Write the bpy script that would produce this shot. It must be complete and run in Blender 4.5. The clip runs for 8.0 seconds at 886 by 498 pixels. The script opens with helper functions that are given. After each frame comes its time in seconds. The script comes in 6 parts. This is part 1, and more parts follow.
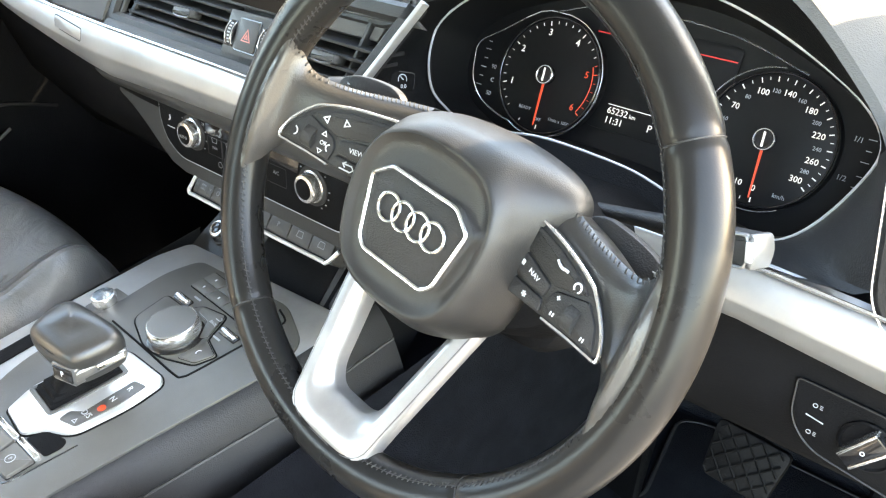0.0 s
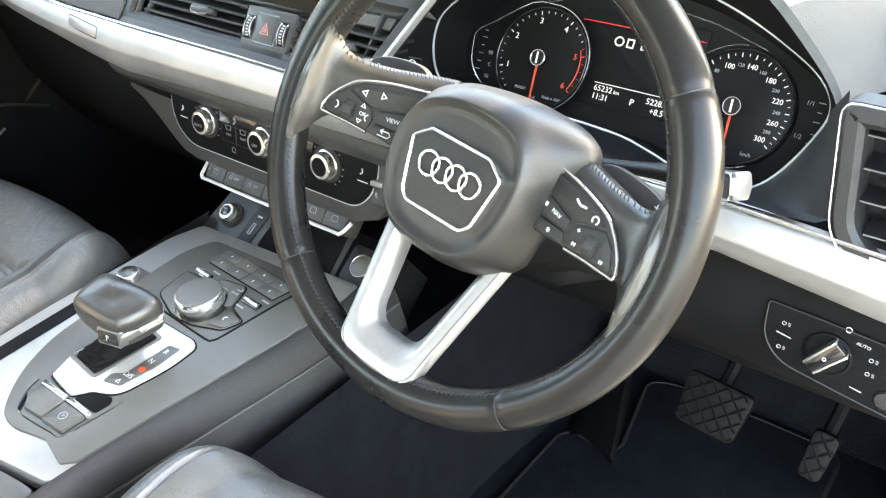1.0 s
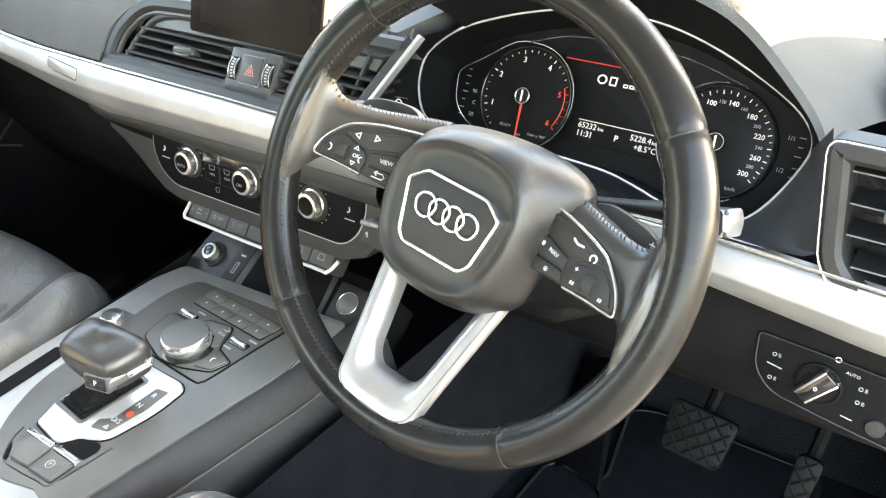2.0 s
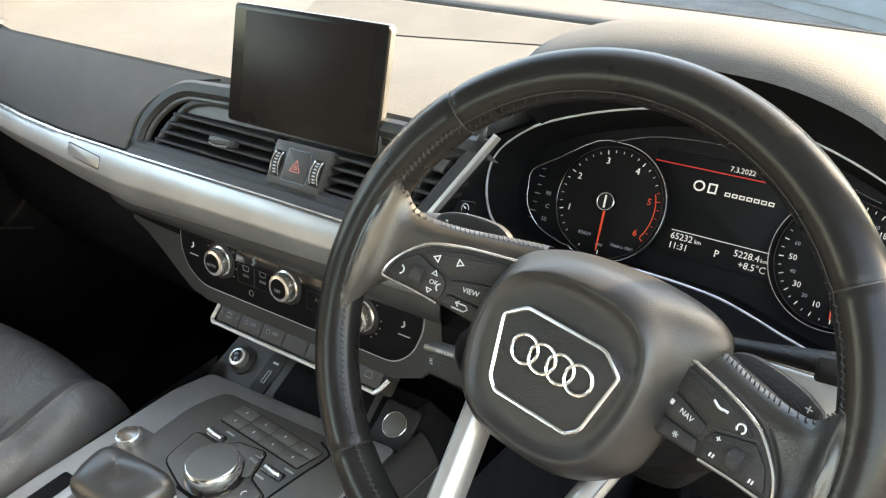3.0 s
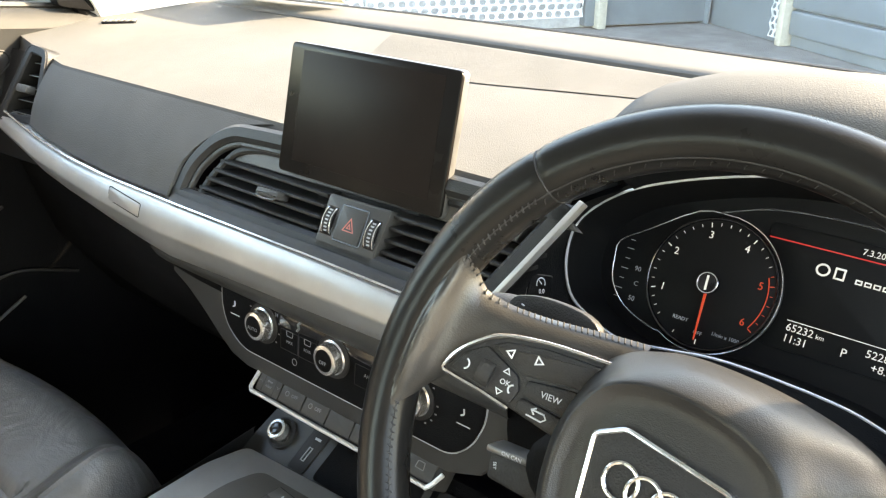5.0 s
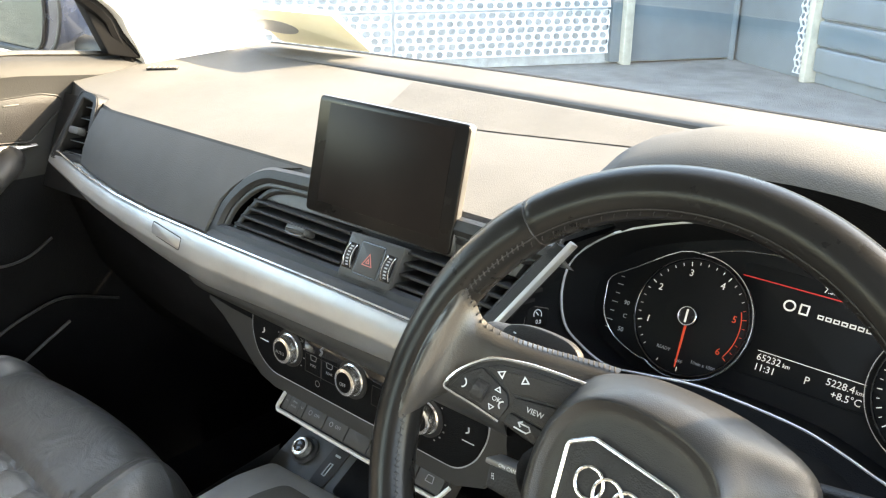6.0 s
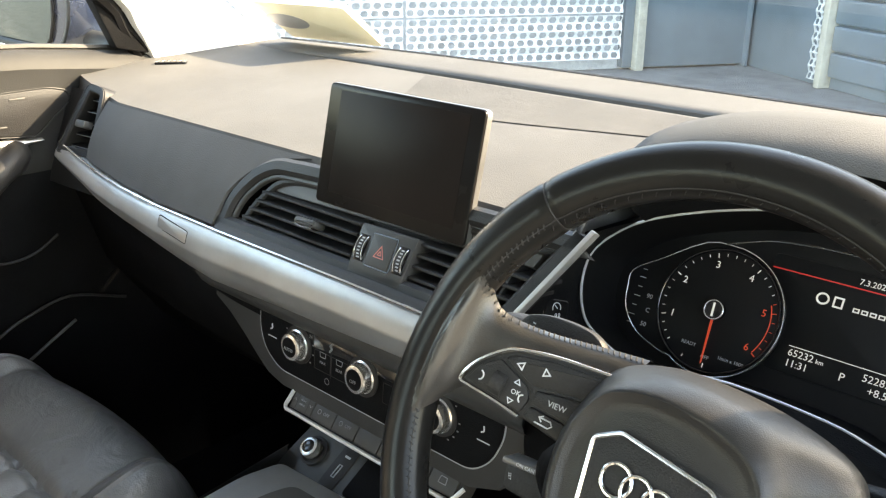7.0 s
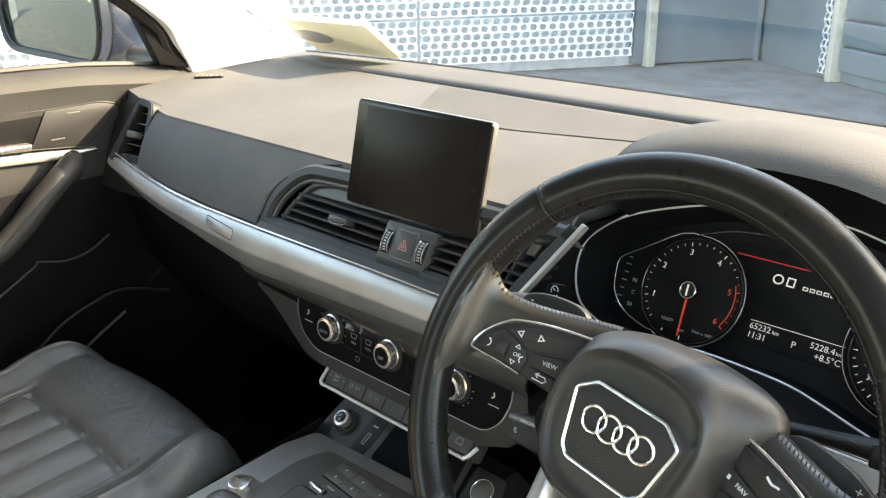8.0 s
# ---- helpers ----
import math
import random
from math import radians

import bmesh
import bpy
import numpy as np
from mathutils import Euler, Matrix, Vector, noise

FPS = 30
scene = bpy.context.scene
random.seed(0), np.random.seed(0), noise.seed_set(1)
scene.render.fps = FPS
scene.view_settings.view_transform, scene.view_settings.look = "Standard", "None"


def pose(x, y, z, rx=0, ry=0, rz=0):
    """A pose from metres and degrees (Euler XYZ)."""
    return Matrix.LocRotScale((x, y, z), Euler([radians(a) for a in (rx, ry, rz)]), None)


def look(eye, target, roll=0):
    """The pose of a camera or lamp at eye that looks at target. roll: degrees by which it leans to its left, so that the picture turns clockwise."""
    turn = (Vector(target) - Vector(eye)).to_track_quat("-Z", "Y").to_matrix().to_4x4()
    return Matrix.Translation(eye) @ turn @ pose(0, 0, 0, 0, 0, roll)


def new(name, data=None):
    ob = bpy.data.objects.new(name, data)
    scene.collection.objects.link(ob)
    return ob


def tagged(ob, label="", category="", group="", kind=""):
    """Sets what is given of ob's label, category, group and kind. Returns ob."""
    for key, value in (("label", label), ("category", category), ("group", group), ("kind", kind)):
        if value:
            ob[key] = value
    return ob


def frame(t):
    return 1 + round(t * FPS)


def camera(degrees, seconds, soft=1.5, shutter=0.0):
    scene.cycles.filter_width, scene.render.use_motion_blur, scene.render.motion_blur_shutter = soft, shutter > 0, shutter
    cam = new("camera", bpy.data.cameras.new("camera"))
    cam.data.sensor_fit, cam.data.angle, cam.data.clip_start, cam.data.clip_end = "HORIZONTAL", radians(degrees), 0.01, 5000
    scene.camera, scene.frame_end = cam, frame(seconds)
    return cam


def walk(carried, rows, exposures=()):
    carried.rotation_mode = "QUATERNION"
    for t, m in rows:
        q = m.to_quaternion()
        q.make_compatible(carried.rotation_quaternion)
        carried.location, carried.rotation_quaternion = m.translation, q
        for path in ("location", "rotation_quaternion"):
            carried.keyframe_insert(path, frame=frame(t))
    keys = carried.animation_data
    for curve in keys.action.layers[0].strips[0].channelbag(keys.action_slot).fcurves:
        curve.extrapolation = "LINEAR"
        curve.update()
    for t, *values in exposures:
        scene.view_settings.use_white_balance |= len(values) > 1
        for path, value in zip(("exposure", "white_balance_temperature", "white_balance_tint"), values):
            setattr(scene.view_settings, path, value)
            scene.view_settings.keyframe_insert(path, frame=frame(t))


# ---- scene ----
cam = camera(53.7, 8.0, soft=1.2)
PATH = [
    (0, (0.696, -0.611, 1.317), (-0.448, 0.633, 0.249), -1.8),
    (0.5, (0.712, -0.713, 1.326), (-0.399, 0.564, 0.26), -0.8),
    (1, (0.717, -0.729, 1.334), (-0.338, 0.603, 0.279), -1.2),
    (2.3, (0.678, -0.744, 1.349), (-0.337, 0.681, 0.38), -0.6),
    (2.5, (0.656, -0.733, 1.351), (-0.376, 0.703, 0.417), -0.6),
    (3, (0.582, -0.681, 1.341), (-0.472, 0.774, 0.462), -0.3),
    (3.5, (0.523, -0.621, 1.32), (-0.566, 0.833, 0.485), 1.2),
    (4, (0.502, -0.592, 1.312), (-0.622, 0.847, 0.496), 0.8),
    (4.5, (0.5, -0.587, 1.315), (-0.66, 0.834, 0.518), 0.4),
    (5.8, (0.561, -0.647, 1.343), (-0.67, 0.745, 0.603), 0.5),
    (6, (0.572, -0.65, 1.352), (-0.676, 0.738, 0.633), 0.4),
    (6.5, (0.582, -0.657, 1.35), (-0.682, 0.726, 0.651), 0.3),
    (7, (0.554, -0.635, 1.328), (-0.716, 0.741, 0.625), 0.3),
    (7.5, (0.585, -0.67, 1.357), (-0.694, 0.693, 0.646), -0.2),
    (8, (0.636, -0.722, 1.368), (-0.659, 0.628, 0.659), -0.7),
]
walk(cam, [(t, look(eye, target, roll)) for t, eye, target, roll in PATH], exposures=[(0, 5.3, 9700, 11), (1.2, 5.42, 9900, 11), (2.5, 4.95, 10700, 11), (3, 4.45, 10600, 11), (4.5, 4.55, 10600, 11), (6, 4.55, 10200, 11), (7, 4.18, 10200, 11), (7.5, 4.2, 10200, 11), (8, 4.02, 10200, 11)])

# ---- world, sun, exposure ----
SUN_DIR = Vector((0.60, 0.62, 0.52)).normalized()
world = bpy.data.worlds.new("sky")
scene.world = world
world.use_nodes = True
wn = world.node_tree.nodes
sky = wn.new("ShaderNodeTexSky")
sky.sky_type, sky.sun_disc = 'NISHITA', False
sky.sun_elevation = math.asin(SUN_DIR.z)
sky.air_density, sky.dust_density, sky.ozone_density = 1.0, 1.2, 2.5
sky.sun_rotation = math.atan2(SUN_DIR.x, SUN_DIR.y)
world.node_tree.links.new(sky.outputs[0], wn["Background"].inputs[0])
wn["Background"].inputs[1].default_value = 0.15
sun = new("sun", bpy.data.lights.new("sun", 'SUN'))
sun.data.energy, sun.data.angle, sun.data.color = 1.65, radians(0.5), (1.0, 0.95, 0.88)
sun.matrix_world = look(SUN_DIR * 30, (0, 0, 0))


# ---- materials ----
def material(name, color, rough=0.5, metal=0.0, grain=0.0, scale=400.0, wear=0.0, wear_scale=12.0, wear_color=None, spec=0.5, coat=0.0, emit=None, grain_dist=0.001, crumple=0.0, crumple_scale=20.0):
    m = bpy.data.materials.new(name)
    m.use_nodes = True
    nt = m.node_tree
    b = nt.nodes["Principled BSDF"]
    b.inputs["Base Color"].default_value = (*color, 1)
    b.inputs["Roughness"].default_value = rough
    b.inputs["Metallic"].default_value = metal
    b.inputs["Specular IOR Level"].default_value = spec
    b.inputs["Coat Weight"].default_value = coat
    b.inputs["Coat Roughness"].default_value = 0.06
    if emit:
        b.inputs["Emission Color"].default_value = (*color, 1)
        b.inputs["Emission Strength"].default_value = emit
    co = nt.nodes.new("ShaderNodeTexCoord")
    if grain:
        v = nt.nodes.new("ShaderNodeTexVoronoi")
        v.inputs["Scale"].default_value = scale
        n2 = nt.nodes.new("ShaderNodeTexNoise")
        n2.inputs["Scale"].default_value = scale * 0.45
        n2.inputs["Detail"].default_value = 4
        add = nt.nodes.new("ShaderNodeMath")
        bump = nt.nodes.new("ShaderNodeBump")
        bump.inputs["Strength"].default_value = grain
        bump.inputs["Distance"].default_value = grain_dist
        for n in (v, n2):
            nt.links.new(co.outputs["Object"], n.inputs["Vector"])
        nt.links.new(v.outputs["Distance"], add.inputs[0])
        nt.links.new(n2.outputs["Fac"], add.inputs[1])
        nt.links.new(add.outputs[0], bump.inputs["Height"])
        nt.links.new(bump.outputs[0], b.inputs["Normal"])
    if crumple:
        n3 = nt.nodes.new("ShaderNodeTexNoise")
        n3.inputs["Scale"].default_value = crumple_scale
        n3.inputs["Detail"].default_value = 3
        n3.inputs["Distortion"].default_value = 1.2
        soft_bump = nt.nodes.new("ShaderNodeBump")
        soft_bump.inputs["Strength"].default_value = crumple
        soft_bump.inputs["Distance"].default_value = 0.01
        nt.links.new(co.outputs["Object"], n3.inputs["Vector"])
        nt.links.new(n3.outputs["Fac"], soft_bump.inputs["Height"])
        nt.links.new(bump.outputs[0], soft_bump.inputs["Normal"])
        nt.links.new(soft_bump.outputs[0], b.inputs["Normal"])
    if wear:
        n = nt.nodes.new("ShaderNodeTexNoise")
        n.inputs["Scale"].default_value = wear_scale
        n.inputs["Detail"].default_value = 7
        n.inputs["Roughness"].default_value = 0.65
        nt.links.new(co.outputs["Object"], n.inputs["Vector"])
        ramp = nt.nodes.new("ShaderNodeMapRange")
        ramp.inputs["From Min"].default_value, ramp.inputs["From Max"].default_value = 0.35, 0.7
        ramp.inputs["To Min"].default_value, ramp.inputs["To Max"].default_value = 0.0, wear
        nt.links.new(n.outputs["Fac"], ramp.inputs["Value"])
        mix = nt.nodes.new("ShaderNodeMix")
        mix.data_type = 'RGBA'
        mix.inputs[6].default_value = (*color, 1)
        mix.inputs[7].default_value = (*(wear_color or [min(1, c * 2.0 + 0.004) for c in color]), 1)
        nt.links.new(ramp.outputs[0], mix.inputs[0])
        nt.links.new(mix.outputs[2], b.inputs["Base Color"])
        r2 = nt.nodes.new("ShaderNodeMapRange")
        r2.inputs["To Min"].default_value, r2.inputs["To Max"].default_value = max(0.03, rough - 0.12 * wear), min(1, rough + 0.2 * wear)
        nt.links.new(n.outputs["Fac"], r2.inputs["Value"])
        nt.links.new(r2.outputs[0], b.inputs["Roughness"])
    return m


PAD = material("soft_dash_vinyl", (0.062, 0.0618, 0.0606), 0.80, grain=0.22, scale=900, wear=0.3, wear_scale=6, spec=0.2)
VENTGREY = material("dark_grey_vent_plastic", (0.026, 0.0257, 0.025), 0.50, grain=0.12, scale=900, wear=0.3)
PAD_LOW = material("hard_lower_plastic", (0.048, 0.047, 0.0455), 0.52, grain=0.14, scale=900, wear=0.4, wear_scale=9)
BLACK = material("matt_black_plastic", (0.011, 0.011, 0.0115), 0.50, grain=0.25, scale=900, wear=0.4, spec=0.35)
GLOSS = material("gloss_black_plastic", (0.008, 0.008, 0.009), 0.12, wear=0.5, wear_scale=20)
SCREEN = material("dark_screen_glass", (0.0105, 0.0078, 0.0070), 0.34, wear=0.4, wear_scale=6, spec=0.05)
BEZEL = material("dark_bezel_glass", (0.007, 0.006, 0.0058), 0.26, wear=0.3, wear_scale=5, spec=0.10)
DIAL = material("dial_black", (0.0045, 0.0045, 0.005), 0.5, spec=0.2)
CHROME = material("satin_chrome", (0.62, 0.62, 0.615), 0.2, 0.9, wear=0.25, wear_scale=60)
BADGE = material("polished_badge_metal", (0.44, 0.44, 0.435), 0.2, 0.95, wear=0.25, wear_scale=60)
SILVER = material("brushed_silver_trim", (0.335, 0.332, 0.326), 0.40, 0.7, grain=0.04, scale=1500, wear=0.25, wear_scale=14)
SILVER_PAINT = material("silver_paint", (0.56, 0.56, 0.55), 0.32, 0.55, wear=0.2, wear_scale=30)
LEATHER = material("smooth_black_leather", (0.018, 0.0177, 0.017), 0.30, grain=0.10, scale=900, wear=0.5, wear_scale=18)
RIM_WORN = material("worn_rim_leather", (0.0080, 0.0079, 0.0079), 0.27, grain=0.03, scale=900, wear=0.3, wear_scale=14, spec=0.19)
SEAT = material("seat_leather", (0.060, 0.0604, 0.0594), 0.33, grain=0.22, scale=600, wear=0.5, wear_scale=9, spec=0.5, crumple=0.35, crumple_scale=16)
HUB = material("grained_airbag_cover", (0.0078, 0.0077, 0.0077), 0.42, grain=0.16, scale=1500, wear=0.4, wear_scale=14)
LEVER = material("lever_leather", (0.024, 0.0237, 0.0230), 0.30, grain=0.10, scale=900, wear=0.5, wear_scale=25)
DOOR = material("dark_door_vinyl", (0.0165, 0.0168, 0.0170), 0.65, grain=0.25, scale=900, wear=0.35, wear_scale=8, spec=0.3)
THREAD = material("dark_thread", (0.016, 0.016, 0.016), 0.6)
CARPET = material("black_carpet", (0.009, 0.0105, 0.014), 0.95, grain=1.0, scale=900, wear=0.6, wear_scale=25, spec=0.1, grain_dist=0.003)
RUBBER = material("black_rubber", (0.009, 0.009, 0.0095), 0.6, grain=0.3, scale=500, wear=0.6)
WHITE_INK = material("white_print", (0.55, 0.56, 0.58), 0.5)
DIM_INK = material("dim_grey_print", (0.17, 0.175, 0.18), 0.5)
GREY_INK = material("grey_print", (0.32, 0.33, 0.34), 0.5)
LIT_WHITE = material("lit_white_marking", (0.50, 0.52, 0.54), 0.5, emit=0.035)
LIT_RED = material("lit_red_marking", (0.42, 0.045, 0.02), 0.5, emit=0.035)
RED_LINE = material("lit_dim_red", (0.40, 0.02, 0.02), 0.5, emit=0.03)
RED_INK = material("red_print", (0.50, 0.14, 0.11), 0.5)
SILVER_SPOKE = material("satin_silver_spoke", (0.34, 0.34, 0.34), 0.36, 0.8, wear=0.25, wear_scale=30)
HOUSING = material("grey_display_housing", (0.165, 0.165, 0.163), 0.32, 0.7, wear=0.2, wear_scale=30)
DASH_FIELD = material("grained_dash_field", (0.052, 0.0518, 0.0510), 0.85, grain=0.5, scale=1400, wear=0.35, wear_scale=8, spec=0.2)
DECK = material("satin_grey_deck", (0.070, 0.067, 0.061), 0.40, grain=0.12, scale=1200, wear=0.3, wear_scale=10)
# Black plastic; on some parts its near-black also stands for missing shade.
KNEE = material("black_shade_plastic", (0.0030, 0.0031, 0.0036), 0.62, grain=0.3, scale=800, wear=0.4, spec=0.08)
# Pedal rubber darker than other rubber, with the footwell's shade in its colour.
PEDAL = material("shaded_pedal_rubber", (0.0024, 0.0024, 0.0026), 0.6, grain=0.3, scale=500, wear=0.5, spec=0.12)
HEADLINER = material("light_pillar_cloth", (0.66, 0.665, 0.672), 0.9, grain=0.4, scale=900, wear=0.2)
PAINT = material("dark_blue_car_paint", (0.012, 0.018, 0.035), 0.25, wear=0.3, wear_scale=30, coat=0.8)
ASPHALT = material("asphalt", (0.13, 0.13, 0.128), 0.9, grain=0.8, scale=90, wear=0.7, wear_scale=3, grain_dist=0.01)
PERF = material("perforated_aluminium", (0.66, 0.67, 0.68), 0.5, 0.2, wear=0.3, wear_scale=2)
WALL_DARK = material("grey_wall_behind_panels", (0.38, 0.39, 0.41), 0.9, wear=0.4)
BLUE_PANEL = material("blue_grey_cladding", (0.115, 0.145, 0.170), 0.3, wear=0.35, wear_scale=1.5)
POST = material("pale_steel_post", (0.34, 0.32, 0.28), 0.5, wear=0.4)
YELLOW = material("yellow_paper", (0.78, 0.74, 0.56), 0.7, wear=0.2)
# Dark green tint stands for reflected surroundings that are not built.
MIRROR = material("mirror_glass", (0.13, 0.16, 0.155), 0.02, 1.0)


def glass(name, tint, gloss_rough=0.0):
    m = bpy.data.materials.new(name)
    m.use_nodes = True
    nt = m.node_tree
    nt.nodes.remove(nt.nodes["Principled BSDF"])
    out = nt.nodes["Material Output"]
    tr = nt.nodes.new("ShaderNodeBsdfTransparent")
    tr.inputs[0].default_value = (*tint, 1)
    gl = nt.nodes.new("ShaderNodeBsdfGlossy")
    gl.inputs["Roughness"].default_value = gloss_rough
    lw = nt.nodes.new("ShaderNodeLayerWeight")
    lw.inputs["Blend"].default_value = 0.5
    pw = nt.nodes.new("ShaderNodeMath")
    pw.operation = 'POWER'
    pw.inputs[1].default_value = 5
    nt.links.new(lw.outputs["Facing"], pw.inputs[0])
    fr = nt.nodes.new("ShaderNodeMath")
    fr.operation = 'MULTIPLY_ADD'
    fr.inputs[1].default_value, fr.inputs[2].default_value = 0.9, 0.05
    nt.links.new(pw.outputs[0], fr.inputs[0])
    mx = nt.nodes.new("ShaderNodeMixShader")
    nt.links.new(fr.outputs[0], mx.inputs[0])
    nt.links.new(tr.outputs[0], mx.inputs[1])
    nt.links.new(gl.outputs[0], mx.inputs[2])
    nt.links.new(mx.outputs[0], out.inputs[0])
    return m


GLASS = glass("windscreen_glass", (0.80, 0.87, 0.88))


# ---- mesh helpers ----
def axes(o, ex, ey):
    """A frame with its own x and y; z follows."""
    ex, ey = Vector(ex).normalized(), Vector(ey)
    ez = ex.cross(ey).normalized()
    ey = ez.cross(ex)
    m = Matrix((ex, ey, ez)).transposed().to_4x4()
    m.translation = Vector(o)
    return m


def thing(name, m, label, category, group="", kind=""):
    ob = new(name)
    ob.empty_display_size = 0.02
    ob.matrix_world = m
    return tagged(ob, label, category, group, kind)


def part(name, bm, mat, parent, label="", smooth=True, m=None):
    me = bpy.data.meshes.new(name)
    if m is not None:
        bm.transform(m)
    bmesh.ops.recalc_face_normals(bm, faces=bm.faces)
    bm.to_mesh(me)
    bm.free()
    if smooth:
        me.polygons.foreach_set("use_smooth", [True] * len(me.polygons))
        me.set_sharp_from_angle(angle=radians(38))
    for one in (mat if isinstance(mat, (list, tuple)) else [mat]):
        me.materials.append(one)
    ob = new(name, me)
    ob.parent = parent
    if label:
        ob["label"] = label
    if name in ("marking", "scale_marks", "tick_marks", "red_marks", "grip_marks", "seat_heat_mark", "readout"):
        ob["kind"] = "stuff"
    return ob


def solo(name, bm, mat, label, category, group="", kind="", smooth=True):
    return tagged(part(name, bm, mat, None, "", smooth), label, category, group, kind)


def round_poly(pts, r=0.01, seg=4):
    """Rounds the corners of a polygon."""
    out, n = [], len(pts)
    for i in range(n):
        p, a, b = Vector(pts[i]), Vector(pts[i - 1]), Vector(pts[(i + 1) % n])
        ra = r[i] if isinstance(r, (list, tuple)) else r
        da, db = (a - p), (b - p)
        k = min(ra, da.length * 0.48, db.length * 0.48)
        p0, p1 = p + da.normalized() * k, p + db.normalized() * k
        for s in range(seg + 1):
            t = s / seg
            q = p0 * (1 - t) ** 2 + p * 2 * t * (1 - t) + p1 * t * t
            out.append((q.x, q.y))
    return out


def spline(pts, seg=5, closed=False):
    """Catmull-Rom through points of any dimension."""
    p = [Vector(q) for q in pts]
    n = len(p)
    out = []
    for i in range(n if closed else n - 1):
        if closed:
            a, b, c, d = p[i - 1], p[i], p[(i + 1) % n], p[(i + 2) % n]
        else:
            b, c = p[i], p[i + 1]
            a = p[i - 1] if i else b * 2 - c
            d = p[i + 2] if i + 2 < n else c * 2 - b
        for s in range(seg):
            t = s / seg
            out.append(0.5 * ((2 * b) + (c - a) * t + (2 * a - 5 * b + 4 * c - d) * t * t + (3 * b - a - 3 * c + d) * t ** 3))
    if not closed:
        out.append(p[-1])
    return out


def inset(pts, d):
    n = len(pts)
    area = sum(pts[i - 1][0] * pts[i][1] - pts[i][0] * pts[i - 1][1] for i in range(n))
    s = 1 if area > 0 else -1
    out = []
    for i in range(n):
        p, a, b = Vector(pts[i]), Vector(pts[i - 1]), Vector(pts[(i + 1) % n])
        u, v = (p - a), (b - p)
        if u.length < 1e-7 or v.length < 1e-7:
            w = (b - a).normalized()
            nrm = Vector((-w.y, w.x))
            k = 1
        else:
            u, v = u.normalized(), v.normalized()
            nrm = (Vector((-u.y, u.x)) + Vector((-v.y, v.x)))
            nrm = nrm.normalized() if nrm.length > 1e-6 else Vector((-u.y, u.x))
            k = 1 / max(0.5, nrm.dot(Vector((-u.y, u.x))))
        q = p + nrm * d * s * k
        out.append((q.x, q.y))
    return out


def rings(bm, loops, closed=True, caps=(True, True)):
    """Skins loops of equal length; returns the vertices."""
    vs = [[bm.verts.new(p) for p in loop] for loop in loops]
    n = len(vs[0])
    for a, b in zip(vs, vs[1:]):
        for i in range(n if closed else n - 1):
            j = (i + 1) % n
            bm.faces.new((a[i], a[j], b[j], b[i]))
    if caps[0]:
        bm.faces.new(list(reversed(vs[0])))
    if caps[1]:
        bm.faces.new(vs[-1])
    return vs


def slab(pts, z0, z1, b=0.001, m=None, bm=None, dome=0.0, under=True):
    """A plate of the outline pts between heights z0 and z1 with a softened upper edge; dome raises its middle."""
    bm = bm or bmesh.new()
    start = len(bm.verts)
    loops = [[(x, y, z0) for x, y in pts], [(x, y, z1 - b) for x, y in pts],
             [(x, y, z1 - b * 0.3) for x, y in inset(pts, b * 0.3)], [(x, y, z1) for x, y in inset(pts, b)]]
    if dome:
        cx, cy = sum(p[0] for p in pts) / len(pts), sum(p[1] for p in pts) / len(pts)
        base = inset(pts, b)
        for k in (0.25, 0.5, 0.75, 0.92):
            loops.append([(x + (cx - x) * k, y + (cy - y) * k, z1 + dome * (1 - (1 - k) ** 2)) for x, y in base])
    rings(bm, loops, caps=(under, True))
    if m is not None:
        bmesh.ops.transform(bm, matrix=m, verts=list(bm.verts)[start:])
    return bm


def frame_ring(pts, width, z0, z1, b=0.0006, m=None, bm=None):
    """A flat band that follows the closed outline pts, its width inwards."""
    bm = bm or bmesh.new()
    start = len(bm.verts)
    o, i = pts, inset(pts, width)
    loops = [[(x, y, z0) for x, y in o], [(x, y, z1 - b) for x, y in o], [(x, y, z1) for x, y in inset(o, b)],
             [(x, y, z1) for x, y in inset(o, width - b)], [(x, y, z1 - b) for x, y in i], [(x, y, z0) for x, y in i]]
    vs = rings(bm, loops, caps=(False, False))
    n = len(pts)
    for k in range(n):
        j = (k + 1) % n
        bm.faces.new((vs[-1][k], vs[-1][j], vs[0][j], vs[0][k]))
    if m is not None:
        bmesh.ops.transform(bm, matrix=m, verts=list(bm.verts)[start:])
    return bm


def tube(path, r, seg=8, closed=False, bm=None, flat=1.0):
    """A round bar along a path of points; r may be a list."""
    bm = bm or bmesh.new()
    path = [Vector(p) for p in path]
    n = len(path)
    up = Vector((0.123, 0.31, 0.94)).normalized()
    loops = []
    for i, p in enumerate(path):
        if closed:
            t = path[(i + 1) % n] - path[i - 1]
        else:
            t = path[min(i + 1, n - 1)] - path[max(i - 1, 0)]
        t.normalize()
        a = t.cross(up).normalized()
        c = a.cross(t)
        rr = r[i] if isinstance(r, (list, tuple)) else r
        loops.append([p + a * rr * math.cos(q) + c * rr * flat * math.sin(q) for q in [2 * math.pi * k / seg for k in range(seg)]])
    if closed:
        loops.append(loops[0])
        vs = rings(bm, loops, caps=(False, False))
        bmesh.ops.remove_doubles(bm, verts=bm.verts, dist=1e-6)
    else:
        rings(bm, loops)
    return bm


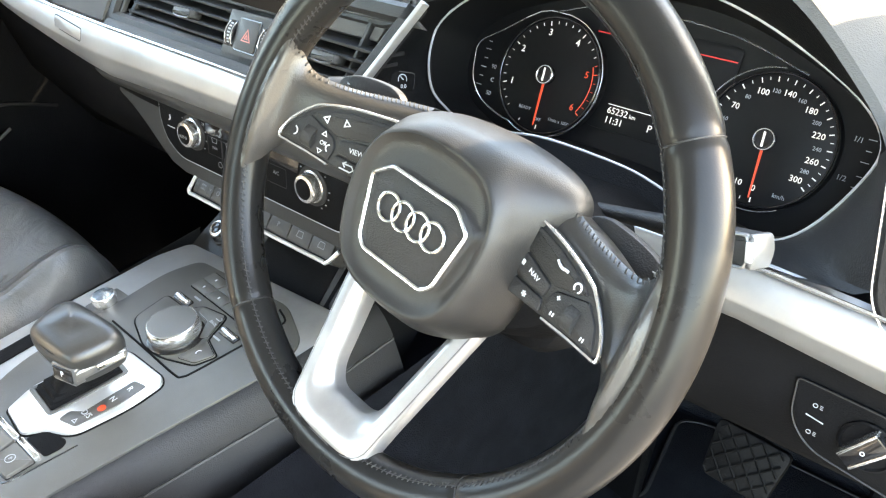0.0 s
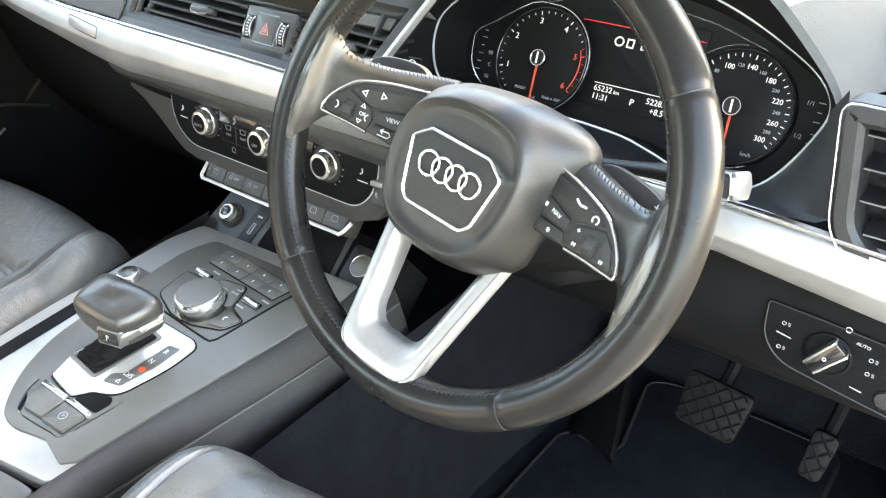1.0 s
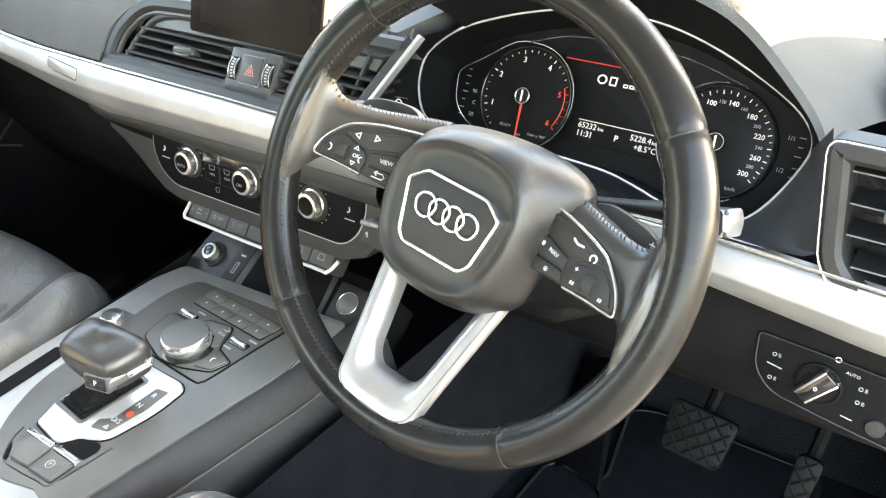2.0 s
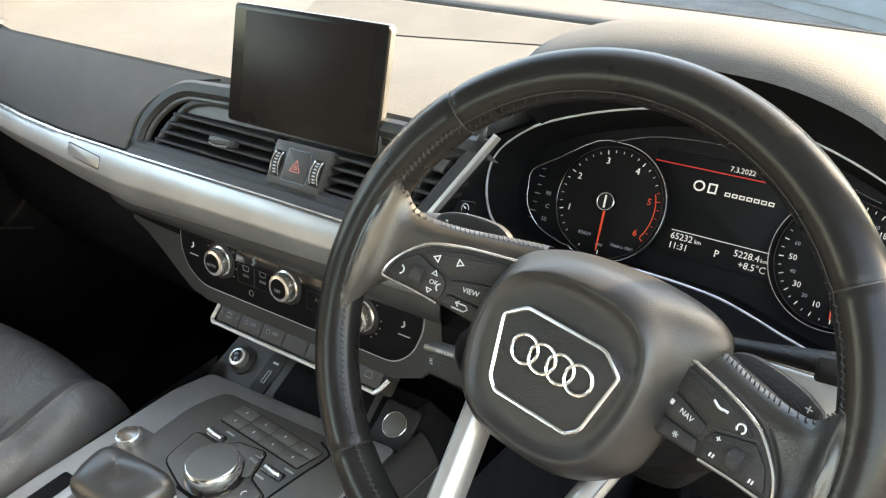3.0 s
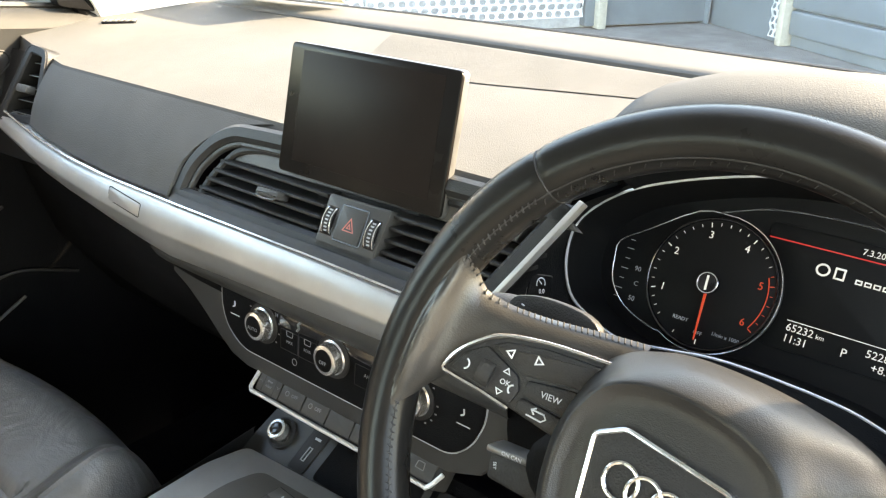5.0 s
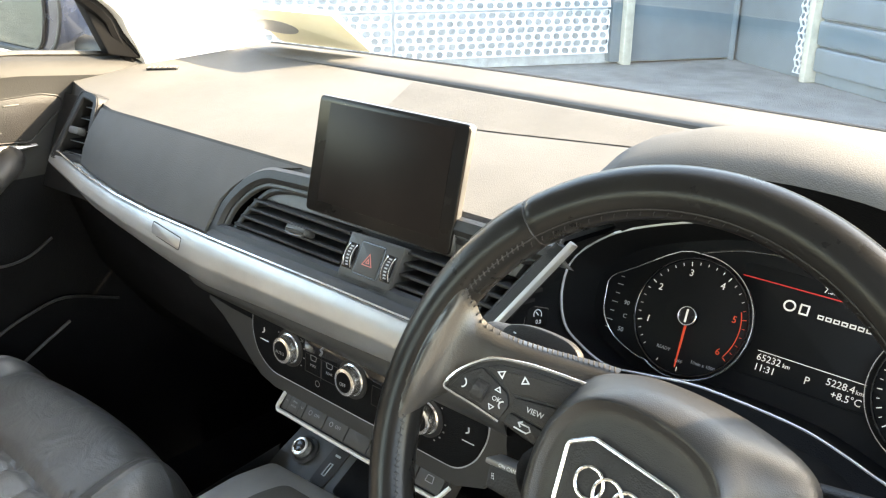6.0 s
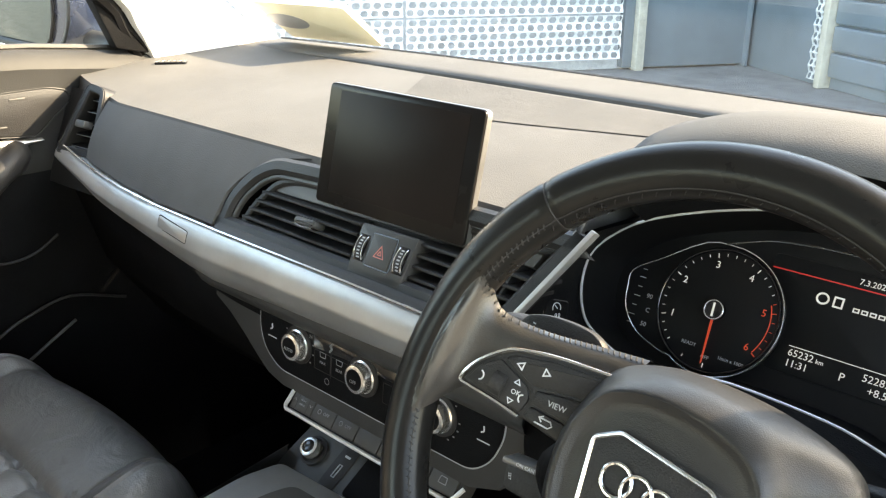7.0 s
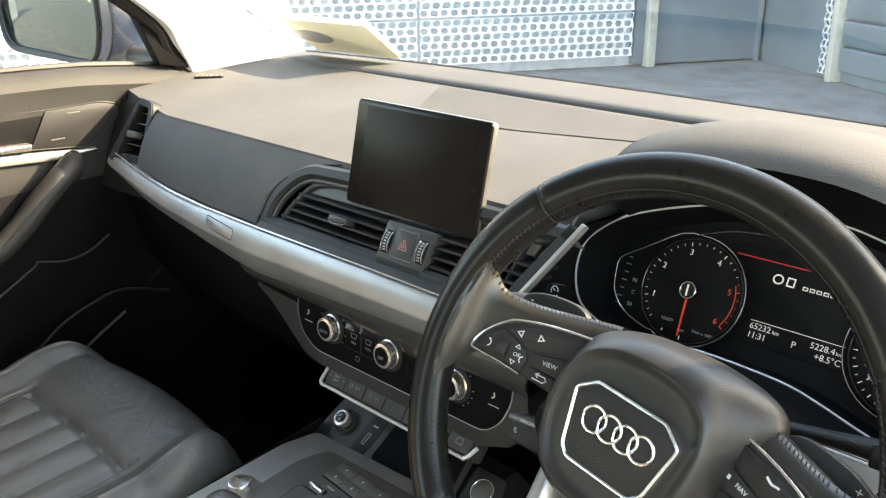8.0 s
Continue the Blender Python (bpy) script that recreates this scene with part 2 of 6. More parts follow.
def lathe(profile, seg=32, m=None, bm=None, squash=None):
    """Turns (radius, height) pairs about z."""
    bm = bm or bmesh.new()
    start = len(bm.verts)
    loops = [[(r * math.cos(2 * math.pi * k / seg), r * math.sin(2 * math.pi * k / seg), z) for k in range(seg)] for r, z in profile]
    rings(bm, loops)
    if m is not None:
        bmesh.ops.transform(bm, matrix=m, verts=list(bm.verts)[start:])
    return bm


def sheet(grid, bm=None, thick=0.0, closed=False):
    """A skin over rows of points; thick gives it a back."""
    bm = bm or bmesh.new()
    vs = [[bm.verts.new(p) for p in row] for row in grid]
    faces = []
    for a, b in zip(vs, vs[1:]):
        for i in range(len(a) - 1):
            faces.append(bm.faces.new((a[i], a[i + 1], b[i + 1], b[i])))
    if thick:
        bm.normal_update()
        bmesh.ops.solidify(bm, geom=faces, thickness=thick)
    return bm


def box(x0, x1, y0, y1, z0, z1, b=0.002, bm=None):
    pts = round_poly([(x0, y0), (x1, y0), (x1, y1), (x0, y1)], b * 1.5, 3)
    return slab(pts, z0, z1, b, bm=bm)


def arc(cx, cy, r, a0, a1, n):
    return [(cx + r * math.cos(radians(a0 + (a1 - a0) * k / n)), cy + r * math.sin(radians(a0 + (a1 - a0) * k / n))) for k in range(n + 1)]


def lettering(name, text, size, m, mat, parent, label="", align='CENTER', shear=0.0):
    """Words on a surface, as a thin mesh; m puts their middle and plane."""
    cu = bpy.data.curves.new(name, 'FONT')
    cu.body, cu.size, cu.align_x, cu.align_y, cu.extrude, cu.resolution_u = text, size, align, 'CENTER', 0.00012, 2
    cu.shear = shear
    tmp = new(name, cu)
    me = bpy.data.meshes.new_from_object(tmp)
    bpy.data.objects.remove(tmp)
    bpy.data.curves.remove(cu)
    me.transform(m)
    me.materials.clear()
    me.materials.append(mat)
    ob = new(name, me)
    ob.parent = parent
    if label:
        ob["label"] = label
    if name in ("readout", "marking", "numeral"):
        ob["kind"] = "stuff"
    return ob


def at2(x, y, z=0.0, turn=0.0):
    return pose(x, y, z, 0, 0, turn)


def bar(x, y, w, h, turn=0.0, z=0.0, bm=None):
    """A thin raised bar for a marking."""
    bm = bm or bmesh.new()
    c, s = math.cos(radians(turn)), math.sin(radians(turn))
    lo = [(x + a * c - b * s, y + a * s + b * c) for a, b in ((-w / 2, -h / 2), (w / 2, -h / 2), (w / 2, h / 2), (-w / 2, h / 2))]
    rings(bm, [[(p, q, z) for p, q in lo], [(p, q, z + 0.0003) for p, q in lo]])
    return bm


def ring2(cx, cy, r, w, z0, z1, seg=32, bm=None):
    return frame_ring([(cx + r * math.cos(2 * math.pi * k / seg), cy + r * math.sin(2 * math.pi * k / seg)) for k in range(seg)], w, z0, z1, min(0.0005, w * 0.25), bm=bm)


# ---- local frames of the cabin ----
def tilt_frame(o, deg):
    """x to the car's right, y up along a face that leans back by deg, z towards the driver."""
    t = radians(deg)
    return axes(o, (1, 0, 0), (0, math.sin(t), math.cos(t)))


WHEEL = tilt_frame((0.3772, -0.2909, 1.0556), 25) @ pose(0, 0, 0, 0, 0, -10)
CLUSTER = tilt_frame((0.377, -0.026, 1.041), 27)
VENT = tilt_frame((0, -0.133, 1.047), 28.6)
CLIMATE = tilt_frame((0, -0.139, 0.913), 6)
CONSOLE = axes((0, -0.375, 0.764), (1, 0, 0), (0, 1, 0.08))
LIGHTS = tilt_frame((0.62, -0.145, 0.914), 4)


def table(x, pairs):
    """A smooth curve through (x, value) pairs."""
    if x <= pairs[0][0]:
        return pairs[0][1]
    for (a, va), (b, vb) in zip(pairs, pairs[1:]):
        if x <= b:
            t = (x - a) / (b - a)
            return va + (vb - va) * t
    return pairs[-1][1]


def trim_y(x):
    return table(x, [(-0.66, -0.122), (-0.58, -0.133), (-0.5, -0.145), (-0.42, -0.154), (-0.33, -0.160), (0, -0.163), (0.4, -0.163), (0.66, -0.158)])


def trim_top(x):
    return table(x, [(-0.66, 1.041), (-0.58, 1.033), (-0.51, 1.0275), (-0.42, 1.024), (-0.32, 1.0225), (-0.2, 1.022), (0, 1.024), (0.3, 1.022), (0.54, 1.019), (0.66, 1.012)])


def trim_bottom(x):
    return table(x, [(-0.66, 1.010), (-0.58, 0.999), (-0.49, 0.987), (-0.40, 0.981), (-0.336, 0.975), (-0.27, 0.966), (-0.22, 0.961), (-0.1, 0.967), (0.1, 0.974), (0.3, 0.976), (0.53, 0.978), (0.66, 0.962)])


def span(a, b, n):
    return [a + (b - a) * k / n for k in range(n + 1)]


# ---- dashboard ----
dashboard = thing("dashboard", Matrix(), "dark grey soft-touch dashboard with a silver band across it", "dashboard", kind="structure")

CREASE_Y, CREASE_Z, GAP_Y, GAP_Z = -0.092, 1.105, 0.235, 1.131


def top_z(x, y):
    k = min(1, max(0, (y - CREASE_Y) / (GAP_Y - CREASE_Y)))
    return CREASE_Z + (GAP_Z - CREASE_Z) * (1 - (1 - k) ** 1.6) + 0.006 * max(0, (-x - 0.5) / 0.18) ** 2


rows = []
for x in span(-0.704, 0.704, 62):
    edge = CREASE_Y + 0.03 * max(0, (abs(x) - 0.52) / 0.15)
    if x > 0.19:
        edge = 0.07 if x < 0.60 else -0.03
    row = [(x, edge - 0.006, CREASE_Z - 0.012), (x, edge - 0.002, CREASE_Z - 0.004)]
    for k in range(13):
        y = edge + (GAP_Y - edge) * k / 12
        row.append((x, y, top_z(x, y)))
    row += [(x, GAP_Y + 0.004, GAP_Z - 0.004), (x, GAP_Y + 0.005, GAP_Z - 0.03)]
    rows.append(row)
part("top_pad", sheet(rows), PAD, dashboard, "grained dark grey top pad lit by the sun")

# the raised cowl strip behind the gap
rows = []
for x in span(-0.69, 0.69, 40):
    bow = 0.05 * (x / 0.69) ** 2
    rows.append([(x, GAP_Y + 0.012 - bow * 0.4, 1.10), (x, GAP_Y + 0.012 - bow * 0.4, 1.1325), (x, GAP_Y + 0.014 - bow * 0.4, 1.1350), (x, GAP_Y + 0.020 - bow * 0.4, 1.1372),
                 (x, GAP_Y + 0.028 - bow * 0.4, 1.1378), (x, GAP_Y + 0.07 - bow * 0.8, 1.1380), (x, GAP_Y + 0.113 - bow, 1.1378), (x, GAP_Y + 0.116 - bow, 1.11)])
part("cowl_strip", sheet(rows), PAD, dashboard, "raised rear strip of the dash top")
rows = []
for x in span(-0.69, 0.69, 40):
    bow = 0.05 * (x / 0.69) ** 2
    y = GAP_Y + 0.114 - bow
    rows.append([(x, y, 1.120), (x, y + 0.001, 1.1392), (x, y + 0.003, 1.1402), (x, y + 0.005, 1.1392), (x, y + 0.006, 1.12)])
part("windscreen_seal", sheet(rows), RUBBER, dashboard, "black rubber windscreen seal")

# the slightly darker grained field laid on the top pad
field = round_poly([(-0.272, 0.224), (-0.198, 0.098), (-0.05, 0.087), (0.152, 0.138), (0.14, 0.224)], [0.002, 0.004, 0.04, 0.01, 0.002])
bm = bmesh.new()
vs = [bm.verts.new((x, y, top_z(x, y) + 0.0012)) for x, y in field]
bm.faces.new(vs)
part("dash_field", bm, DASH_FIELD, dashboard, "slightly darker grained field")

# passenger pad between the outer vent and the centre arch
rows = []
for k in range(41):
    u = k / 40
    row = []
    for j in range(13):
        v = j / 12
        xl = -0.550 - 0.004 * v
        xr = table(v, [(0, -0.2245), (0.42, -0.2195), (0.62, -0.208), (0.79, -0.191), (0.92, -0.166), (1, -0.125)])
        x = xl + (xr - xl) * u
        y0, z0 = trim_y(x) + 0.006, trim_top(x) + 0.002
        y1, z1 = CREASE_Y - 0.004 + 0.03 * max(0, (abs(x) - 0.52) / 0.15), CREASE_Z - 0.002
        row.append((x, y0 + (y1 - y0) * v - 0.006 * math.sin(math.pi * v), z0 + (z1 - z0) * v))
    rows.append(row)
part("passenger_pad", sheet(rows, thick=-0.004), PAD, dashboard, "smooth dark grey passenger-side pad")

# silver band and its bright upper line
rows, line = [], []
for x in span(-0.636, 0.70, 80):
    y, t, b = trim_y(x), trim_top(x), trim_bottom(x)
    h = t - b
    rows.append([(x, y + 0.012, t - 0.001), (x, y - 0.001, t - 0.002), (x, y - 0.005, t - 0.12 * h), (x, y - 0.0085, t - 0.30 * h), (x, y - 0.0108, t - 0.46 * h), (x, y - 0.0112, t - 0.50 * h),
                 (x, y - 0.0106, t - 0.54 * h), (x, y - 0.0070, t - 0.74 * h), (x, y - 0.002, t - 0.95 * h), (x, y + 0.002, b), (x, y + 0.02, b + 0.002)])
    line.append((x, y - 0.001, t + 0.0015))
part("silver_band", sheet(rows), SILVER, dashboard, "brushed silver trim band")
part("bright_line", tube(line, 0.0016, 6), CHROME, dashboard, "thin chrome line over the band")
# ledge between the band and the vents
rows = []
for x in span(-0.215, 0.19, 20):
    y, t = trim_y(x), trim_top(x)
    rows.append([(x, y + 0.001, t + 0.0005), (x, y + 0.004, t + 0.004), (x, y + 0.010, t + 0.006), (x, y + 0.016, t - 0.004)])
part("vent_ledge", sheet(rows), BLACK, dashboard)
# small plaque in the band
px, pz = -0.284, 1.0075
bm = slab(round_poly([(-0.029, -0.0065), (0.029, -0.0065), (0.029, 0.0065), (-0.029, 0.0065)], 0.003), 0, 0.0012, 0.0004,
          axes((px, trim_y(px) - 0.0072, pz), (1, -0.03, -0.10), (0, 0.30, 1)))
part("plaque_gap", frame_ring(round_poly([(-0.0302, -0.0077), (0.0302, -0.0077), (0.0302, 0.0077), (-0.0302, 0.0077)], 0.003), 0.0012, -0.004, 0.0008, 0.0002, m=axes((px, trim_y(px) - 0.0072, pz), (1, -0.03, -0.10), (0, 0.30, 1))), BLACK, dashboard)
part("plaque", bm, SILVER, dashboard, "small rectangular silver plaque")

part("end_face", sheet([[(x, -0.072 + 0.06 * (x + 0.54) + 0.40 * (z - 1.068), z) for z in (0.97, 1.02, 1.068, 1.10)] for x in (-0.705, -0.66, -0.60, -0.54)]), BLACK, dashboard, "black end of the dashboard")
fr = axes((-0.645, 0.062, 1.1275), (0.72, 0.69, 0.02), (-0.69, 0.72, 0.03))
dv = part("defroster_vent", slab(round_poly([(-0.024, -0.008), (0.024, -0.008), (0.022, 0.008), (-0.022, 0.008)], 0.003), -0.004, 0.0012, 0.0006), GLOSS, dashboard, "small slotted defroster vent", m=fr)
for k in range(5):
    part("slat", slab([(-0.018 + 0.0085 * k, -0.0065), (-0.0155 + 0.0085 * k, -0.0065), (-0.0155 + 0.0085 * k, 0.0065), (-0.018 + 0.0085 * k, 0.0065)], 0.0, 0.0022, 0.0004), PAD, dv, m=fr)
# end vents at both doors
for side in (-1, 1):
    xin, xin2, xout = (-0.527, -0.598, -0.70) if side < 0 else (0.578, 0.612, 0.72)
    fr = axes(((xin + xout) / 2, -0.112 if side < 0 else -0.150, 1.068), (1, 0.10 if side < 0 else 0.0, 0), (0, 0.45 if side < 0 else 0.12, 1))
    inv = fr.inverted()

    def loc(x, z):
        return (x - fr.translation.x, (z - 1.068) / 0.92)
    pts = [loc(-0.557, 1.116), loc(-0.548, 1.030), loc(-0.636, 1.026), loc(-0.597, 1.121)]
    if side > 0:
        pts = [loc(0.591, 1.108), loc(0.603, 1.026), loc(0.620, 1.006), loc(xout, 0.982), loc(xout, 1.108)]
    pts = round_poly(pts, 0.012)
    v = thing("side_air_vent", fr, "black side air vent with grey bezel at the dash end", "air vent", "air vents of the dashboard")
    # Bezel and slats get darker plastics to stand for shade on the vent.
    part("bezel", frame_ring(pts, 0.016 if side > 0 else 0.011, -0.03, 0.004, 0.004 if side > 0 else 0.002), BLACK, v)
    part("bright_edge", tube([(x, y, 0.0042) for x, y in inset(pts, 0.001)], 0.0008, 6, True), CHROME if side > 0 else BLACK, v)
    part("recess", slab(inset(pts, 0.015 if side > 0 else 0.011), -0.05, -0.03, 0.001), GLOSS, v)
    inner = inset(pts, 0.017 if side > 0 else 0.013)
    ys = [p[1] for p in inner]
    for k in range(5):
        y = min(ys) + (max(ys) - min(ys)) * (k + 0.5) / 5
        xs = [a[0] + (b[0] - a[0]) * (y - a[1]) / (b[1] - a[1]) for a, b in zip(inner, inner[1:] + inner[:1]) if (a[1] - y) * (b[1] - y) < 0]
        if len(xs) >= 2:
            bm = slab([(min(xs), -0.0012), (max(xs), -0.0012), (max(xs), 0.0012), (min(xs), 0.0012)], -0.018, 0.0, 0.0008)
            blade = part("slat", bm, KNEE, v, m=pose(0, y, -0.006, 22, 0, 0))
            part("slat_edge", tube([(min(xs), y, -0.0056), (max(xs), y, -0.0056)], 0.0007, 6), HOUSING, blade, "fine bright slat edge")
    bm = box(-0.011, 0.011, -0.005, 0.005, -0.004, 0.009, 0.002)
    part("slider", bm, PAD_LOW, v, "small grey slider", m=pose(0.026 if side < 0 else 0.0, 0.0, 0.0))

# centre vents: arch, ledge, slats, hazard block
cv = thing("centre_air_vents", VENT, "pair of black slatted centre air vents in an arched surround", "air vent", "air vents of the dashboard")
arch = round_poly([(-0.2255, -0.033), (-0.2206, 0.0116), (-0.1918, 0.0448), (-0.164, 0.0589), (-0.10, 0.0626), (0.2185, 0.066), (0.1655, -0.031)], [0.002, 0.03, 0.03, 0.02, 0.03, 0.006, 0.002], 6)
part("surround", frame_ring(arch, 0.017, -0.003, 0.006, 0.004), BLACK, cv, "dark arched surround")
part("mid_step", frame_ring(inset(arch, 0.0165), 0.005, -0.004, 0.001, 0.0012), VENTGREY, cv, "thin step inside the surround")
arch2 = round_poly([(-0.216, -0.031), (-0.204, 0.01), (-0.170, 0.052), (-0.13, 0.062), (0.186, 0.066), (0.160, -0.031)], [0.002, 0.03, 0.03, 0.03, 0.012, 0.002], 6)
part("inner_step", frame_ring(inset(arch2, 0.016), 0.008, -0.03, -0.002, 0.002), BLACK, cv)
part("backing", slab(inset(arch2, 0.004), -0.062, -0.055, 0.001), GLOSS, cv)
shelf = [(-0.170, 0.024), (-0.150, 0.046), (0.178, 0.05), (0.170, 0.03)]
part("shelf", slab(shelf, -0.04, -0.006, 0.002), PAD_LOW, cv, "grey shelf under the screen")
for k in range(5):
    s = -0.0215 + 0.0102 * k
    xl = -0.198 + 0.028 * (s + 0.024) / 0.047
    for a, b in ((xl, -0.021), (0.05, 0.170 + 0.4 * (s + 0.03))):
        bm = slab([(a, -0.0014), (b, -0.0014), (b, 0.0014), (a, 0.0014)], -0.024, 0.0, 0.0008)
        part("slat", bm, BLACK, cv, m=pose(0, s, 0.001, 20, 0, 0))
for x in (-0.096, 0.117):
    sl_ = part("slider", slab(round_poly([(-0.016, -0.0040), (0.016, -0.0035), (0.015, 0.0050), (-0.015, 0.0045)], 0.003), -0.006, 0.0085, 0.003), VENTGREY, cv, "dark grey vent slider", m=pose(x + 0.008, 0.0045, 0.0))
    part("slider_lip", tube(spline([(x - 0.006, 0.0008, 0.0065), (x + 0.004, -0.0006, 0.0072), (x + 0.020, 0.0008, 0.0065)], 4), 0.0010, 6), HOUSING, sl_, "bright lower lip")
bm = slab(round_poly([(-0.0150, -0.0255), (0.0535, -0.0255), (0.0575, 0.0235), (-0.0142, 0.0225)], 0.003), -0.03, 0.006, 0.002)
blk = part("hazard_block", bm, VENTGREY, cv, "dark grey block with the hazard button")
part("hazard_button", slab(round_poly([(0.0050, -0.0135), (0.0352, -0.0135), (0.0352, 0.0165), (0.0058, 0.0160)], 0.002), 0.005, 0.0078, 0.0012), VENTGREY, blk)
part("hazard_gap", frame_ring(round_poly([(0.0040, -0.0145), (0.0362, -0.0145), (0.0362, 0.0175), (0.0048, 0.0170)], 0.002), 0.0012, 0.005, 0.0066, 0.0002), GLOSS, blk)
tri = [(0.0135, -0.0045), (0.0270, -0.0045), (0.0203, 0.0075)]
part("hazard_triangle", frame_ring(tri, 0.0008, 0.0078, 0.0082, 0.0001), RED_INK, blk, "red warning triangle")
part("hazard_triangle", frame_ring(inset(tri, 0.0024), 0.0007, 0.0078, 0.0082, 0.0001), RED_INK, blk, "red warning triangle")
for x in (-0.0050, 0.0455):
    bm = bmesh.new()
    n = 14
    # Black plate on the block paints the dark of the wheel's slot.
    part("wheel_slot_shade", slab(round_poly([(x - 0.0066, -0.0125), (x + 0.0066, -0.0125), (x + 0.0066, 0.0125), (x - 0.0066, 0.0125)], 0.001), 0.004, 0.0064, 0.0002), GLOSS, blk)
    loops = [[(x - 0.0042, 0.0145 * math.cos(a), -0.0012 + 0.0105 * math.sin(a)), (x + 0.0042, 0.0145 * math.cos(a), -0.0012 + 0.0105 * math.sin(a))] for a in [math.pi * k / n for k in range(n + 1)]]
    rings(bm, [[l[0] for l in loops], [l[1] for l in loops]], caps=(True, True))
    w = part("thumb_wheel", bm, BLACK, blk)
    bm = bmesh.new()
    for k in range(3, 12):
        a = math.pi * k / n
        bar(x, 0.0145 * math.cos(a), 0.0034, 0.0014, 0, -0.0012 + 0.0105 * math.sin(a) + 0.0002, bm)
    part("grip_marks", bm, GREY_INK, blk, "pale ribs of the thumb wheel")
    for s in (-1, 1):
        part("wheel_rim", tube([(x + s * 0.0046, 0.0145 * math.cos(math.pi * k / 20), -0.0010 + 0.0107 * math.sin(math.pi * k / 20)) for k in range(4, 17)], 0.0007, 5), CHROME, blk)

# silver spear and the panel with the hold button
sp = thing("cluster_side_panel", VENT, "dark side panel with a satin silver spear beside the instruments", "dash panel")
part("spear", slab([(0.1612, -0.034), (0.1662, -0.034), (0.2224, 0.068), (0.2178, 0.070)], 0.003, 0.0105, 0.0018), SILVER, sp, "satin silver spear-shaped strip")
sl = [VENT @ Vector((0.1645 + 0.0562 * t, -0.034 + 0.102 * t, 0.0092)) for t in span(0, 1, 10)]
cr = spline([CLUSTER @ Vector((x, y, 0.030)) for x, y in ((-0.153, -0.059), (-0.1835, -0.038), (-0.1960, -0.012), (-0.1960, 0.012), (-0.1845, 0.0325), (-0.1630, 0.0500))], 2)
grid = []
for p, q in zip(sl, cr):
    grid.append([VENT.inverted() @ p.lerp(q, k / 6) + Vector((0, 0, 0.0035 * math.sin(math.pi * k / 6))) for k in range(7)])
# Near-black on panel and button replaces the shade the hood should cast.
part("panel", sheet(grid), KNEE, sp, "panel beside the instruments, hood shade put into its colour")
hb = axes(grid[2][3].lerp(grid[3][4], 0.5) - Vector((0, 0, 0.0005)), grid[2][4] - grid[2][2], grid[4][3] - grid[1][3])
part("hold_button", slab(round_poly([(-0.014, -0.008), (0.012, -0.009), (0.014, 0.006), (-0.010, 0.009)], 0.003), -0.004, 0.0025, 0.001), KNEE, sp, m=hb)
part("button_edge", frame_ring(round_poly([(-0.0148, -0.0088), (0.0128, -0.0098), (0.0148, 0.0068), (-0.0108, 0.0098)], 0.003), 0.0008, -0.001, 0.0012, 0.0002), PAD_LOW, sp, m=hb)
part("button_mark", tube([(x, y, 0.0027) for x, y in arc(0.0, 0.0015, 0.0044, -20, 200, 12)], 0.00045, 4), WHITE_INK, sp, m=hb)
part("button_mark", tube([(0.0008, 0.0012, 0.0027), (-0.0020, 0.0040, 0.0027)], 0.0005, 4), WHITE_INK, sp, m=hb)
lettering("button_mark", "0.0", 0.0050, hb @ at2(0.001, -0.0045, 0.0028), WHITE_INK, sp)

# screen
scr = axes((0.0075, -0.104, 1.128), (1, 0, 0), (0, 0.24, 1))
screen = thing("display_screen", scr, "dark upright centre display with a silver edge, switched off", "display")
w, h = 0.100, 0.0585
outl = round_poly([(-w, -h), (w - 0.0055, -h), (w - 0.0055, h - 0.001), (-w, h - 0.001)], 0.006, 5)
part("housing", slab(outl, -0.006, 0.0, 0.0015), HOUSING, screen, "thin silver housing")
part("bezel", slab(inset(outl, 0.0006), -0.0005, 0.0022, 0.0010), BEZEL, screen, "black glass front")
part("panel", slab([(-0.083, -0.046), (0.0785, -0.046), (0.0785, 0.051), (-0.083, 0.051)], 0.0018, 0.0025, 0.0002), SCREEN, screen, "unlit brownish-black screen")
part("foot", slab(round_poly([(-0.06, -0.075), (0.06, -0.075), (0.07, -0.03), (-0.07, -0.03)], 0.006), -0.04, -0.011, 0.004), BLACK, screen)

# ---- lower dash and centre stack ----
rows = []
for x in span(-0.68, -0.17, 24):
    y, b = trim_y(x), trim_bottom(x)
    rows.append([(x, y + 0.018, b + 0.004), (x, y + 0.022, b - 0.004), (x, y + 0.025, b - 0.05), (x, y + 0.06, 0.84), (x, 0.02, 0.72), (x, 0.16, 0.60), (x, 0.30, 0.55)])
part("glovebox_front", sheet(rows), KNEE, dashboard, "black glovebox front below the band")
left = [(-0.262, 0.966), (-0.2605, 0.948), (-0.259, 0.927), (-0.232, 0.915), (-0.205, 0.898), (-0.180, 0.880), (-0.158, 0.866), (-0.132, 0.860)]
right = [(0.132, 0.860), (0.165, 0.872), (0.19, 0.90), (0.2, 0.974)]
pts = [(x, (z - 0.913)) for x, z in left + right]
stack = part("centre_stack", slab(pts, -0.16, 0.0, 0.004, m=CLIMATE), VENTGREY, dashboard, "dark grey centre stack")
part("stack_brow", sheet([[(x, -0.158, 0.972), (x, -0.160, 0.962), (x * 0.99, -0.155, 0.952), (x * 0.97, -0.148, 0.944), (x * 0.96, -0.140, 0.938)] for x in span(-0.258, 0.2, 16)]), VENTGREY, dashboard, "rolled edge above the climate panel")
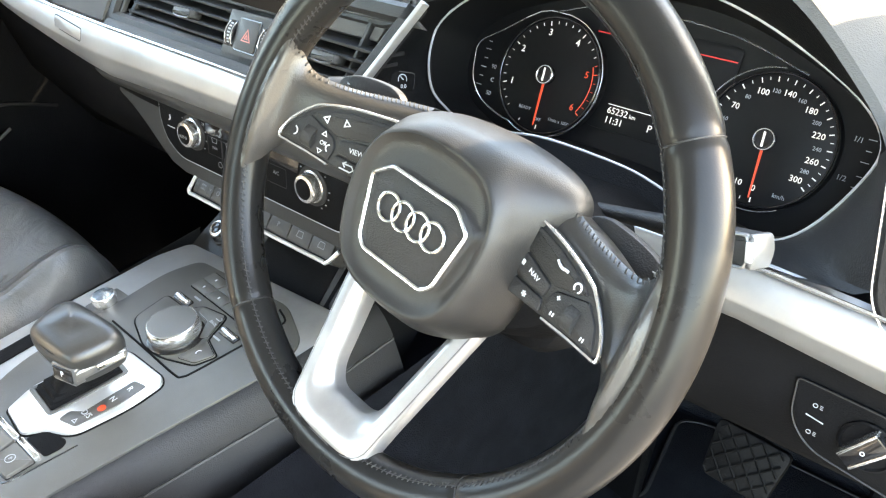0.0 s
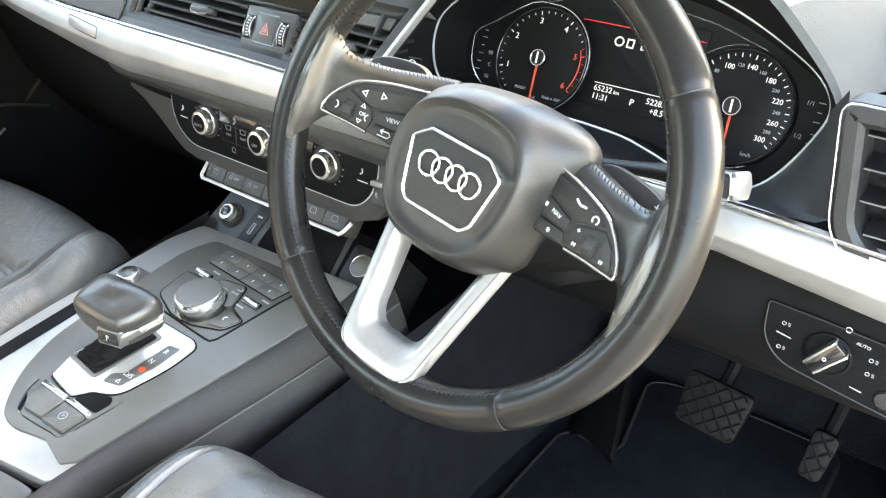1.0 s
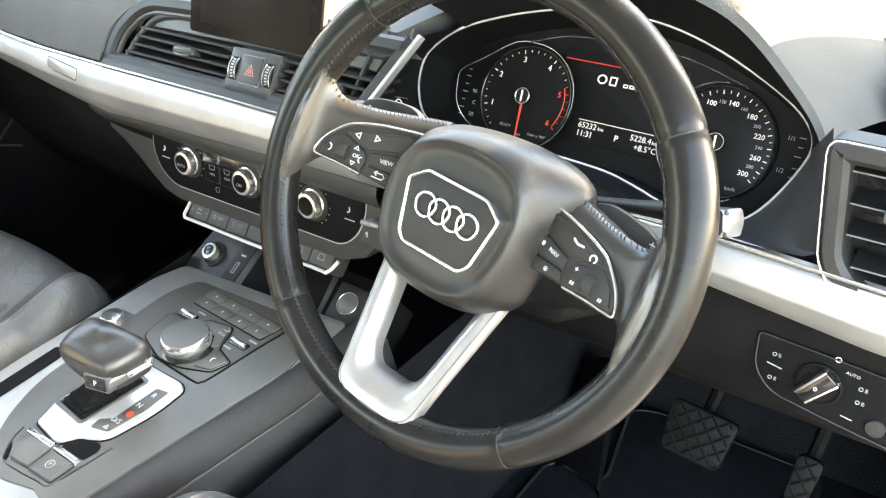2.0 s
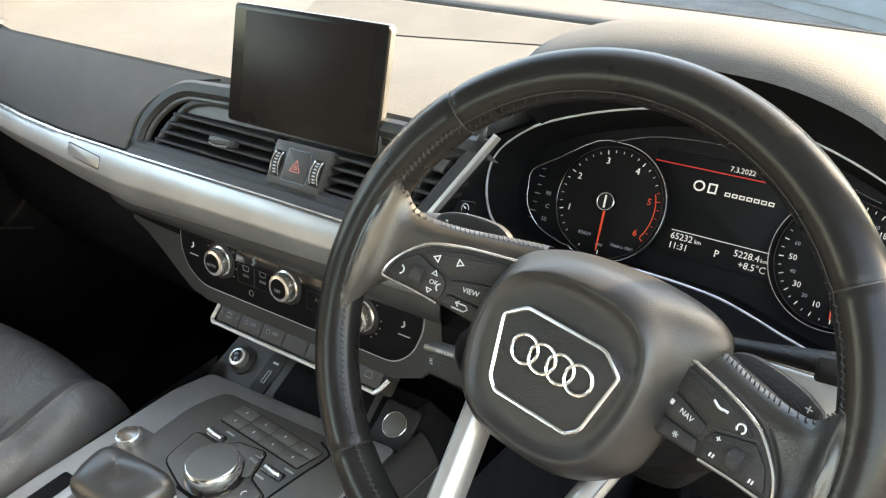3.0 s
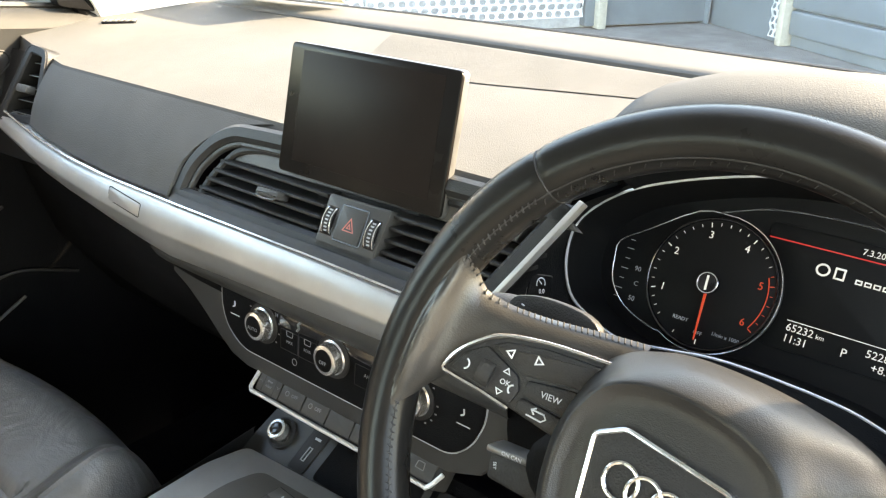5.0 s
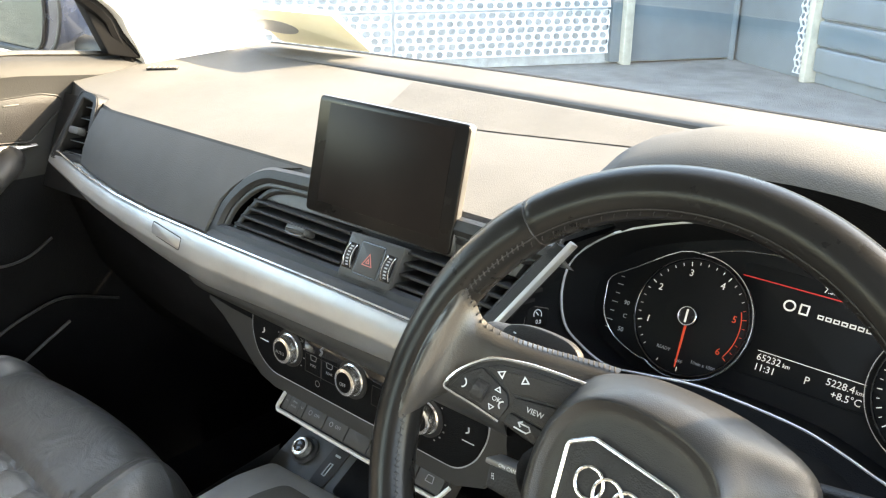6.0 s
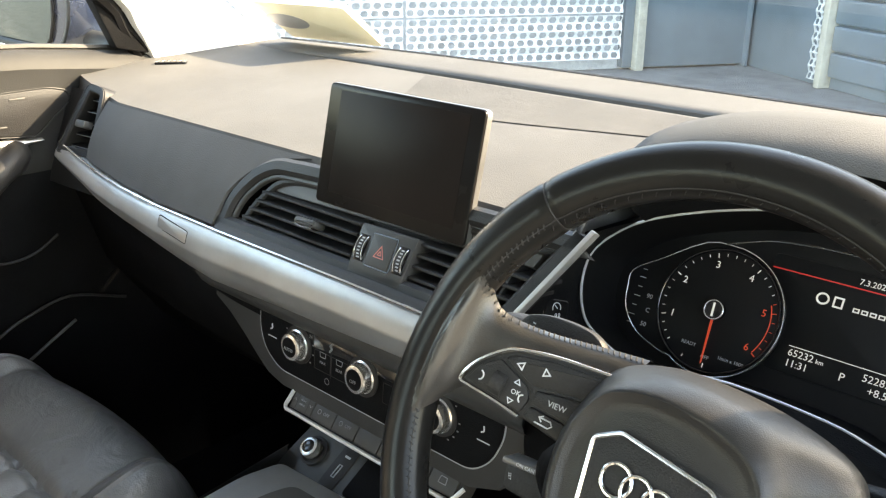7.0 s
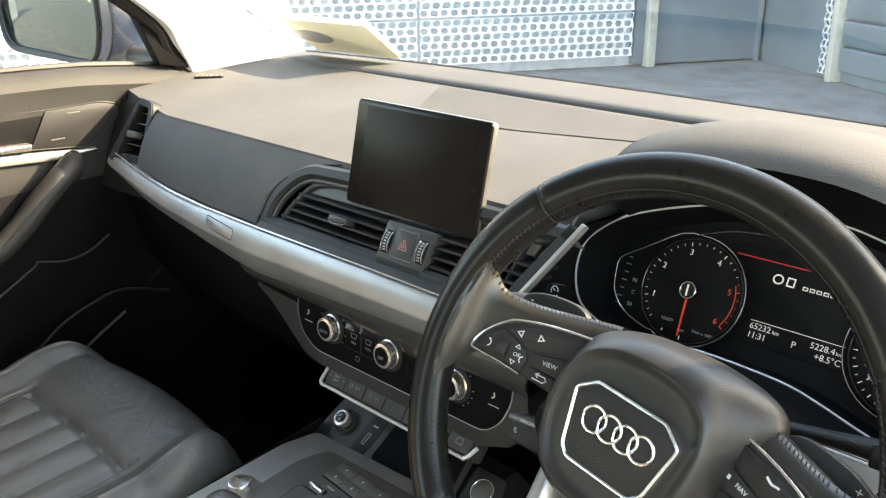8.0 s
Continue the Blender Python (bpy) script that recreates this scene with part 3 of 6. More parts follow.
# Black panel, its colour lowered further for shade that nothing here casts.
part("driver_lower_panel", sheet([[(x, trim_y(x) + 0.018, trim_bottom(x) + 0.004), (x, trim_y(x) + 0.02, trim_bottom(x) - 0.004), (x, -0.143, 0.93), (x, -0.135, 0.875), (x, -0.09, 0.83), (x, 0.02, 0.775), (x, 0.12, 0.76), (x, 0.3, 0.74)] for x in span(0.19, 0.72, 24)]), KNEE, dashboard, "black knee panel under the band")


# ---- steering wheel ----
wheel = thing("steering_wheel", WHEEL, "worn black leather three-spoke steering wheel, turned slightly clockwise", "steering wheel")
R0, ZC = 0.1715, -0.013


def rim_section(a):
    """Half-thickness of the rim, radial and axial, by the angle from the top."""
    d = abs((degrees_from_top(a)))
    grip = math.exp(-((d - 62) / 16) ** 2)
    return 0.0160 + 0.0012 * grip, 0.0150 + 0.0008 * grip


def degrees_from_top(a):
    return (math.degrees(a) - 90 + 180) % 360 - 180


def rim_point(a, q, grow=0.0):
    rr, ra = rim_section(a)
    dip = 0.0009 * max(math.exp(-((math.degrees(a) - s + 180) % 360 - 180) ** 2 / 0.9) for s in SEAMS)
    r = R0 + (rr + grow - dip) * math.cos(q)
    return Vector((r * math.cos(a), r * math.sin(a), ZC + (ra + grow - dip) * math.sin(q)))


SEAMS = (90 + 49.7, 90 - 49.7, -90 - 40, -90 + 40)
bm = bmesh.new()
n, k = 480, 26
loops = []
for i in range(n):
    a = 2 * math.pi * i / n
    loops.append([rim_point(a, 2 * math.pi * j / k) for j in range(k)])
loops.append(loops[0])
rings(bm, loops, caps=(False, False))
bmesh.ops.remove_doubles(bm, verts=bm.verts, dist=1e-6)
rim = part("rim", bm, RIM_WORN, wheel, "smooth worn black leather rim")
for s in SEAMS:
    part("seam", tube([rim_point(radians(s), 2 * math.pi * j / 24, 0.0001) for j in range(24)], 0.0006, 5, True), RUBBER, rim, "sewn cross seam")
# stitches along the inner side of the rim
bm = bmesh.new()
for i in range(240):
    a = 2 * math.pi * i / 240
    over = abs(degrees_from_top(a)) < 52
    if over and i % 2:
        continue
    q = math.pi - (0.50 if over else 0.72)
    p0, p1 = rim_point(a, q - 0.10, 0.0001), rim_point(a + 0.011, q + 0.10, 0.0001)
    tube([p0, p0.lerp(p1, 0.5) * 1.0 + Vector((0, 0, 0.0006)), p1], 0.0003 if over else 0.0005, 5, bm=bm)
bm_line = tube([rim_point(2 * math.pi * j / 240, math.pi - 0.72, 0.0) for j in range(240)], 0.0005, 4, True)
part("seam_line", bm_line, RUBBER, rim, "sewn seam along the inner side of the rim")
tagged(part("stitching", bm, RUBBER, rim, "fine black stitching inside the rim"), kind="stuff")

# airbag cover
half = [(0.0, 0.0630), (0.030, 0.0645), (0.058, 0.0620), (0.0750, 0.0555), (0.0820, 0.0460), (0.0800, 0.0325), (0.0735, 0.012), (0.070, -0.02), (0.060, -0.05), (0.036, -0.068), (0.0, -0.072)]
mhalf = [(0.0, 0.0590), (0.024, 0.0595), (0.041, 0.0556), (0.0515, 0.0475), (0.0575, 0.0395), (0.0615, 0.0285), (0.0645, 0.012), (0.0635, -0.015), (0.055, -0.045), (0.034, -0.063), (0.0, -0.067)]
fhalf = [(0.0, 0.047), (0.020, 0.0462), (0.036, 0.0420), (0.0458, 0.0345), (0.0505, 0.0270), (0.0532, 0.0175), (0.0545, 0.006), (0.0520, -0.018), (0.043, -0.042), (0.026, -0.054), (0.0, -0.057)]


# the upper corner nearer the middle of the car is rounder and lower
half_in = [(0.030, 0.0580), (0.050, 0.0495), (0.0625, 0.0400), (0.0690, 0.0285), (0.0715, 0.0150), (0.0722, 0.0000)]
mhalf_in = [(0.022, 0.0545), (0.038, 0.0470), (0.0475, 0.0395), (0.0548, 0.0300), (0.0600, 0.0190), (0.0635, 0.0060)]
fhalf_in = [(0.020, 0.0445), (0.0345, 0.0390), (0.0437, 0.0325), (0.0485, 0.0245), (0.0518, 0.0150), (0.0535, 0.0040)]


def mirrored(h, inner):
    other = inner + h[1 + len(inner):-1]
    return [tuple(p) for p in spline(h + [(-x, y) for x, y in reversed(other)], 5, True)]


def blend(a, b, t):
    return [(p[0] + (q[0] - p[0]) * t, p[1] + (q[1] - p[1]) * t) for p, q in zip(a, b)]


ob_, mb_, fb_ = mirrored(half, half_in), mirrored(mhalf, mhalf_in), mirrored(fhalf, fhalf_in)
loops = [[(x, y, -0.050) for x, y in ob_], [(x, y, -0.038) for x, y in ob_]]
for t, z in ((0.12, -0.0335), (0.35, -0.0275), (0.65, -0.0205), (1.0, -0.0135)):
    loops.append([(x, y, z) for x, y in blend(ob_, mb_, t)])
for t, z in ((0.25, -0.0085), (0.5, -0.0042), (0.75, -0.0010), (0.9, 0.0004), (1.0, 0.0006)):
    loops.append([(x, y, z) for x, y in blend(mb_, fb_, t)])
for s, z in ((0.965, -0.0003), (0.92, -0.0020), (0.86, -0.0030), (0.78, -0.0030), (0.5, -0.0005), (0.2, 0.0)):
    loops.append([(x * s, y * s, z) for x, y in fb_])
bm = bmesh.new()
rings(bm, loops)
hub = part("airbag_cover", bm, HUB, wheel, "grained black airbag cover")
bh = [(0.0275, 0.0222), (0.0420, 0.0112), (0.0335, -0.0285), (0.0262, -0.0355)]
bo = [(x + 0.0030, y) for x, y in round_poly(bh + [(-x, y) for x, y in reversed(bh)], 0.0035, 4)]
part("badge_frame", frame_ring(bo, 0.0027, -0.003, 0.0048, 0.0009), BADGE, hub, "chrome six-sided badge frame")
part("badge_plate", slab(inset(bo, 0.002), -0.002, 0.0030, 0.0005), BLACK, hub, "black badge plate")
for i in range(4):
    c = -0.0152 + 0.01268 * i
    part("badge_ring", tube([(c + 0.0088 * math.cos(2 * math.pi * j / 36), -0.0020 + 0.0088 * math.sin(2 * math.pi * j / 36), 0.0040 + 0.0002 * (i % 2)) for j in range(36)], 0.00125, 8, True), BADGE, hub, "chrome ring")

# side spokes with their leather and button pads
for s in (-1, 1):
    up = [(-0.166, 0.046), (-0.160, 0.060), (-0.154, 0.0605), (-0.148, 0.051), (-0.139, 0.0385), (-0.125, 0.0365), (-0.105, 0.0390), (-0.085, 0.0435), (-0.065, 0.0485), (-0.045, 0.053)]
    lo = [(-0.166, -0.046), (-0.160, -0.052), (-0.154, -0.044), (-0.148, -0.030), (-0.139, -0.0165), (-0.125, -0.0135), (-0.105, -0.0130), (-0.085, -0.0125), (-0.065, -0.0125), (-0.045, -0.0125)]
    high = [0.0012, 0.0008, -0.003, -0.0095, -0.0130, -0.0148, -0.0158, -0.0166, -0.0172, -0.0178]
    lean = pose(s * 0.142, 0, -0.012) @ pose(0, 0, 0, 0, -11 * s, 0) @ pose(-s * 0.142, 0, 0.012)
    back = lean.inverted()

    def skin(x, y, z):
        """Lifts a point of the spoke so that the leather runs smoothly up on to the rim."""
        p = lean @ Vector((x * -s, y, z))
        r, a = math.hypot(p.x, p.y), math.atan2(p.y, p.x)
        rr, ra = rim_section(a)
        k = (r - R0) / rr
        crown = ZC + ra * math.sqrt(max(0.0, 1 - k * k)) if k > -1 else ZC - 0.9 * (-1 - k) * rr
        d = (crown - p.z) / 0.003
        lifted = p.z + 0.003 * (d if d > 30 else math.log(1 + math.exp(d)))
        w_ = min(1.0, max(0.0, (k + 0.98) / 0.5))
        w_ = w_ * w_ * (3 - 2 * w_)
        p.z = lifted + (crown - 0.0004 - lifted) * w_
        return back @ p
    cols = list(zip(spline(up, 3), spline(lo, 3), [v.x for v in spline([(h_, 0) for h_ in high], 3)]))
    grid, hem = [], []
    for (x, yu), (_, yl), z0 in cols:
        row = [skin(x, yl, z0 - 0.030) if x > -0.15 else skin(x, yl, z0 - 0.012)]
        for k in range(21):
            v = -1 + 2 * k / 20
            row.append(skin(x, (yu + yl) / 2 + (yu - yl) / 2 * math.copysign(abs(v) ** 0.8, v), z0 - 0.009 * abs(v) ** 5))
        hem.append(row[-2].lerp(row[-1], 0.35))
        row.append(skin(x, yu - 0.002, z0 - 0.024) if x > -0.15 else skin(x, yu, z0 - 0.012))
        grid.append(row)
    spoke = part("spoke", sheet(grid), LEATHER, wheel, "leather-wrapped side spoke")
    pad_pts = [(-0.140, -0.0105), (-0.135, 0.003), (-0.123, 0.0165), (-0.113, 0.0230), (-0.089, 0.0305), (-0.052, 0.0375), (-0.052, -0.014), (-0.085, -0.0125), (-0.115, -0.0112), (-0.133, -0.0118)]
    pp = round_poly([(x * -s, y) for x, y in pad_pts], 0.004, 4)
    pad = part("button_pad", slab(pp, -0.03, -0.010, 0.002), BLACK, spoke, "black pad with multifunction buttons")
    ch = spline([(x * -s, y, -0.0098) for x, y in [(-0.096, -0.0122), (-0.116, -0.0116), (-0.133, -0.0120), (-0.1405, -0.0105), (-0.1355, 0.003), (-0.1235, 0.0167), (-0.113, 0.0234), (-0.089, 0.0309), (-0.054, 0.0376)]], 5)
    part("chrome_edge", tube(ch, 0.0012, 6), CHROME, spoke, "chrome edge of the pad")
    keys = [[(-0.1185, 0.0150), (-0.111, 0.0205), (-0.088, 0.0280), (-0.056, 0.0338), (-0.056, 0.0192), (-0.073, 0.0152), (-0.096, 0.0085)],
            [(-0.136, -0.0088), (-0.131, 0.0040), (-0.121, 0.0132), (-0.098, 0.0066), (-0.094, 0.0), (-0.096, -0.0098), (-0.120, -0.0098)],
            [(-0.0925, 0.0072), (-0.073, 0.0132), (-0.056, 0.0172), (-0.055, 0.0005), (-0.0915, -0.0012)],
            [(-0.0915, -0.0026), (-0.055, -0.0010), (-0.055, -0.0125), (-0.093, -0.0106)]]
    for kk in keys:
        part("button", slab(round_poly([(x * -s, y) for x, y in kk], 0.002, 3), -0.0105, -0.0082, 0.0011), BLACK, pad)
    rl = bmesh.new()
    rings(rl, [[(-s * -0.1155 + xx, 0.0085 * math.cos(a) - 0.001, -0.0125 + 0.0085 * math.sin(a)) for a in [math.pi * j / 12 for j in range(13)]] for xx in (-0.0042, 0.0042)], closed=True)
    part("roller", rl, RUBBER, pad, "ribbed thumb roller")
    zi = -0.0079
    if s == -1:
        for (x, y), txt, size in (((-0.0765, 0.0055), "VIEW", 0.0050), ((-0.1030, 0.0000), "OK", 0.0044)):
            lettering("marking", txt, size, at2(x, y, zi, 8), WHITE_INK, pad)
        for cx, cy, d in ((-0.1075, 0.0162, 1), (-0.0905, 0.0195, -1)):
            t3 = [(cx - 0.003, cy - 0.0004 * d), (cx + 0.0022, cy + 0.003), (cx + 0.0022, cy - 0.003)] if d > 0 else [(cx + 0.003, cy), (cx - 0.0022, cy + 0.003), (cx - 0.0022, cy - 0.003)]
            part("marking", frame_ring(t3, 0.0008, -0.0084, zi, 0.0001), WHITE_INK, pad)
        for cy, d in ((0.0062, 1), (-0.0062, -1)):
            t3 = [(-0.1045, cy + 0.0022 * d), (-0.107, cy - 0.0014 * d), (-0.102, cy - 0.0014 * d)]
            part("marking", frame_ring(t3, 0.0006, -0.0087, zi, 0.0001), WHITE_INK, pad)
        part("marking", tube([(x, y, zi) for x, y in arc(-0.129, -0.002, 0.003, -70, 80, 8)], 0.0005, 4), WHITE_INK, pad)
        part("marking", tube([(x, y, zi) for x, y in arc(-0.0975, -0.0015, 0.0026, 100, 250, 8)], 0.0005, 4), WHITE_INK, pad)
        part("marking", tube([(-0.083, -0.0050, zi), (-0.076, -0.0042, zi), (-0.074, -0.0062, zi), (-0.076, -0.0085, zi), (-0.085, -0.0090, zi)], 0.0005, 4), WHITE_INK, pad)
        part("marking", tube([(-0.081, -0.0032, zi), (-0.0835, -0.0050, zi), (-0.081, -0.0070, zi)], 0.0005, 4), WHITE_INK, pad)
    else:
        lettering("marking", "NAV", 0.0046, at2(0.080, 0.0060, zi, -12), WHITE_INK, pad)
        lettering("marking", "*", 0.009, at2(0.0785, -0.0085, zi, -12), WHITE_INK, pad)
        bm = bmesh.new()
        for x, y, w_, h_ in ((0.0690, 0.0085, 0.0022, 0.0030), (0.1020, 0.0045, 0.0028, 0.0007), (0.1020, 0.0045, 0.0007, 0.0028), (0.1015, -0.0055, 0.0010, 0.0024), (0.1035, -0.0055, 0.0010, 0.0024), (0.1265, -0.006, 0.0009, 0.0024), (0.1283, -0.006, 0.0009, 0.0024)):
            bar(x, y, w_, h_, -8, -0.0082, bm)
        part("marking", bm, WHITE_INK, pad)
        part("marking", tube(spline([(0.0905, 0.0222, zi), (0.0925, 0.0208, zi), (0.0955, 0.0196, zi), (0.0985, 0.0200, zi), (0.1005, 0.0198, zi)], 3), 0.0009, 5), WHITE_INK, pad)
        part("marking", tube([(x, y, zi) for x, y in arc(0.1105, 0.0160, 0.0026, -60, 230, 12)], 0.0006, 4), WHITE_INK, pad)
    # stitched joint between spoke leather and rim
    bm = bmesh.new()
    path = hem[8:]
    for i in range(len(path) - 1):
        step = (path[i + 1] - path[i]).length
        n_ = max(1, round(step / 0.0042))
        for j in range(n_):
            p = path[i].lerp(path[i + 1], j / n_)
            d = (path[i + 1] - path[i]).normalized()
            side = Vector((-d.y, d.x, 0)) * 0.0019
            tube([p + side + Vector((0, 0, 0.0003)), p + d * 0.0006 + Vector((0, 0, 0.0013)), p + d * 0.0014 - side + Vector((0, 0, 0.0006))], 0.00055, 5, bm=bm)
    tagged(part("stitching", bm, THREAD, spoke, "dark cross stitching along the spoke"), kind="stuff")
    spoke.matrix_local = lean


def drop_z(y):
    return -0.034 + 0.034 * min(1, max(0, (-0.048 - y) / 0.112))


# lower twin spoke in silver with its open middle
so = round_poly([(-0.058, -0.045), (-0.041, -0.138), (-0.038, -0.160), (-0.022, -0.1685), (0.022, -0.1685), (0.038, -0.160), (0.041, -0.138), (0.058, -0.045), (0.036, -0.050), (0.0, -0.050), (-0.036, -0.050)], [0.002, 0.008, 0.012, 0.02, 0.02, 0.012, 0.008, 0.002, 0.004, 0.004, 0.004], 5)
si = round_poly([(-0.0375, -0.060), (-0.0245, -0.128), (-0.016, -0.1385), (0.016, -0.1385), (0.0245, -0.128), (0.0375, -0.060)], [0.006, 0.012, 0.012, 0.012, 0.012, 0.006], 5)


def by_angle(pts, c, n):
    """The outline's points by angle about c."""
    out = []
    for i in range(n):
        a = 2 * math.pi * i / n
        d = Vector((math.cos(a), math.sin(a)))
        best = 0.0
        for p, q in zip(pts, pts[1:] + pts[:1]):
            p, e = Vector(p) - Vector(c), Vector(q) - Vector(p)
            den = d.x * e.y - d.y * e.x
            if abs(den) > 1e-12:
                t = (p.x * e.y - p.y * e.x) / den
                u = (p.x * d.y - p.y * d.x) / den
                if 0 <= u <= 1 and t > best:
                    best = t
        out.append((c[0] + d.x * best, c[1] + d.y * best))
    return out


cc = (0, -0.098)
A, B = by_angle(so, cc, 96), by_angle(si, cc, 96)
loops = [[(x, y, drop_z(y) - 0.014) for x, y in A], [(x, y, drop_z(y) - 0.003) for x, y in A], [(x, y, drop_z(y) - 0.0004) for x, y in blend(A, B, 0.1)], [(x, y, drop_z(y)) for x, y in blend(A, B, 0.25)],
         [(x, y, drop_z(y) + 0.0008) for x, y in blend(A, B, 0.45)], [(x, y, drop_z(y) + 0.0004) for x, y in blend(A, B, 0.60)], [(x, y, drop_z(y) - 0.0010) for x, y in blend(A, B, 0.70)], [(x, y, drop_z(y) - 0.0045) for x, y in blend(A, B, 0.86)], [(x, y, drop_z(y) - 0.0085) for x, y in blend(A, B, 0.98)], [(x, y, drop_z(y) - 0.011) for x, y in B], [(x, y, drop_z(y) - 0.02) for x, y in B]]
bm = bmesh.new()
rings(bm, loops, caps=(False, False))
low_spoke = part("lower_spoke", bm, SILVER_SPOKE, wheel, "silver double lower spoke")
part("groove", tube([(x, y, drop_z(y) - 0.0001) for x, y in blend(A, B, 0.15)], 0.0004, 5, True), HOUSING, low_spoke, "fine groove near the edge")
# shift paddles
for s in (-1, 1):
    pts = round_poly([(s * x, y) for x, y in [(0.080, 0.042), (0.092, 0.0465), (0.110, 0.0450), (0.127, 0.0415), (0.141, 0.0345), (0.143, 0.026), (0.130, 0.012), (0.10, 0.012), (0.082, 0.02)]], 0.007, 4)
    p_ = part("shift_paddle", slab(pts, -0.052, -0.045, 0.002), BLACK, wheel, "black shift paddle behind the spoke", m=pose(0, 0.003, -0.004))
    lettering("marking", "+" if s > 0 else "-", 0.009, at2(s * 0.132, 0.036, -0.0486), WHITE_INK, p_)
# column shroud
bm = bmesh.new()
rings(bm, [[(r * (1.0 if r < 0.05 else 1.5) * math.cos(2 * math.pi * j / 32), -0.026 + r * 0.62 * math.sin(2 * math.pi * j / 32), z) for j in range(32)] for r, z in ((0.030, -0.04), (0.058, -0.048), (0.066, -0.06), (0.072, -0.10), (0.075, -0.20))])
col = solo("steering_column", bm, KNEE, "black plastic steering column shroud behind the wheel", "steering column")
col.matrix_world = tilt_frame((0.3772, -0.2909, 1.0556), 25)
cover = round_poly([(-0.078, -0.070), (0.078, -0.070), (0.090, -0.02), (0.082, 0.022), (0.05, 0.036), (-0.05, 0.036), (-0.082, 0.022), (-0.090, -0.02)], 0.02, 5)
part("upper_cover", slab(cover, -0.19, -0.068, 0.012), KNEE, col, "black cover over the column")
# stalks
stalk = thing("wiper_stalk", Matrix(), "black control stalk with a silver end cap", "control stalk", "control stalks")
part("arm", tube(spline([(0.42, -0.180, 1.030), (0.47, -0.188, 1.042), (0.515, -0.203, 1.056)], 4), [0.006, 0.006, 0.006, 0.0062, 0.0065, 0.007, 0.008, 0.009, 0.010], 12, flat=0.8), BLACK, stalk)
fr = axes((0.538, -0.209, 1.060), (1, -0.13, 0.22), (0.0, 0.3, 1))
part("head", slab(round_poly([(-0.032, -0.008), (0.015, -0.011), (0.018, -0.004), (0.018, 0.0085), (-0.030, 0.008)], 0.003), -0.010, 0.007, 0.003), BLACK, stalk, m=fr)
part("end_cap", slab(round_poly([(0.0145, -0.0102), (0.020, -0.0105), (0.022, 0.0), (0.020, 0.0090), (0.0145, 0.0090)], 0.003), -0.010, 0.0082, 0.003), HOUSING, stalk, "silver end cap", m=fr)
part("end_frame", frame_ring(round_poly([(-0.0005, -0.0100), (0.0150, -0.0106), (0.0185, -0.002), (0.0150, 0.0088), (0.0020, 0.0082), (0.0055, -0.002)], 0.002), 0.0016, 0.004, 0.0080, 0.0006), HOUSING, stalk, "silver frame round the end", m=fr)
part("marking", box(-0.014, -0.001, 0.0086, 0.0092, -0.003, -0.0015, 0.0002), WHITE_INK, stalk, m=fr)
part("marking", box(-0.008, 0.001, 0.0086, 0.0092, 0.001, 0.0028, 0.0002), WHITE_INK, stalk, m=fr)
part("cap_inset", slab(round_poly([(0.0160, -0.0060), (0.0198, -0.0062), (0.0202, 0.0050), (0.0155, 0.0050)], 0.001), 0.006, 0.0092, 0.0006), SILVER_PAINT, stalk, "bright end button", m=fr)
part("marking", frame_ring(round_poly([(-0.016, -0.005), (-0.003, -0.006), (-0.001, 0.004), (-0.018, 0.004)], 0.001), 0.0009, 0.0068, 0.0074, 0.0001), WHITE_INK, stalk, m=fr)
cst = thing("cruise_stalk", Matrix(), "black cruise control stalk with a silver tip", "control stalk", "control stalks")
fr = axes((0.243, -0.200, 0.946), (1, 0.03, 0.02), (0, 0.35, 1))
part("head", slab(round_poly([(-0.024, -0.009), (0.03, -0.013), (0.05, -0.008), (0.05, 0.012), (-0.024, 0.014)], 0.004), -0.012, 0.006, 0.003), RUBBER, cst, m=fr)
part("tip", slab(round_poly([(-0.027, 0.0095), (0.018, 0.0110), (0.018, 0.0160), (-0.027, 0.0145)], 0.002), -0.012, 0.0075, 0.0015), HOUSING, cst, "silver upper edge", m=fr)
part("arm", tube([(0.28, -0.198, 0.957), (0.35, -0.19, 0.990)], 0.009, 10), BLACK, cst)
lettering("marking", "ON CAN", 0.0040, fr @ at2(-0.006, 0.0127, 0.0078), WHITE_INK, cst)
lettering("marking", "SET", 0.0034, fr @ at2(-0.018, 0.002, 0.0064, -80), WHITE_INK, cst)

ist = thing("indicator_stalk", Matrix(), "grey-black indicator stalk behind the wheel", "control stalk", "control stalks")
part("arm", tube(spline([(0.330, -0.200, 1.045), (0.295, -0.208, 1.068), (0.256, -0.214, 1.077)], 4), 0.0085, 12, flat=0.8), BLACK, ist)
part("head", tube(spline([(0.262, -0.213, 1.076), (0.240, -0.215, 1.077), (0.222, -0.216, 1.075)], 4), [0.0088, 0.0100, 0.0105, 0.0108, 0.0108, 0.0106, 0.0102, 0.0096, 0.0070], 14, flat=0.85), BLACK, ist)

# ---- instrument cluster ----
cl = thing("instrument_cluster", CLUSTER, "lit instrument cluster with two round dials and a display between them", "instrument cluster")
ol = [(-0.192, -0.014), (-0.193, 0.012), (-0.182, 0.030), (-0.160, 0.048), (-0.129, 0.062), (-0.088, 0.075), (-0.048, 0.083), (0.0, 0.086), (0.048, 0.082), (0.098, 0.068), (0.150, 0.045), (0.177, 0.027), (0.188, 0.010), (0.185, -0.010), (0.169, -0.043), (0.150, -0.064), (0.122, -0.073), (0.089, -0.067), (0.055, -0.0575), (0.020, -0.051), (-0.05, -0.049), (-0.095, -0.055), (-0.13, -0.059), (-0.160, -0.050), (-0.180, -0.038)]
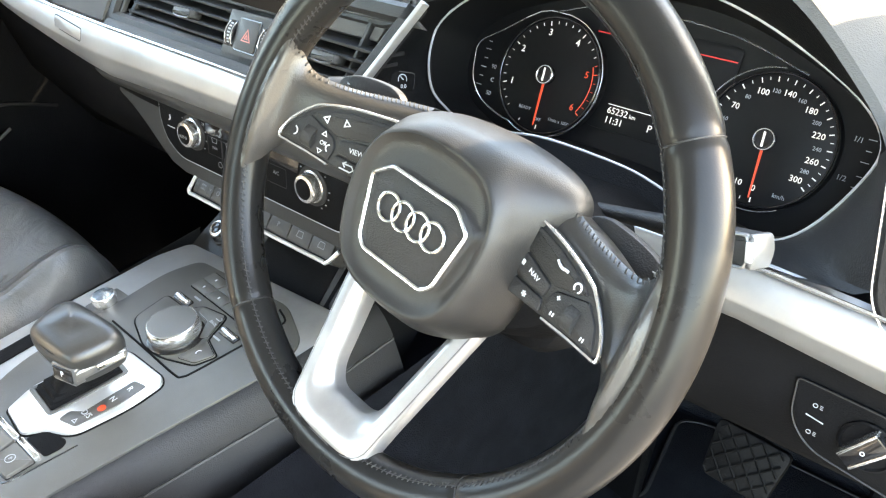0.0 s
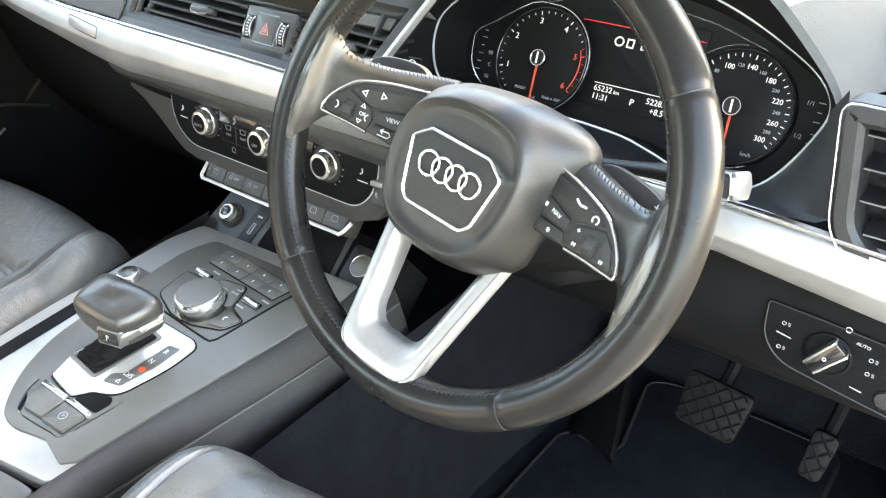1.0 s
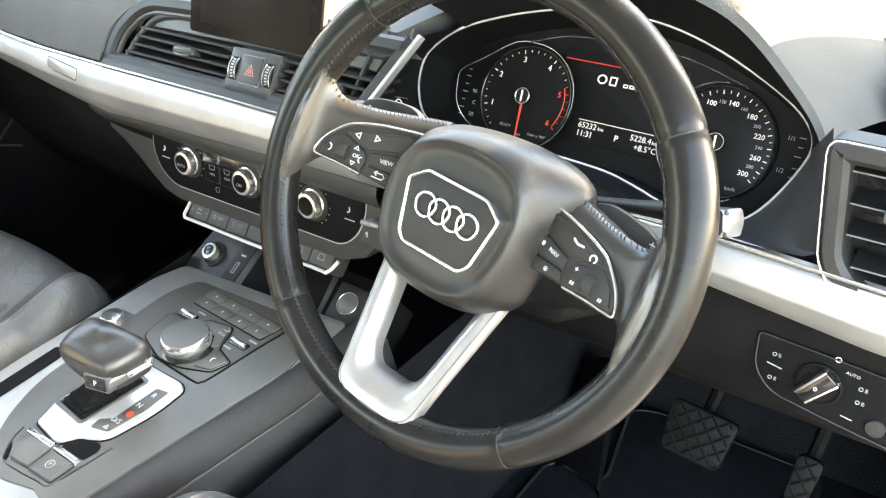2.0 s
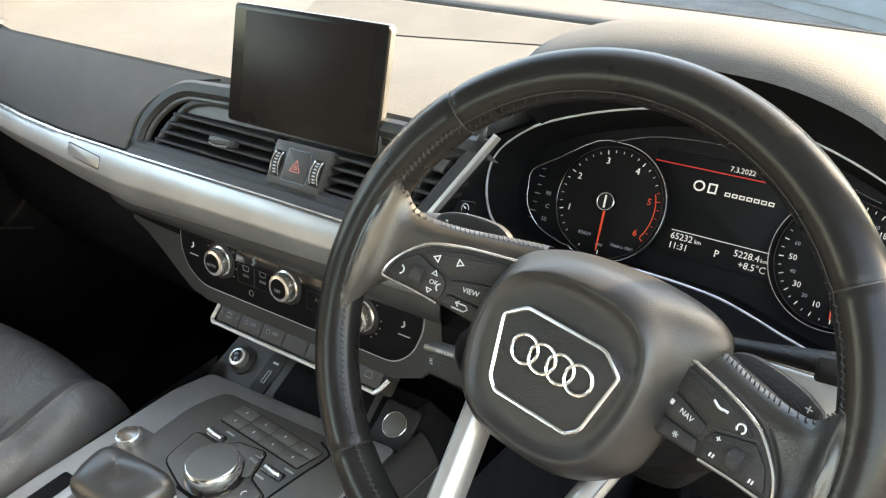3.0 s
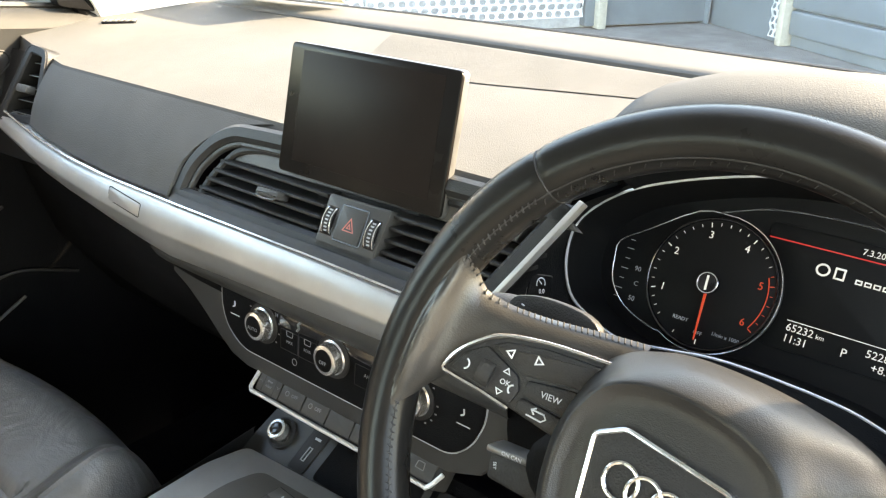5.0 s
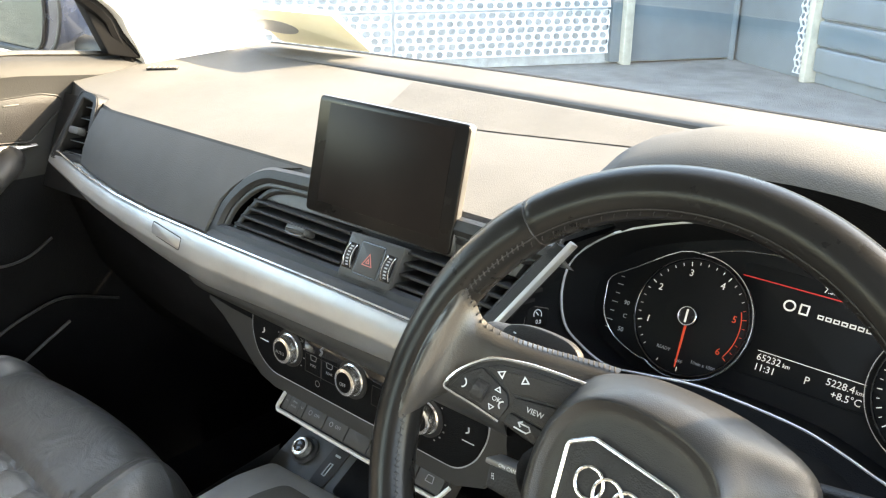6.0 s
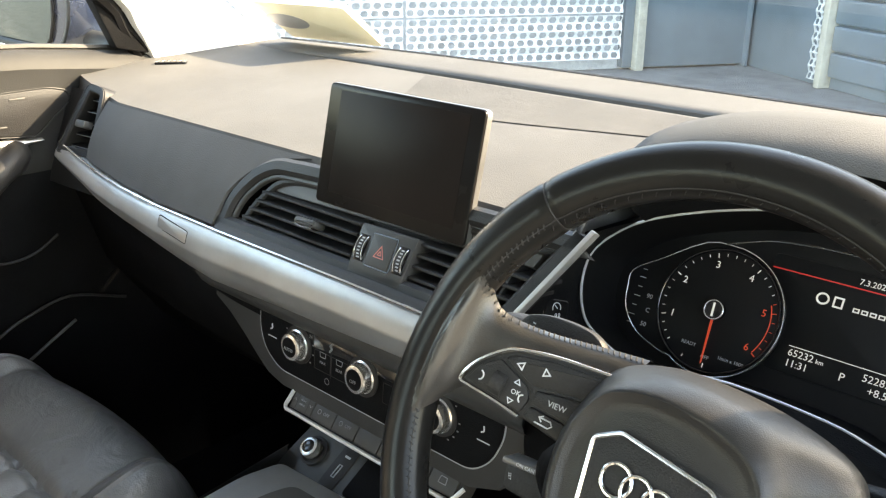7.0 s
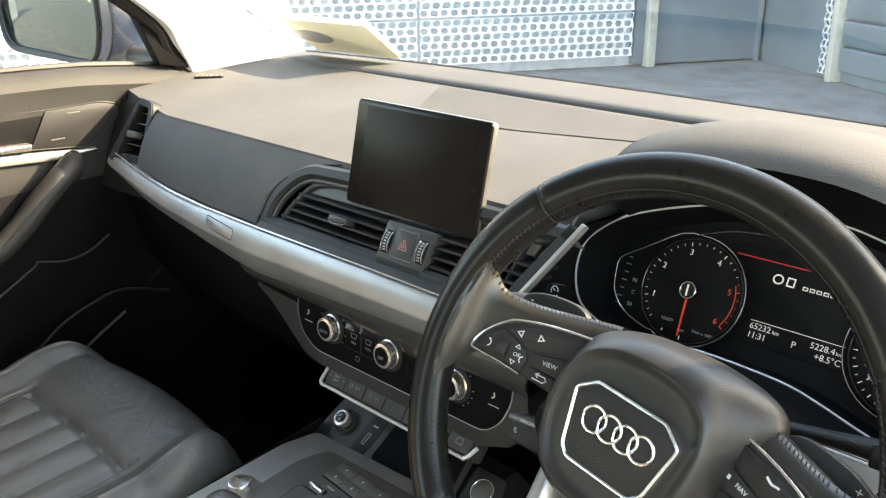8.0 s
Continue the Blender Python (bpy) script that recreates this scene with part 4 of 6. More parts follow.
outline = [tuple(p) for p in spline(ol, 4, True)]
part("chrome_outline", tube([(x, y, 0.0375) for x, y in outline], 0.0011, 7, True), SILVER_PAINT, cl, "chrome line round the instruments")
bm = bmesh.new()
rings(bm, [[(x, y, 0.036) for x, y in inset(outline, -0.004)], [(x, y, 0.034) for x, y in outline], [(x * 0.985, y * 0.97, 0.0) for x, y in outline], [(x * 0.97, y * 0.95, -0.014) for x, y in outline]], caps=(False, True))
part("housing", bm, DIAL, cl, "matt black instrument housing")


def dial(name, cx, cy, marks, needle, texts, label):
    d = part(name, slab([(cx + 0.0505 * math.cos(2 * math.pi * k / 48), cy + 0.0505 * math.sin(2 * math.pi * k / 48)) for k in range(48)], -0.012, -0.002, 0.0005), DIAL, cl, label)
    part("step_ring", ring2(cx, cy, 0.0500, 0.0018, -0.0022, 0.0006, 64), GLOSS, d)
    bmw, bmr = bmesh.new(), bmesh.new()
    for ang, big, red in marks:
        r = 0.0445 if big else 0.0450
        bar(cx + r * math.cos(radians(ang)), cy + r * math.sin(radians(ang)), 0.0036 if big else 0.0022, 0.0007 if big else 0.00045, ang, -0.0018, bmr if red else bmw)
    part("tick_marks", bmw, LIT_WHITE, d, "white scale marks")
    if len(bmr.verts):
        part("red_marks", bmr, LIT_RED, d, "red scale marks")
    else:
        bmr.free()
    for txt, ang, r, size, mat in texts:
        lettering("numeral", txt, size, at2(cx + r * math.cos(radians(ang)), cy + r * math.sin(radians(ang)), -0.0014), mat, d)
    a = radians(needle)
    u, w = Vector((math.cos(a), math.sin(a))), Vector((-math.sin(a), math.cos(a)))
    pts = [Vector((cx, cy)) + u * p + w * q for p, q in ((0.006, -0.0010), (0.042, -0.0005), (0.0435, 0), (0.042, 0.0005), (0.006, 0.0010))]
    part("needle", slab([tuple(p) for p in pts], 0.003, 0.0042, 0.0003), LIT_RED, d, "red needle at rest")
    part("hub_cap", lathe([(0.0078, 0.0), (0.0078, 0.005), (0.0066, 0.0062), (0.001, 0.0065)], 28, at2(cx, cy)), GLOSS, d)
    part("hub_ring", ring2(cx, cy, 0.0082, 0.0013, 0.0045, 0.0062, 28), CHROME, d)
    part("hub_bar", bar(cx, cy, 0.011, 0.0016, needle, 0.0066), LIT_WHITE, d)
    return d


marks = [(199 - 9.28 * k, k % 5 == 0, k >= 19) for k in range(0, 26)]
marks += [(k, k == 273, False) for k in (208, 217, 226, 249, 273)]
texts = [(str(k + 1), 199 - 46.4 * k, 0.0368, 0.0080, LIT_WHITE if k < 4 else LIT_RED) for k in range(6)]
texts += [("READY", 246, 0.034, 0.0040, GREY_INK), ("OFF", 273, 0.038, 0.0040, GREY_INK), ("1/min x 1000", 303, 0.0415, 0.0040, GREY_INK)]
tach = dial("tachometer", -0.0915, 0.0, marks, 273, texts, "black tachometer dial")
part("red_sector", tube([(-0.0915 + 0.0425 * math.cos(radians(a)), 0.0425 * math.sin(radians(a)), -0.0012) for a in range(22, -34, -3)], 0.0004, 4), LIT_RED, tach, "red line of the scale")
kmh = [(0, 274), (10, 254), (20, 237), (30, 220.5), (40, 203.5), (50, 186), (60, 168), (70, 149.5), (80, 132), (100, 114), (120, 98.5), (140, 82.5), (160, 66), (180, 50.5), (200, 35), (220, 20), (240, 5), (260, -9.5), (280, -23), (300, -36)]
marks = [(a, True, False) for v, a in kmh] + [((a + b) / 2, False, False) for (_, a), (_, b) in zip(kmh, kmh[1:])]
texts = [(str(v), a, 0.0358, 0.0064 if v in (0, 10, 30, 50, 70, 100, 140, 180, 220, 260, 300) else 0.0043, LIT_WHITE if v in (0, 10, 30, 50, 70, 100, 140, 180, 220, 260, 300) else GREY_INK) for v, a in kmh]
texts += [("km/h", 301, 0.0425, 0.0046, GREY_INK)]
dial("speedometer", 0.104, -0.003, marks, 274, texts, "black speedometer dial")
# bright lines round the dials that run out into the fuel and temperature scales
left_line = [(-0.0915 + 0.0525 * math.cos(radians(a)), 0.0525 * math.sin(radians(a)), 0.001) for a in range(-120, 96, 8)] + [(-0.115, 0.0505, 0.001), (-0.150, 0.027, 0.001), (-0.170, 0.013, 0.001), (-0.1705, -0.002, 0.001), (-0.166, -0.020, 0.001), (-0.150, -0.036, 0.001), (-0.125, -0.045, 0.001)]
part("tach_line", tube(spline(left_line, 3, True), 0.0006, 5, True), CHROME, cl, "thin bright line round the tachometer")
right_line = [(0.103 + 0.0525 * math.cos(radians(a)), -0.003 + 0.0525 * math.sin(radians(a)), 0.001) for a in range(300, 84, -8)]
part("speedo_line", tube(spline(right_line, 2), 0.0006, 5), CHROME, cl, "thin bright line round the speedometer")
part("display_line", tube(spline([(-0.099, 0.053, 0.002), (-0.06, 0.0645, 0.002), (-0.003, 0.0675, 0.002), (0.06, 0.063, 0.002), (0.118, 0.0478, 0.002)], 6), 0.0007, 5), CHROME, cl, "thin bright line over the display")
for sx, rows_ in ((-1, ((0.016, 0.6), (0.009, 1), (0.001, 0.6), (-0.007, 1), (-0.015, 0.6), (-0.023, 1), (-0.030, 0.6))), (1, ((0.016, 1), (0.008, 0.6), (0.0, 1), (-0.010, 0.6), (-0.018, 1)))):
    bm = bmesh.new()
    for y, w_ in rows_:
        bar((-0.162 if sx < 0 else 0.172), y, 0.0048 * w_ + 0.001, 0.0006, 0, -0.004, bm)
    part("scale_marks", bm, GREY_INK, cl, "white side scale")
for txt, x, y in (("90", -0.151, -0.005), ("C", -0.149, -0.0165), ("50", -0.149, -0.0285), ("1/1", 0.163, 0.014), ("1/2", 0.161, -0.014)):
    lettering("numeral", txt, 0.0055, at2(x, y, -0.004), GREY_INK, cl)
disp = part("driver_display", slab(round_poly([(-0.050, -0.030), (0.060, -0.030), (0.062, 0.058), (-0.066, 0.058)], 0.006), -0.016, -0.0125, 0.0004), DIAL, cl, "dark colour display with white readouts")
part("red_line", bar(-0.002, 0.0465, 0.124, 0.0009, 0, -0.0124), RED_LINE, disp, "thin red line")
part("white_line", bar(0.0075, -0.0085, 0.083, 0.0006, 0, -0.0124), LIT_WHITE, disp, "thin white line")
for txt, x, y, size, al in (("7.3.2022", 0.021, 0.0515, 0.0062, 'RIGHT'), ("65232", -0.0335, -0.0135, 0.0078, 'LEFT'), ("km", -0.0125, -0.0142, 0.0048, 'LEFT'), ("11:31", -0.0335, -0.0215, 0.0078, 'LEFT'), ("P", 0.008, -0.0195, 0.0085, 'CENTER'), ("5228.4", 0.0425, -0.0150, 0.0078, 'RIGHT'), ("km", 0.0432, -0.0158, 0.0048, 'LEFT'), ("+8.5\u00b0C", 0.0495, -0.0232, 0.0078, 'RIGHT')):
    lettering("readout", txt, size, at2(x, y, -0.0122), LIT_WHITE, disp, align=al)
bm = bmesh.new()
frame_ring([(-0.0215 + 0.005 * math.cos(2 * math.pi * k / 16), 0.0325 + 0.0046 * math.sin(2 * math.pi * k / 16)) for k in range(16)], 0.0014, -0.0125, -0.0121, 0.0001, bm=bm)
frame_ring([(-0.0137, 0.0282), (-0.0063, 0.0282), (-0.0063, 0.0366), (-0.0137, 0.0366)], 0.0013, -0.0125, -0.0121, 0.0001, bm=bm)
for k in range(7):
    frame_ring([(0.0010 + 0.0060 * k + dx, 0.0285 + dy) for dx, dy in ((0, 0), (0.0046, 0), (0.0046, 0.0034), (0, 0.0034))], 0.0009, -0.0125, -0.0121, 0.0001, bm=bm)
part("model_badge", bm, LIT_WHITE, disp, "white badge drawn as plain bars")

# hood over the instruments
lip = [(-0.172, 0.060), (-0.160, 0.076), (-0.143, 0.0865), (-0.10, 0.1000), (-0.045, 0.107), (0.0, 0.108), (0.05, 0.1035), (0.0972, 0.0905), (0.1296, 0.0735), (0.1635, 0.0465), (0.190, 0.022), (0.206, 0.0)]
lipw = [CLUSTER @ Vector((p.x, p.y, 0.084)) for p in spline(lip, 3)]
top_line = [(-0.154, 0.050), (-0.149, 0.053), (-0.140, 0.058), (-0.10, 0.072), (-0.048, 0.083), (0.0, 0.086), (0.048, 0.082), (0.098, 0.068), (0.145, 0.047), (0.174, 0.030), (0.186, 0.014), (0.188, 0.002)]
inn = [CLUSTER @ Vector((p.x, p.y, 0.037)) for p in spline(top_line, 3)]
hood = thing("instrument_hood", Matrix(), "dark grey padded hood over the instruments", "instrument hood")
part("inner_face", sheet([inn, [a.lerp(b, 0.5) + Vector((0, 0, 0.002)) for a, b in zip(inn, lipw)], lipw]), KNEE, hood, "black underside of the hood")
rows = [lipw]
for k, (dy, up, wide) in enumerate(((0.004, 0.008, 1.015), (0.02, 0.016, 1.03), (0.05, 0.022, 1.06), (0.10, 0.022, 1.12), (0.16, 0.010, 1.22), (0.23, -0.008, 1.34), (0.29, -0.03, 1.42))):
    row = []
    for p in lipw:
        f = max(0.0, (p.z - 1.0) / 0.17)
        z = p.z + up * f
        if dy > 0.05:
            z = 1.06 + (z - 1.06) * (1 - 0.55 * (dy - 0.05))
        row.append(Vector((0.377 + (p.x - 0.377) * wide, p.y + dy * (0.35 + 0.65 * f), z)))
    rows.append(row)
part("pad", sheet(rows), PAD, hood, "grained padded top of the hood")

ro = spline([CLUSTER @ Vector((x, y, 0.037)) for x, y in ((0.188, 0.006), (0.187, -0.006), (0.170, -0.042), (0.150, -0.064), (0.122, -0.073))], 3)
ri = spline([Vector(p) for p in ((0.590, -0.125, 1.110), (0.600, -0.145, 1.075), (0.602, -0.155, 1.045), (0.595, -0.160, 1.025), (0.50, -0.158, 1.022))], 3)
part("side_panel", sheet([[a.lerp(c, k / 6) + Vector((0, -0.012 * math.sin(math.pi * k / 6), 0)) for k in range(7)] for a, c in zip(ro, ri)]), BLACK, hood, "dark panel beside the speedometer")
lo_ = spline([CLUSTER @ Vector((x, y, 0.037)) for x, y in ((0.122, -0.073), (0.089, -0.067), (0.055, -0.0575), (0.020, -0.051), (-0.05, -0.049), (-0.095, -0.055), (-0.13, -0.059), (-0.155, -0.053))], 3)
# The shelf's near-black colour holds the shadow under the hood.
part("lower_lip", sheet([[p, p + Vector((0, -0.02, -0.006)), Vector((p.x, -0.14, p.z - 0.02)), Vector((p.x, -0.158, 1.015))] for p in lo_]), KNEE, hood, "shelf below the instruments, coloured as dark as its shade")


# ---- climate panel, button bar, tray ----
cp = thing("climate_panel", CLIMATE, "black climate control panel with three chrome-ringed knobs", "climate control")
po = round_poly([(-0.170, 0.030), (-0.170, 0.004), (-0.160, -0.018), (-0.135, -0.033), (0.135, -0.033), (0.155, -0.016), (0.166, 0.010), (0.166, 0.030)], [0.006, 0.01, 0.012, 0.012, 0.012, 0.012, 0.01, 0.006], 5)
part("fascia", slab(po, -0.004, 0.002, 0.0012), KNEE, cp, "black fascia")
part("groove", frame_ring(inset(po, -0.0014), 0.0012, -0.002, 0.0012, 0.0003), GREY_INK, cp)
for x, txt in ((-0.1035, "AUTO"), (-0.0050, "OFF"), (0.095, "")):
    k = part("knob", lathe([(0.0165, 0.0), (0.0165, 0.003), (0.0150, 0.004), (0.0146, 0.0110), (0.0138, 0.0129), (0.0108, 0.0135)], 40, at2(x, 0.005, 0.0015)), CHROME, cp, "silver rotary knob")
    part("cap", lathe([(0.0108, 0.0120), (0.0108, 0.0133), (0.0102, 0.0139), (0.001, 0.0142)], 36, at2(x, 0.005, 0.0015)), KNEE, k, "black knob cap")
    part("knob_base", lathe([(0.0205, 0.0), (0.0205, 0.0022), (0.0175, 0.0028)], 36, at2(x, 0.005, 0.001)), BLACK, k)
    bm = bmesh.new()
    for j in range(36):
        a = 2 * math.pi * j / 36
        tube([(x + 0.0149 * math.cos(a), 0.005 + 0.0149 * math.sin(a), 0.007), (x + 0.0147 * math.cos(a), 0.005 + 0.0147 * math.sin(a), 0.0118)], 0.0004, 4, bm=bm)
    tagged(part("knurling", bm, CHROME, k), kind="stuff")
    part("index_mark", bar(x - 0.0045, 0.014, 0.0012, 0.004, 20, 0.0150), CHROME, k)
    if txt:
        lettering("marking", txt, 0.0052, at2(x, 0.003, 0.0162), DIM_INK, k)
    bm = bmesh.new()
    for a in (16, -10, -36, 150) if x < 0 else (40, 65, 90, 115, 0, -20, -40, -60, 140):
        bar(x + 0.0232 * math.cos(radians(a)), 0.005 + 0.0232 * math.sin(radians(a)), 0.0020, 0.0013, 0, 0.002, bm)
    if x != -0.0050:
        part("scale_marks", bm, DIM_INK, cp, "small temperature marks round the knob")
    else:
        bm.free()
for txt, x, y in (("20", -0.1110, 0.0262), ("22", -0.0975, 0.0270), ("24", -0.0850, 0.0195)):
    lettering("marking", txt, 0.0052, at2(x, y, 0.0022), DIM_INK, cp)
for x in (-0.148, 0.146):
    part("seat_heat_mark", tube(spline([(x - 0.0005, 0.0140, 0.0024), (x - 0.0002, 0.0095, 0.0024), (x - 0.0030, 0.0075, 0.0024)], 3), 0.0008, 5), WHITE_INK, cp)
    part("seat_heat_mark", bar(x, -0.0005, 0.014, 0.0009, 0, 0.0021), WHITE_INK, cp, "white line under the seat symbol")
for x, lab in ((-0.0655, "MAX"), (-0.0405, "REAR")):
    part("button_gap", bar(x + 0.0125, 0.0, 0.0007, 0.03, 0, 0.0018), BLACK, cp)
    part("demist_mark", frame_ring(round_poly([(x - 0.004, 0.003), (x + 0.004, 0.003), (x + 0.005, 0.009), (x - 0.005, 0.009)], 0.001), 0.0006, 0.002, 0.0025, 0.0001), DIM_INK, cp)
    lettering("marking", lab, 0.0042, at2(x, -0.0025, 0.0022), DIM_INK, cp)
lettering("marking", "A/C", 0.0056, at2(0.0380, 0.0010, 0.0022), DIM_INK, cp)
for x0_, x1_ in ((-0.0785, -0.0535), (-0.0525, -0.0280), (0.0220, 0.0540)):
    part("key_outline", frame_ring(round_poly([(x0_, -0.012), (x1_, -0.012), (x1_, 0.0090), (x0_, 0.0090)], 0.0015), 0.0005, 0.0015, 0.0023, 0.0001), BLACK, cp)
part("recirculation_mark", ring2(-0.058, -0.0200, 0.0036, 0.0007, 0.0018, 0.0023, 18), DIM_INK, cp)
part("air_strip", slab(round_poly([(-0.0800, 0.0105), (-0.028, 0.0135), (0.020, 0.0135), (0.072, 0.0105), (0.076, 0.027), (-0.080, 0.027)], 0.002), 0.0018, 0.0026, 0.0004), GLOSS, cp, "glossy upper strip")
part("air_mark", tube(spline([(-0.0545, 0.0135, 0.0028), (-0.0515, 0.0175, 0.0028), (-0.0535, 0.0200, 0.0028), (-0.0490, 0.0240, 0.0028)], 3), 0.0012, 5), DIM_INK, cp)

BARF = tilt_frame((0.006, -0.146, 0.8545), 38)
bb = thing("button_bar", BARF, "row of black buttons with a silver lower edge", "button row")
xs = span(-0.116, 0.116, 7)
part("bar_body", slab(round_poly([(-0.119, -0.013), (0.119, -0.013), (0.121, 0.013), (-0.121, 0.013)], 0.004), -0.02, 0.0, 0.002), BLACK, bb)
for a, b in zip(xs, xs[1:]):
    part("button", slab(round_poly([(a + 0.0006, -0.009), (b - 0.0006, -0.009), (b - 0.0006, 0.011), (a + 0.0006, 0.011)], 0.0015), -0.002, 0.002, 0.001), VENTGREY, bb)
edge = spline([(-0.1195, 0.013, 0.001), (-0.1205, 0.0, 0.002), (-0.119, -0.0115, 0.003), (-0.10, -0.0125, 0.003), (0, -0.0130, 0.003), (0.10, -0.0125, 0.003), (0.114, -0.0115, 0.003), (0.123, 0.003, 0.002)], 5)
part("silver_edge", tube(edge, 0.0022, 8), SILVER_PAINT, bb, "silver edge strip")
for x, txt in ((-0.083 + 0.0165, "OFF"), (-0.0335, "OFF")):
    lettering("marking", txt, 0.0050, at2(x + 0.004, 0.001, 0.0024), DIM_INK, bb)
    part("marking", ring2(x - 0.0065, 0.001, 0.0026, 0.0006, 0.002, 0.0025, 16), DIM_INK, bb)
lettering("marking", "P", 0.0075, at2(0.032, 0.001, 0.0024), DIM_INK, bb)
for txt, y in (("drive", 0.0032), ("select", -0.0014)):
    lettering("marking", txt, 0.0038, at2(-0.0995, y, 0.0024), DIM_INK, bb)
for x, turn in ((-0.1120, 1), (-0.0870, -1)):
    part("marking", tube([(x - 0.0018, 0.001 - 0.001 * turn, 0.0022), (x, 0.001 + 0.001 * turn, 0.0022), (x + 0.0018, 0.001 - 0.001 * turn, 0.0022)], 0.0003, 4), DIM_INK, bb)
for x in (-0.1075, -0.0912):
    part("button_joint", bar(x, 0.001, 0.0006, 0.019, 0, 0.0019), BLACK, bb)
for x in (0.066, 0.099):
    part("marking", frame_ring(round_poly([(x - 0.005, -0.002), (x + 0.005, -0.002), (x + 0.004, 0.005), (x - 0.004, 0.005)], 0.001), 0.0008, 0.002, 0.0025, 0.0001), DIM_INK, bb)

# tray below with lighter, socket, opening and starter button
TRAY = tilt_frame((0, -0.126, 0.779), 52)
tr = thing("console_tray", TRAY, "dark tray with power socket, usb port and starter button", "console tray")
tpts = [(-0.150, -0.036), (0.086, -0.036), (0.084, 0.045), (-0.132, 0.045)]
part("tray_face", slab(tpts, -0.010, -0.002, 0.003), VENTGREY, tr)
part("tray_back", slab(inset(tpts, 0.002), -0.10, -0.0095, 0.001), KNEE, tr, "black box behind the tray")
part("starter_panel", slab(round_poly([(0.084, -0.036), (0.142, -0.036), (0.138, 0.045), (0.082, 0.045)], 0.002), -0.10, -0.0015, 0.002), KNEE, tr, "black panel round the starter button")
# No hole is cut: a black plate paints the dark inside of the opening.
part("opening", slab(round_poly([(-0.045, -0.022), (0.078, -0.022), (0.074, 0.036), (-0.038, 0.036)], 0.006), -0.03, -0.0005, 0.0004), KNEE, tr, "flat black plate for the shade in an opening")
s_ = part("power_socket", lathe([(0.017, -0.002), (0.017, 0.0015), (0.0145, 0.002), (0.0140, -0.002)], 32, at2(-0.109, 0.002)), BLACK, tr)
part("socket_plug", lathe([(0.0115, -0.002), (0.0115, 0.010), (0.0108, 0.0118), (0.008, 0.0125), (0.001, 0.0125)], 32, at2(-0.109, 0.002)), CHROME, s_, "chrome lighter knob")
part("socket_face", lathe([(0.0075, 0.0118), (0.0075, 0.0130), (0.0068, 0.0134), (0.001, 0.0134)], 24, at2(-0.109, 0.002)), GLOSS, s_)
part("socket_mark", bar(-0.109, 0.002, 0.008, 0.0022, 30, 0.0135), BLACK, s_)
part("usb_panel", slab(round_poly([(-0.080, -0.024), (-0.058, -0.024), (-0.050, 0.032), (-0.074, 0.032)], 0.003), -0.002, -0.0002, 0.0004), BLACK, tr)
part("usb_port", frame_ring([(-0.069, -0.012), (-0.064, -0.012), (-0.062, 0.004), (-0.067, 0.004)], 0.0009, -0.001, 0.0012, 0.0002), HOUSING, tr, "small usb port")
part("marking", bar(-0.063, 0.014, 0.008, 0.0025, 0, 0.0), GREY_INK, tr)
sb = part("starter_surround", slab(round_poly([(0.092, -0.016), (0.140, -0.016), (0.136, 0.030), (0.092, 0.030)], 0.006), -0.002, 0.002, 0.001), BLACK, tr)
part("starter_button", lathe([(0.0130, 0.0), (0.0130, 0.0030), (0.0122, 0.0034), (0.001, 0.0030)], 36, at2(0.115, 0.007)), DECK, sb, "round grey starter button")
part("starter_ring", ring2(0.115, 0.007, 0.0142, 0.0012, 0.001, 0.0042, 36), CHROME, sb)

# ---- centre console ----
con = thing("centre_console", CONSOLE, "centre console with silver surround and dark grey deck", "console", kind="structure")
sil = round_poly([(-0.138, -0.175), (-0.140, 0.0), (-0.132, 0.17), (-0.118, 0.213), (0.138, 0.228), (0.1395, 0.19), (0.1335, 0.12), (0.1085, -0.02), (0.0945, -0.11), (0.0940, -0.140), (0.02, -0.152)], 0.01)
part("silver_surround", slab(sil, -0.02, 0.0, 0.003), SILVER, con, "brushed silver console surround")
deck = round_poly([(-0.074, 0.196), (-0.089, 0.160), (-0.086, 0.03), (-0.084, -0.023), (-0.064, -0.070), (-0.044, -0.097), (-0.020, -0.119), (0.006, -0.122), (0.046, -0.112), (0.084, -0.122), (0.0942, -0.112), (0.1105, -0.01), (0.1352, 0.13), (0.1300, 0.172), (0.072, 0.202)], [0.012, 0.03, 0.03, 0.03, 0.02, 0.015, 0.012, 0.01, 0.003, 0.003, 0.004, 0.02, 0.02, 0.03, 0.012], 5)
part("deck", slab(deck, -0.012, 0.0025, 0.0015), DECK, con, "dark grey satin deck")
# driver's side flank
def console_edge(y):
    """Where the deck ends on the driver's side."""
    return table(y, [(-0.40, 0.078), (-0.117, 0.0946), (-0.04, 0.107), (0.07, 0.1255), (0.13, 0.1352), (0.185, 0.1395), (0.26, 0.143)])


prof = [(0.0, 0.0005), (0.004, -0.0015), (0.011, -0.010), (0.018, -0.024), (0.021, -0.033), (0.019, -0.036), (0.022, -0.040), (0.036, -0.10), (0.050, -0.16), (0.052, -0.22), (0.050, -0.40)]
part("driver_flank", sheet([[(console_edge(y) + x, y, z) for x, z in prof] for y in span(-0.40, 0.26, 22)]), BLACK, con, "black padded console flank")
part("flank_strip", tube([(console_edge(y) + 0.0205, y, -0.036) for y in span(-0.40, 0.26, 22)], 0.0013, 6), PAD_LOW, con)
prof = [(-0.138, -0.001), (-0.143, -0.008), (-0.146, -0.03), (-0.152, -0.12), (-0.17, -0.40)]
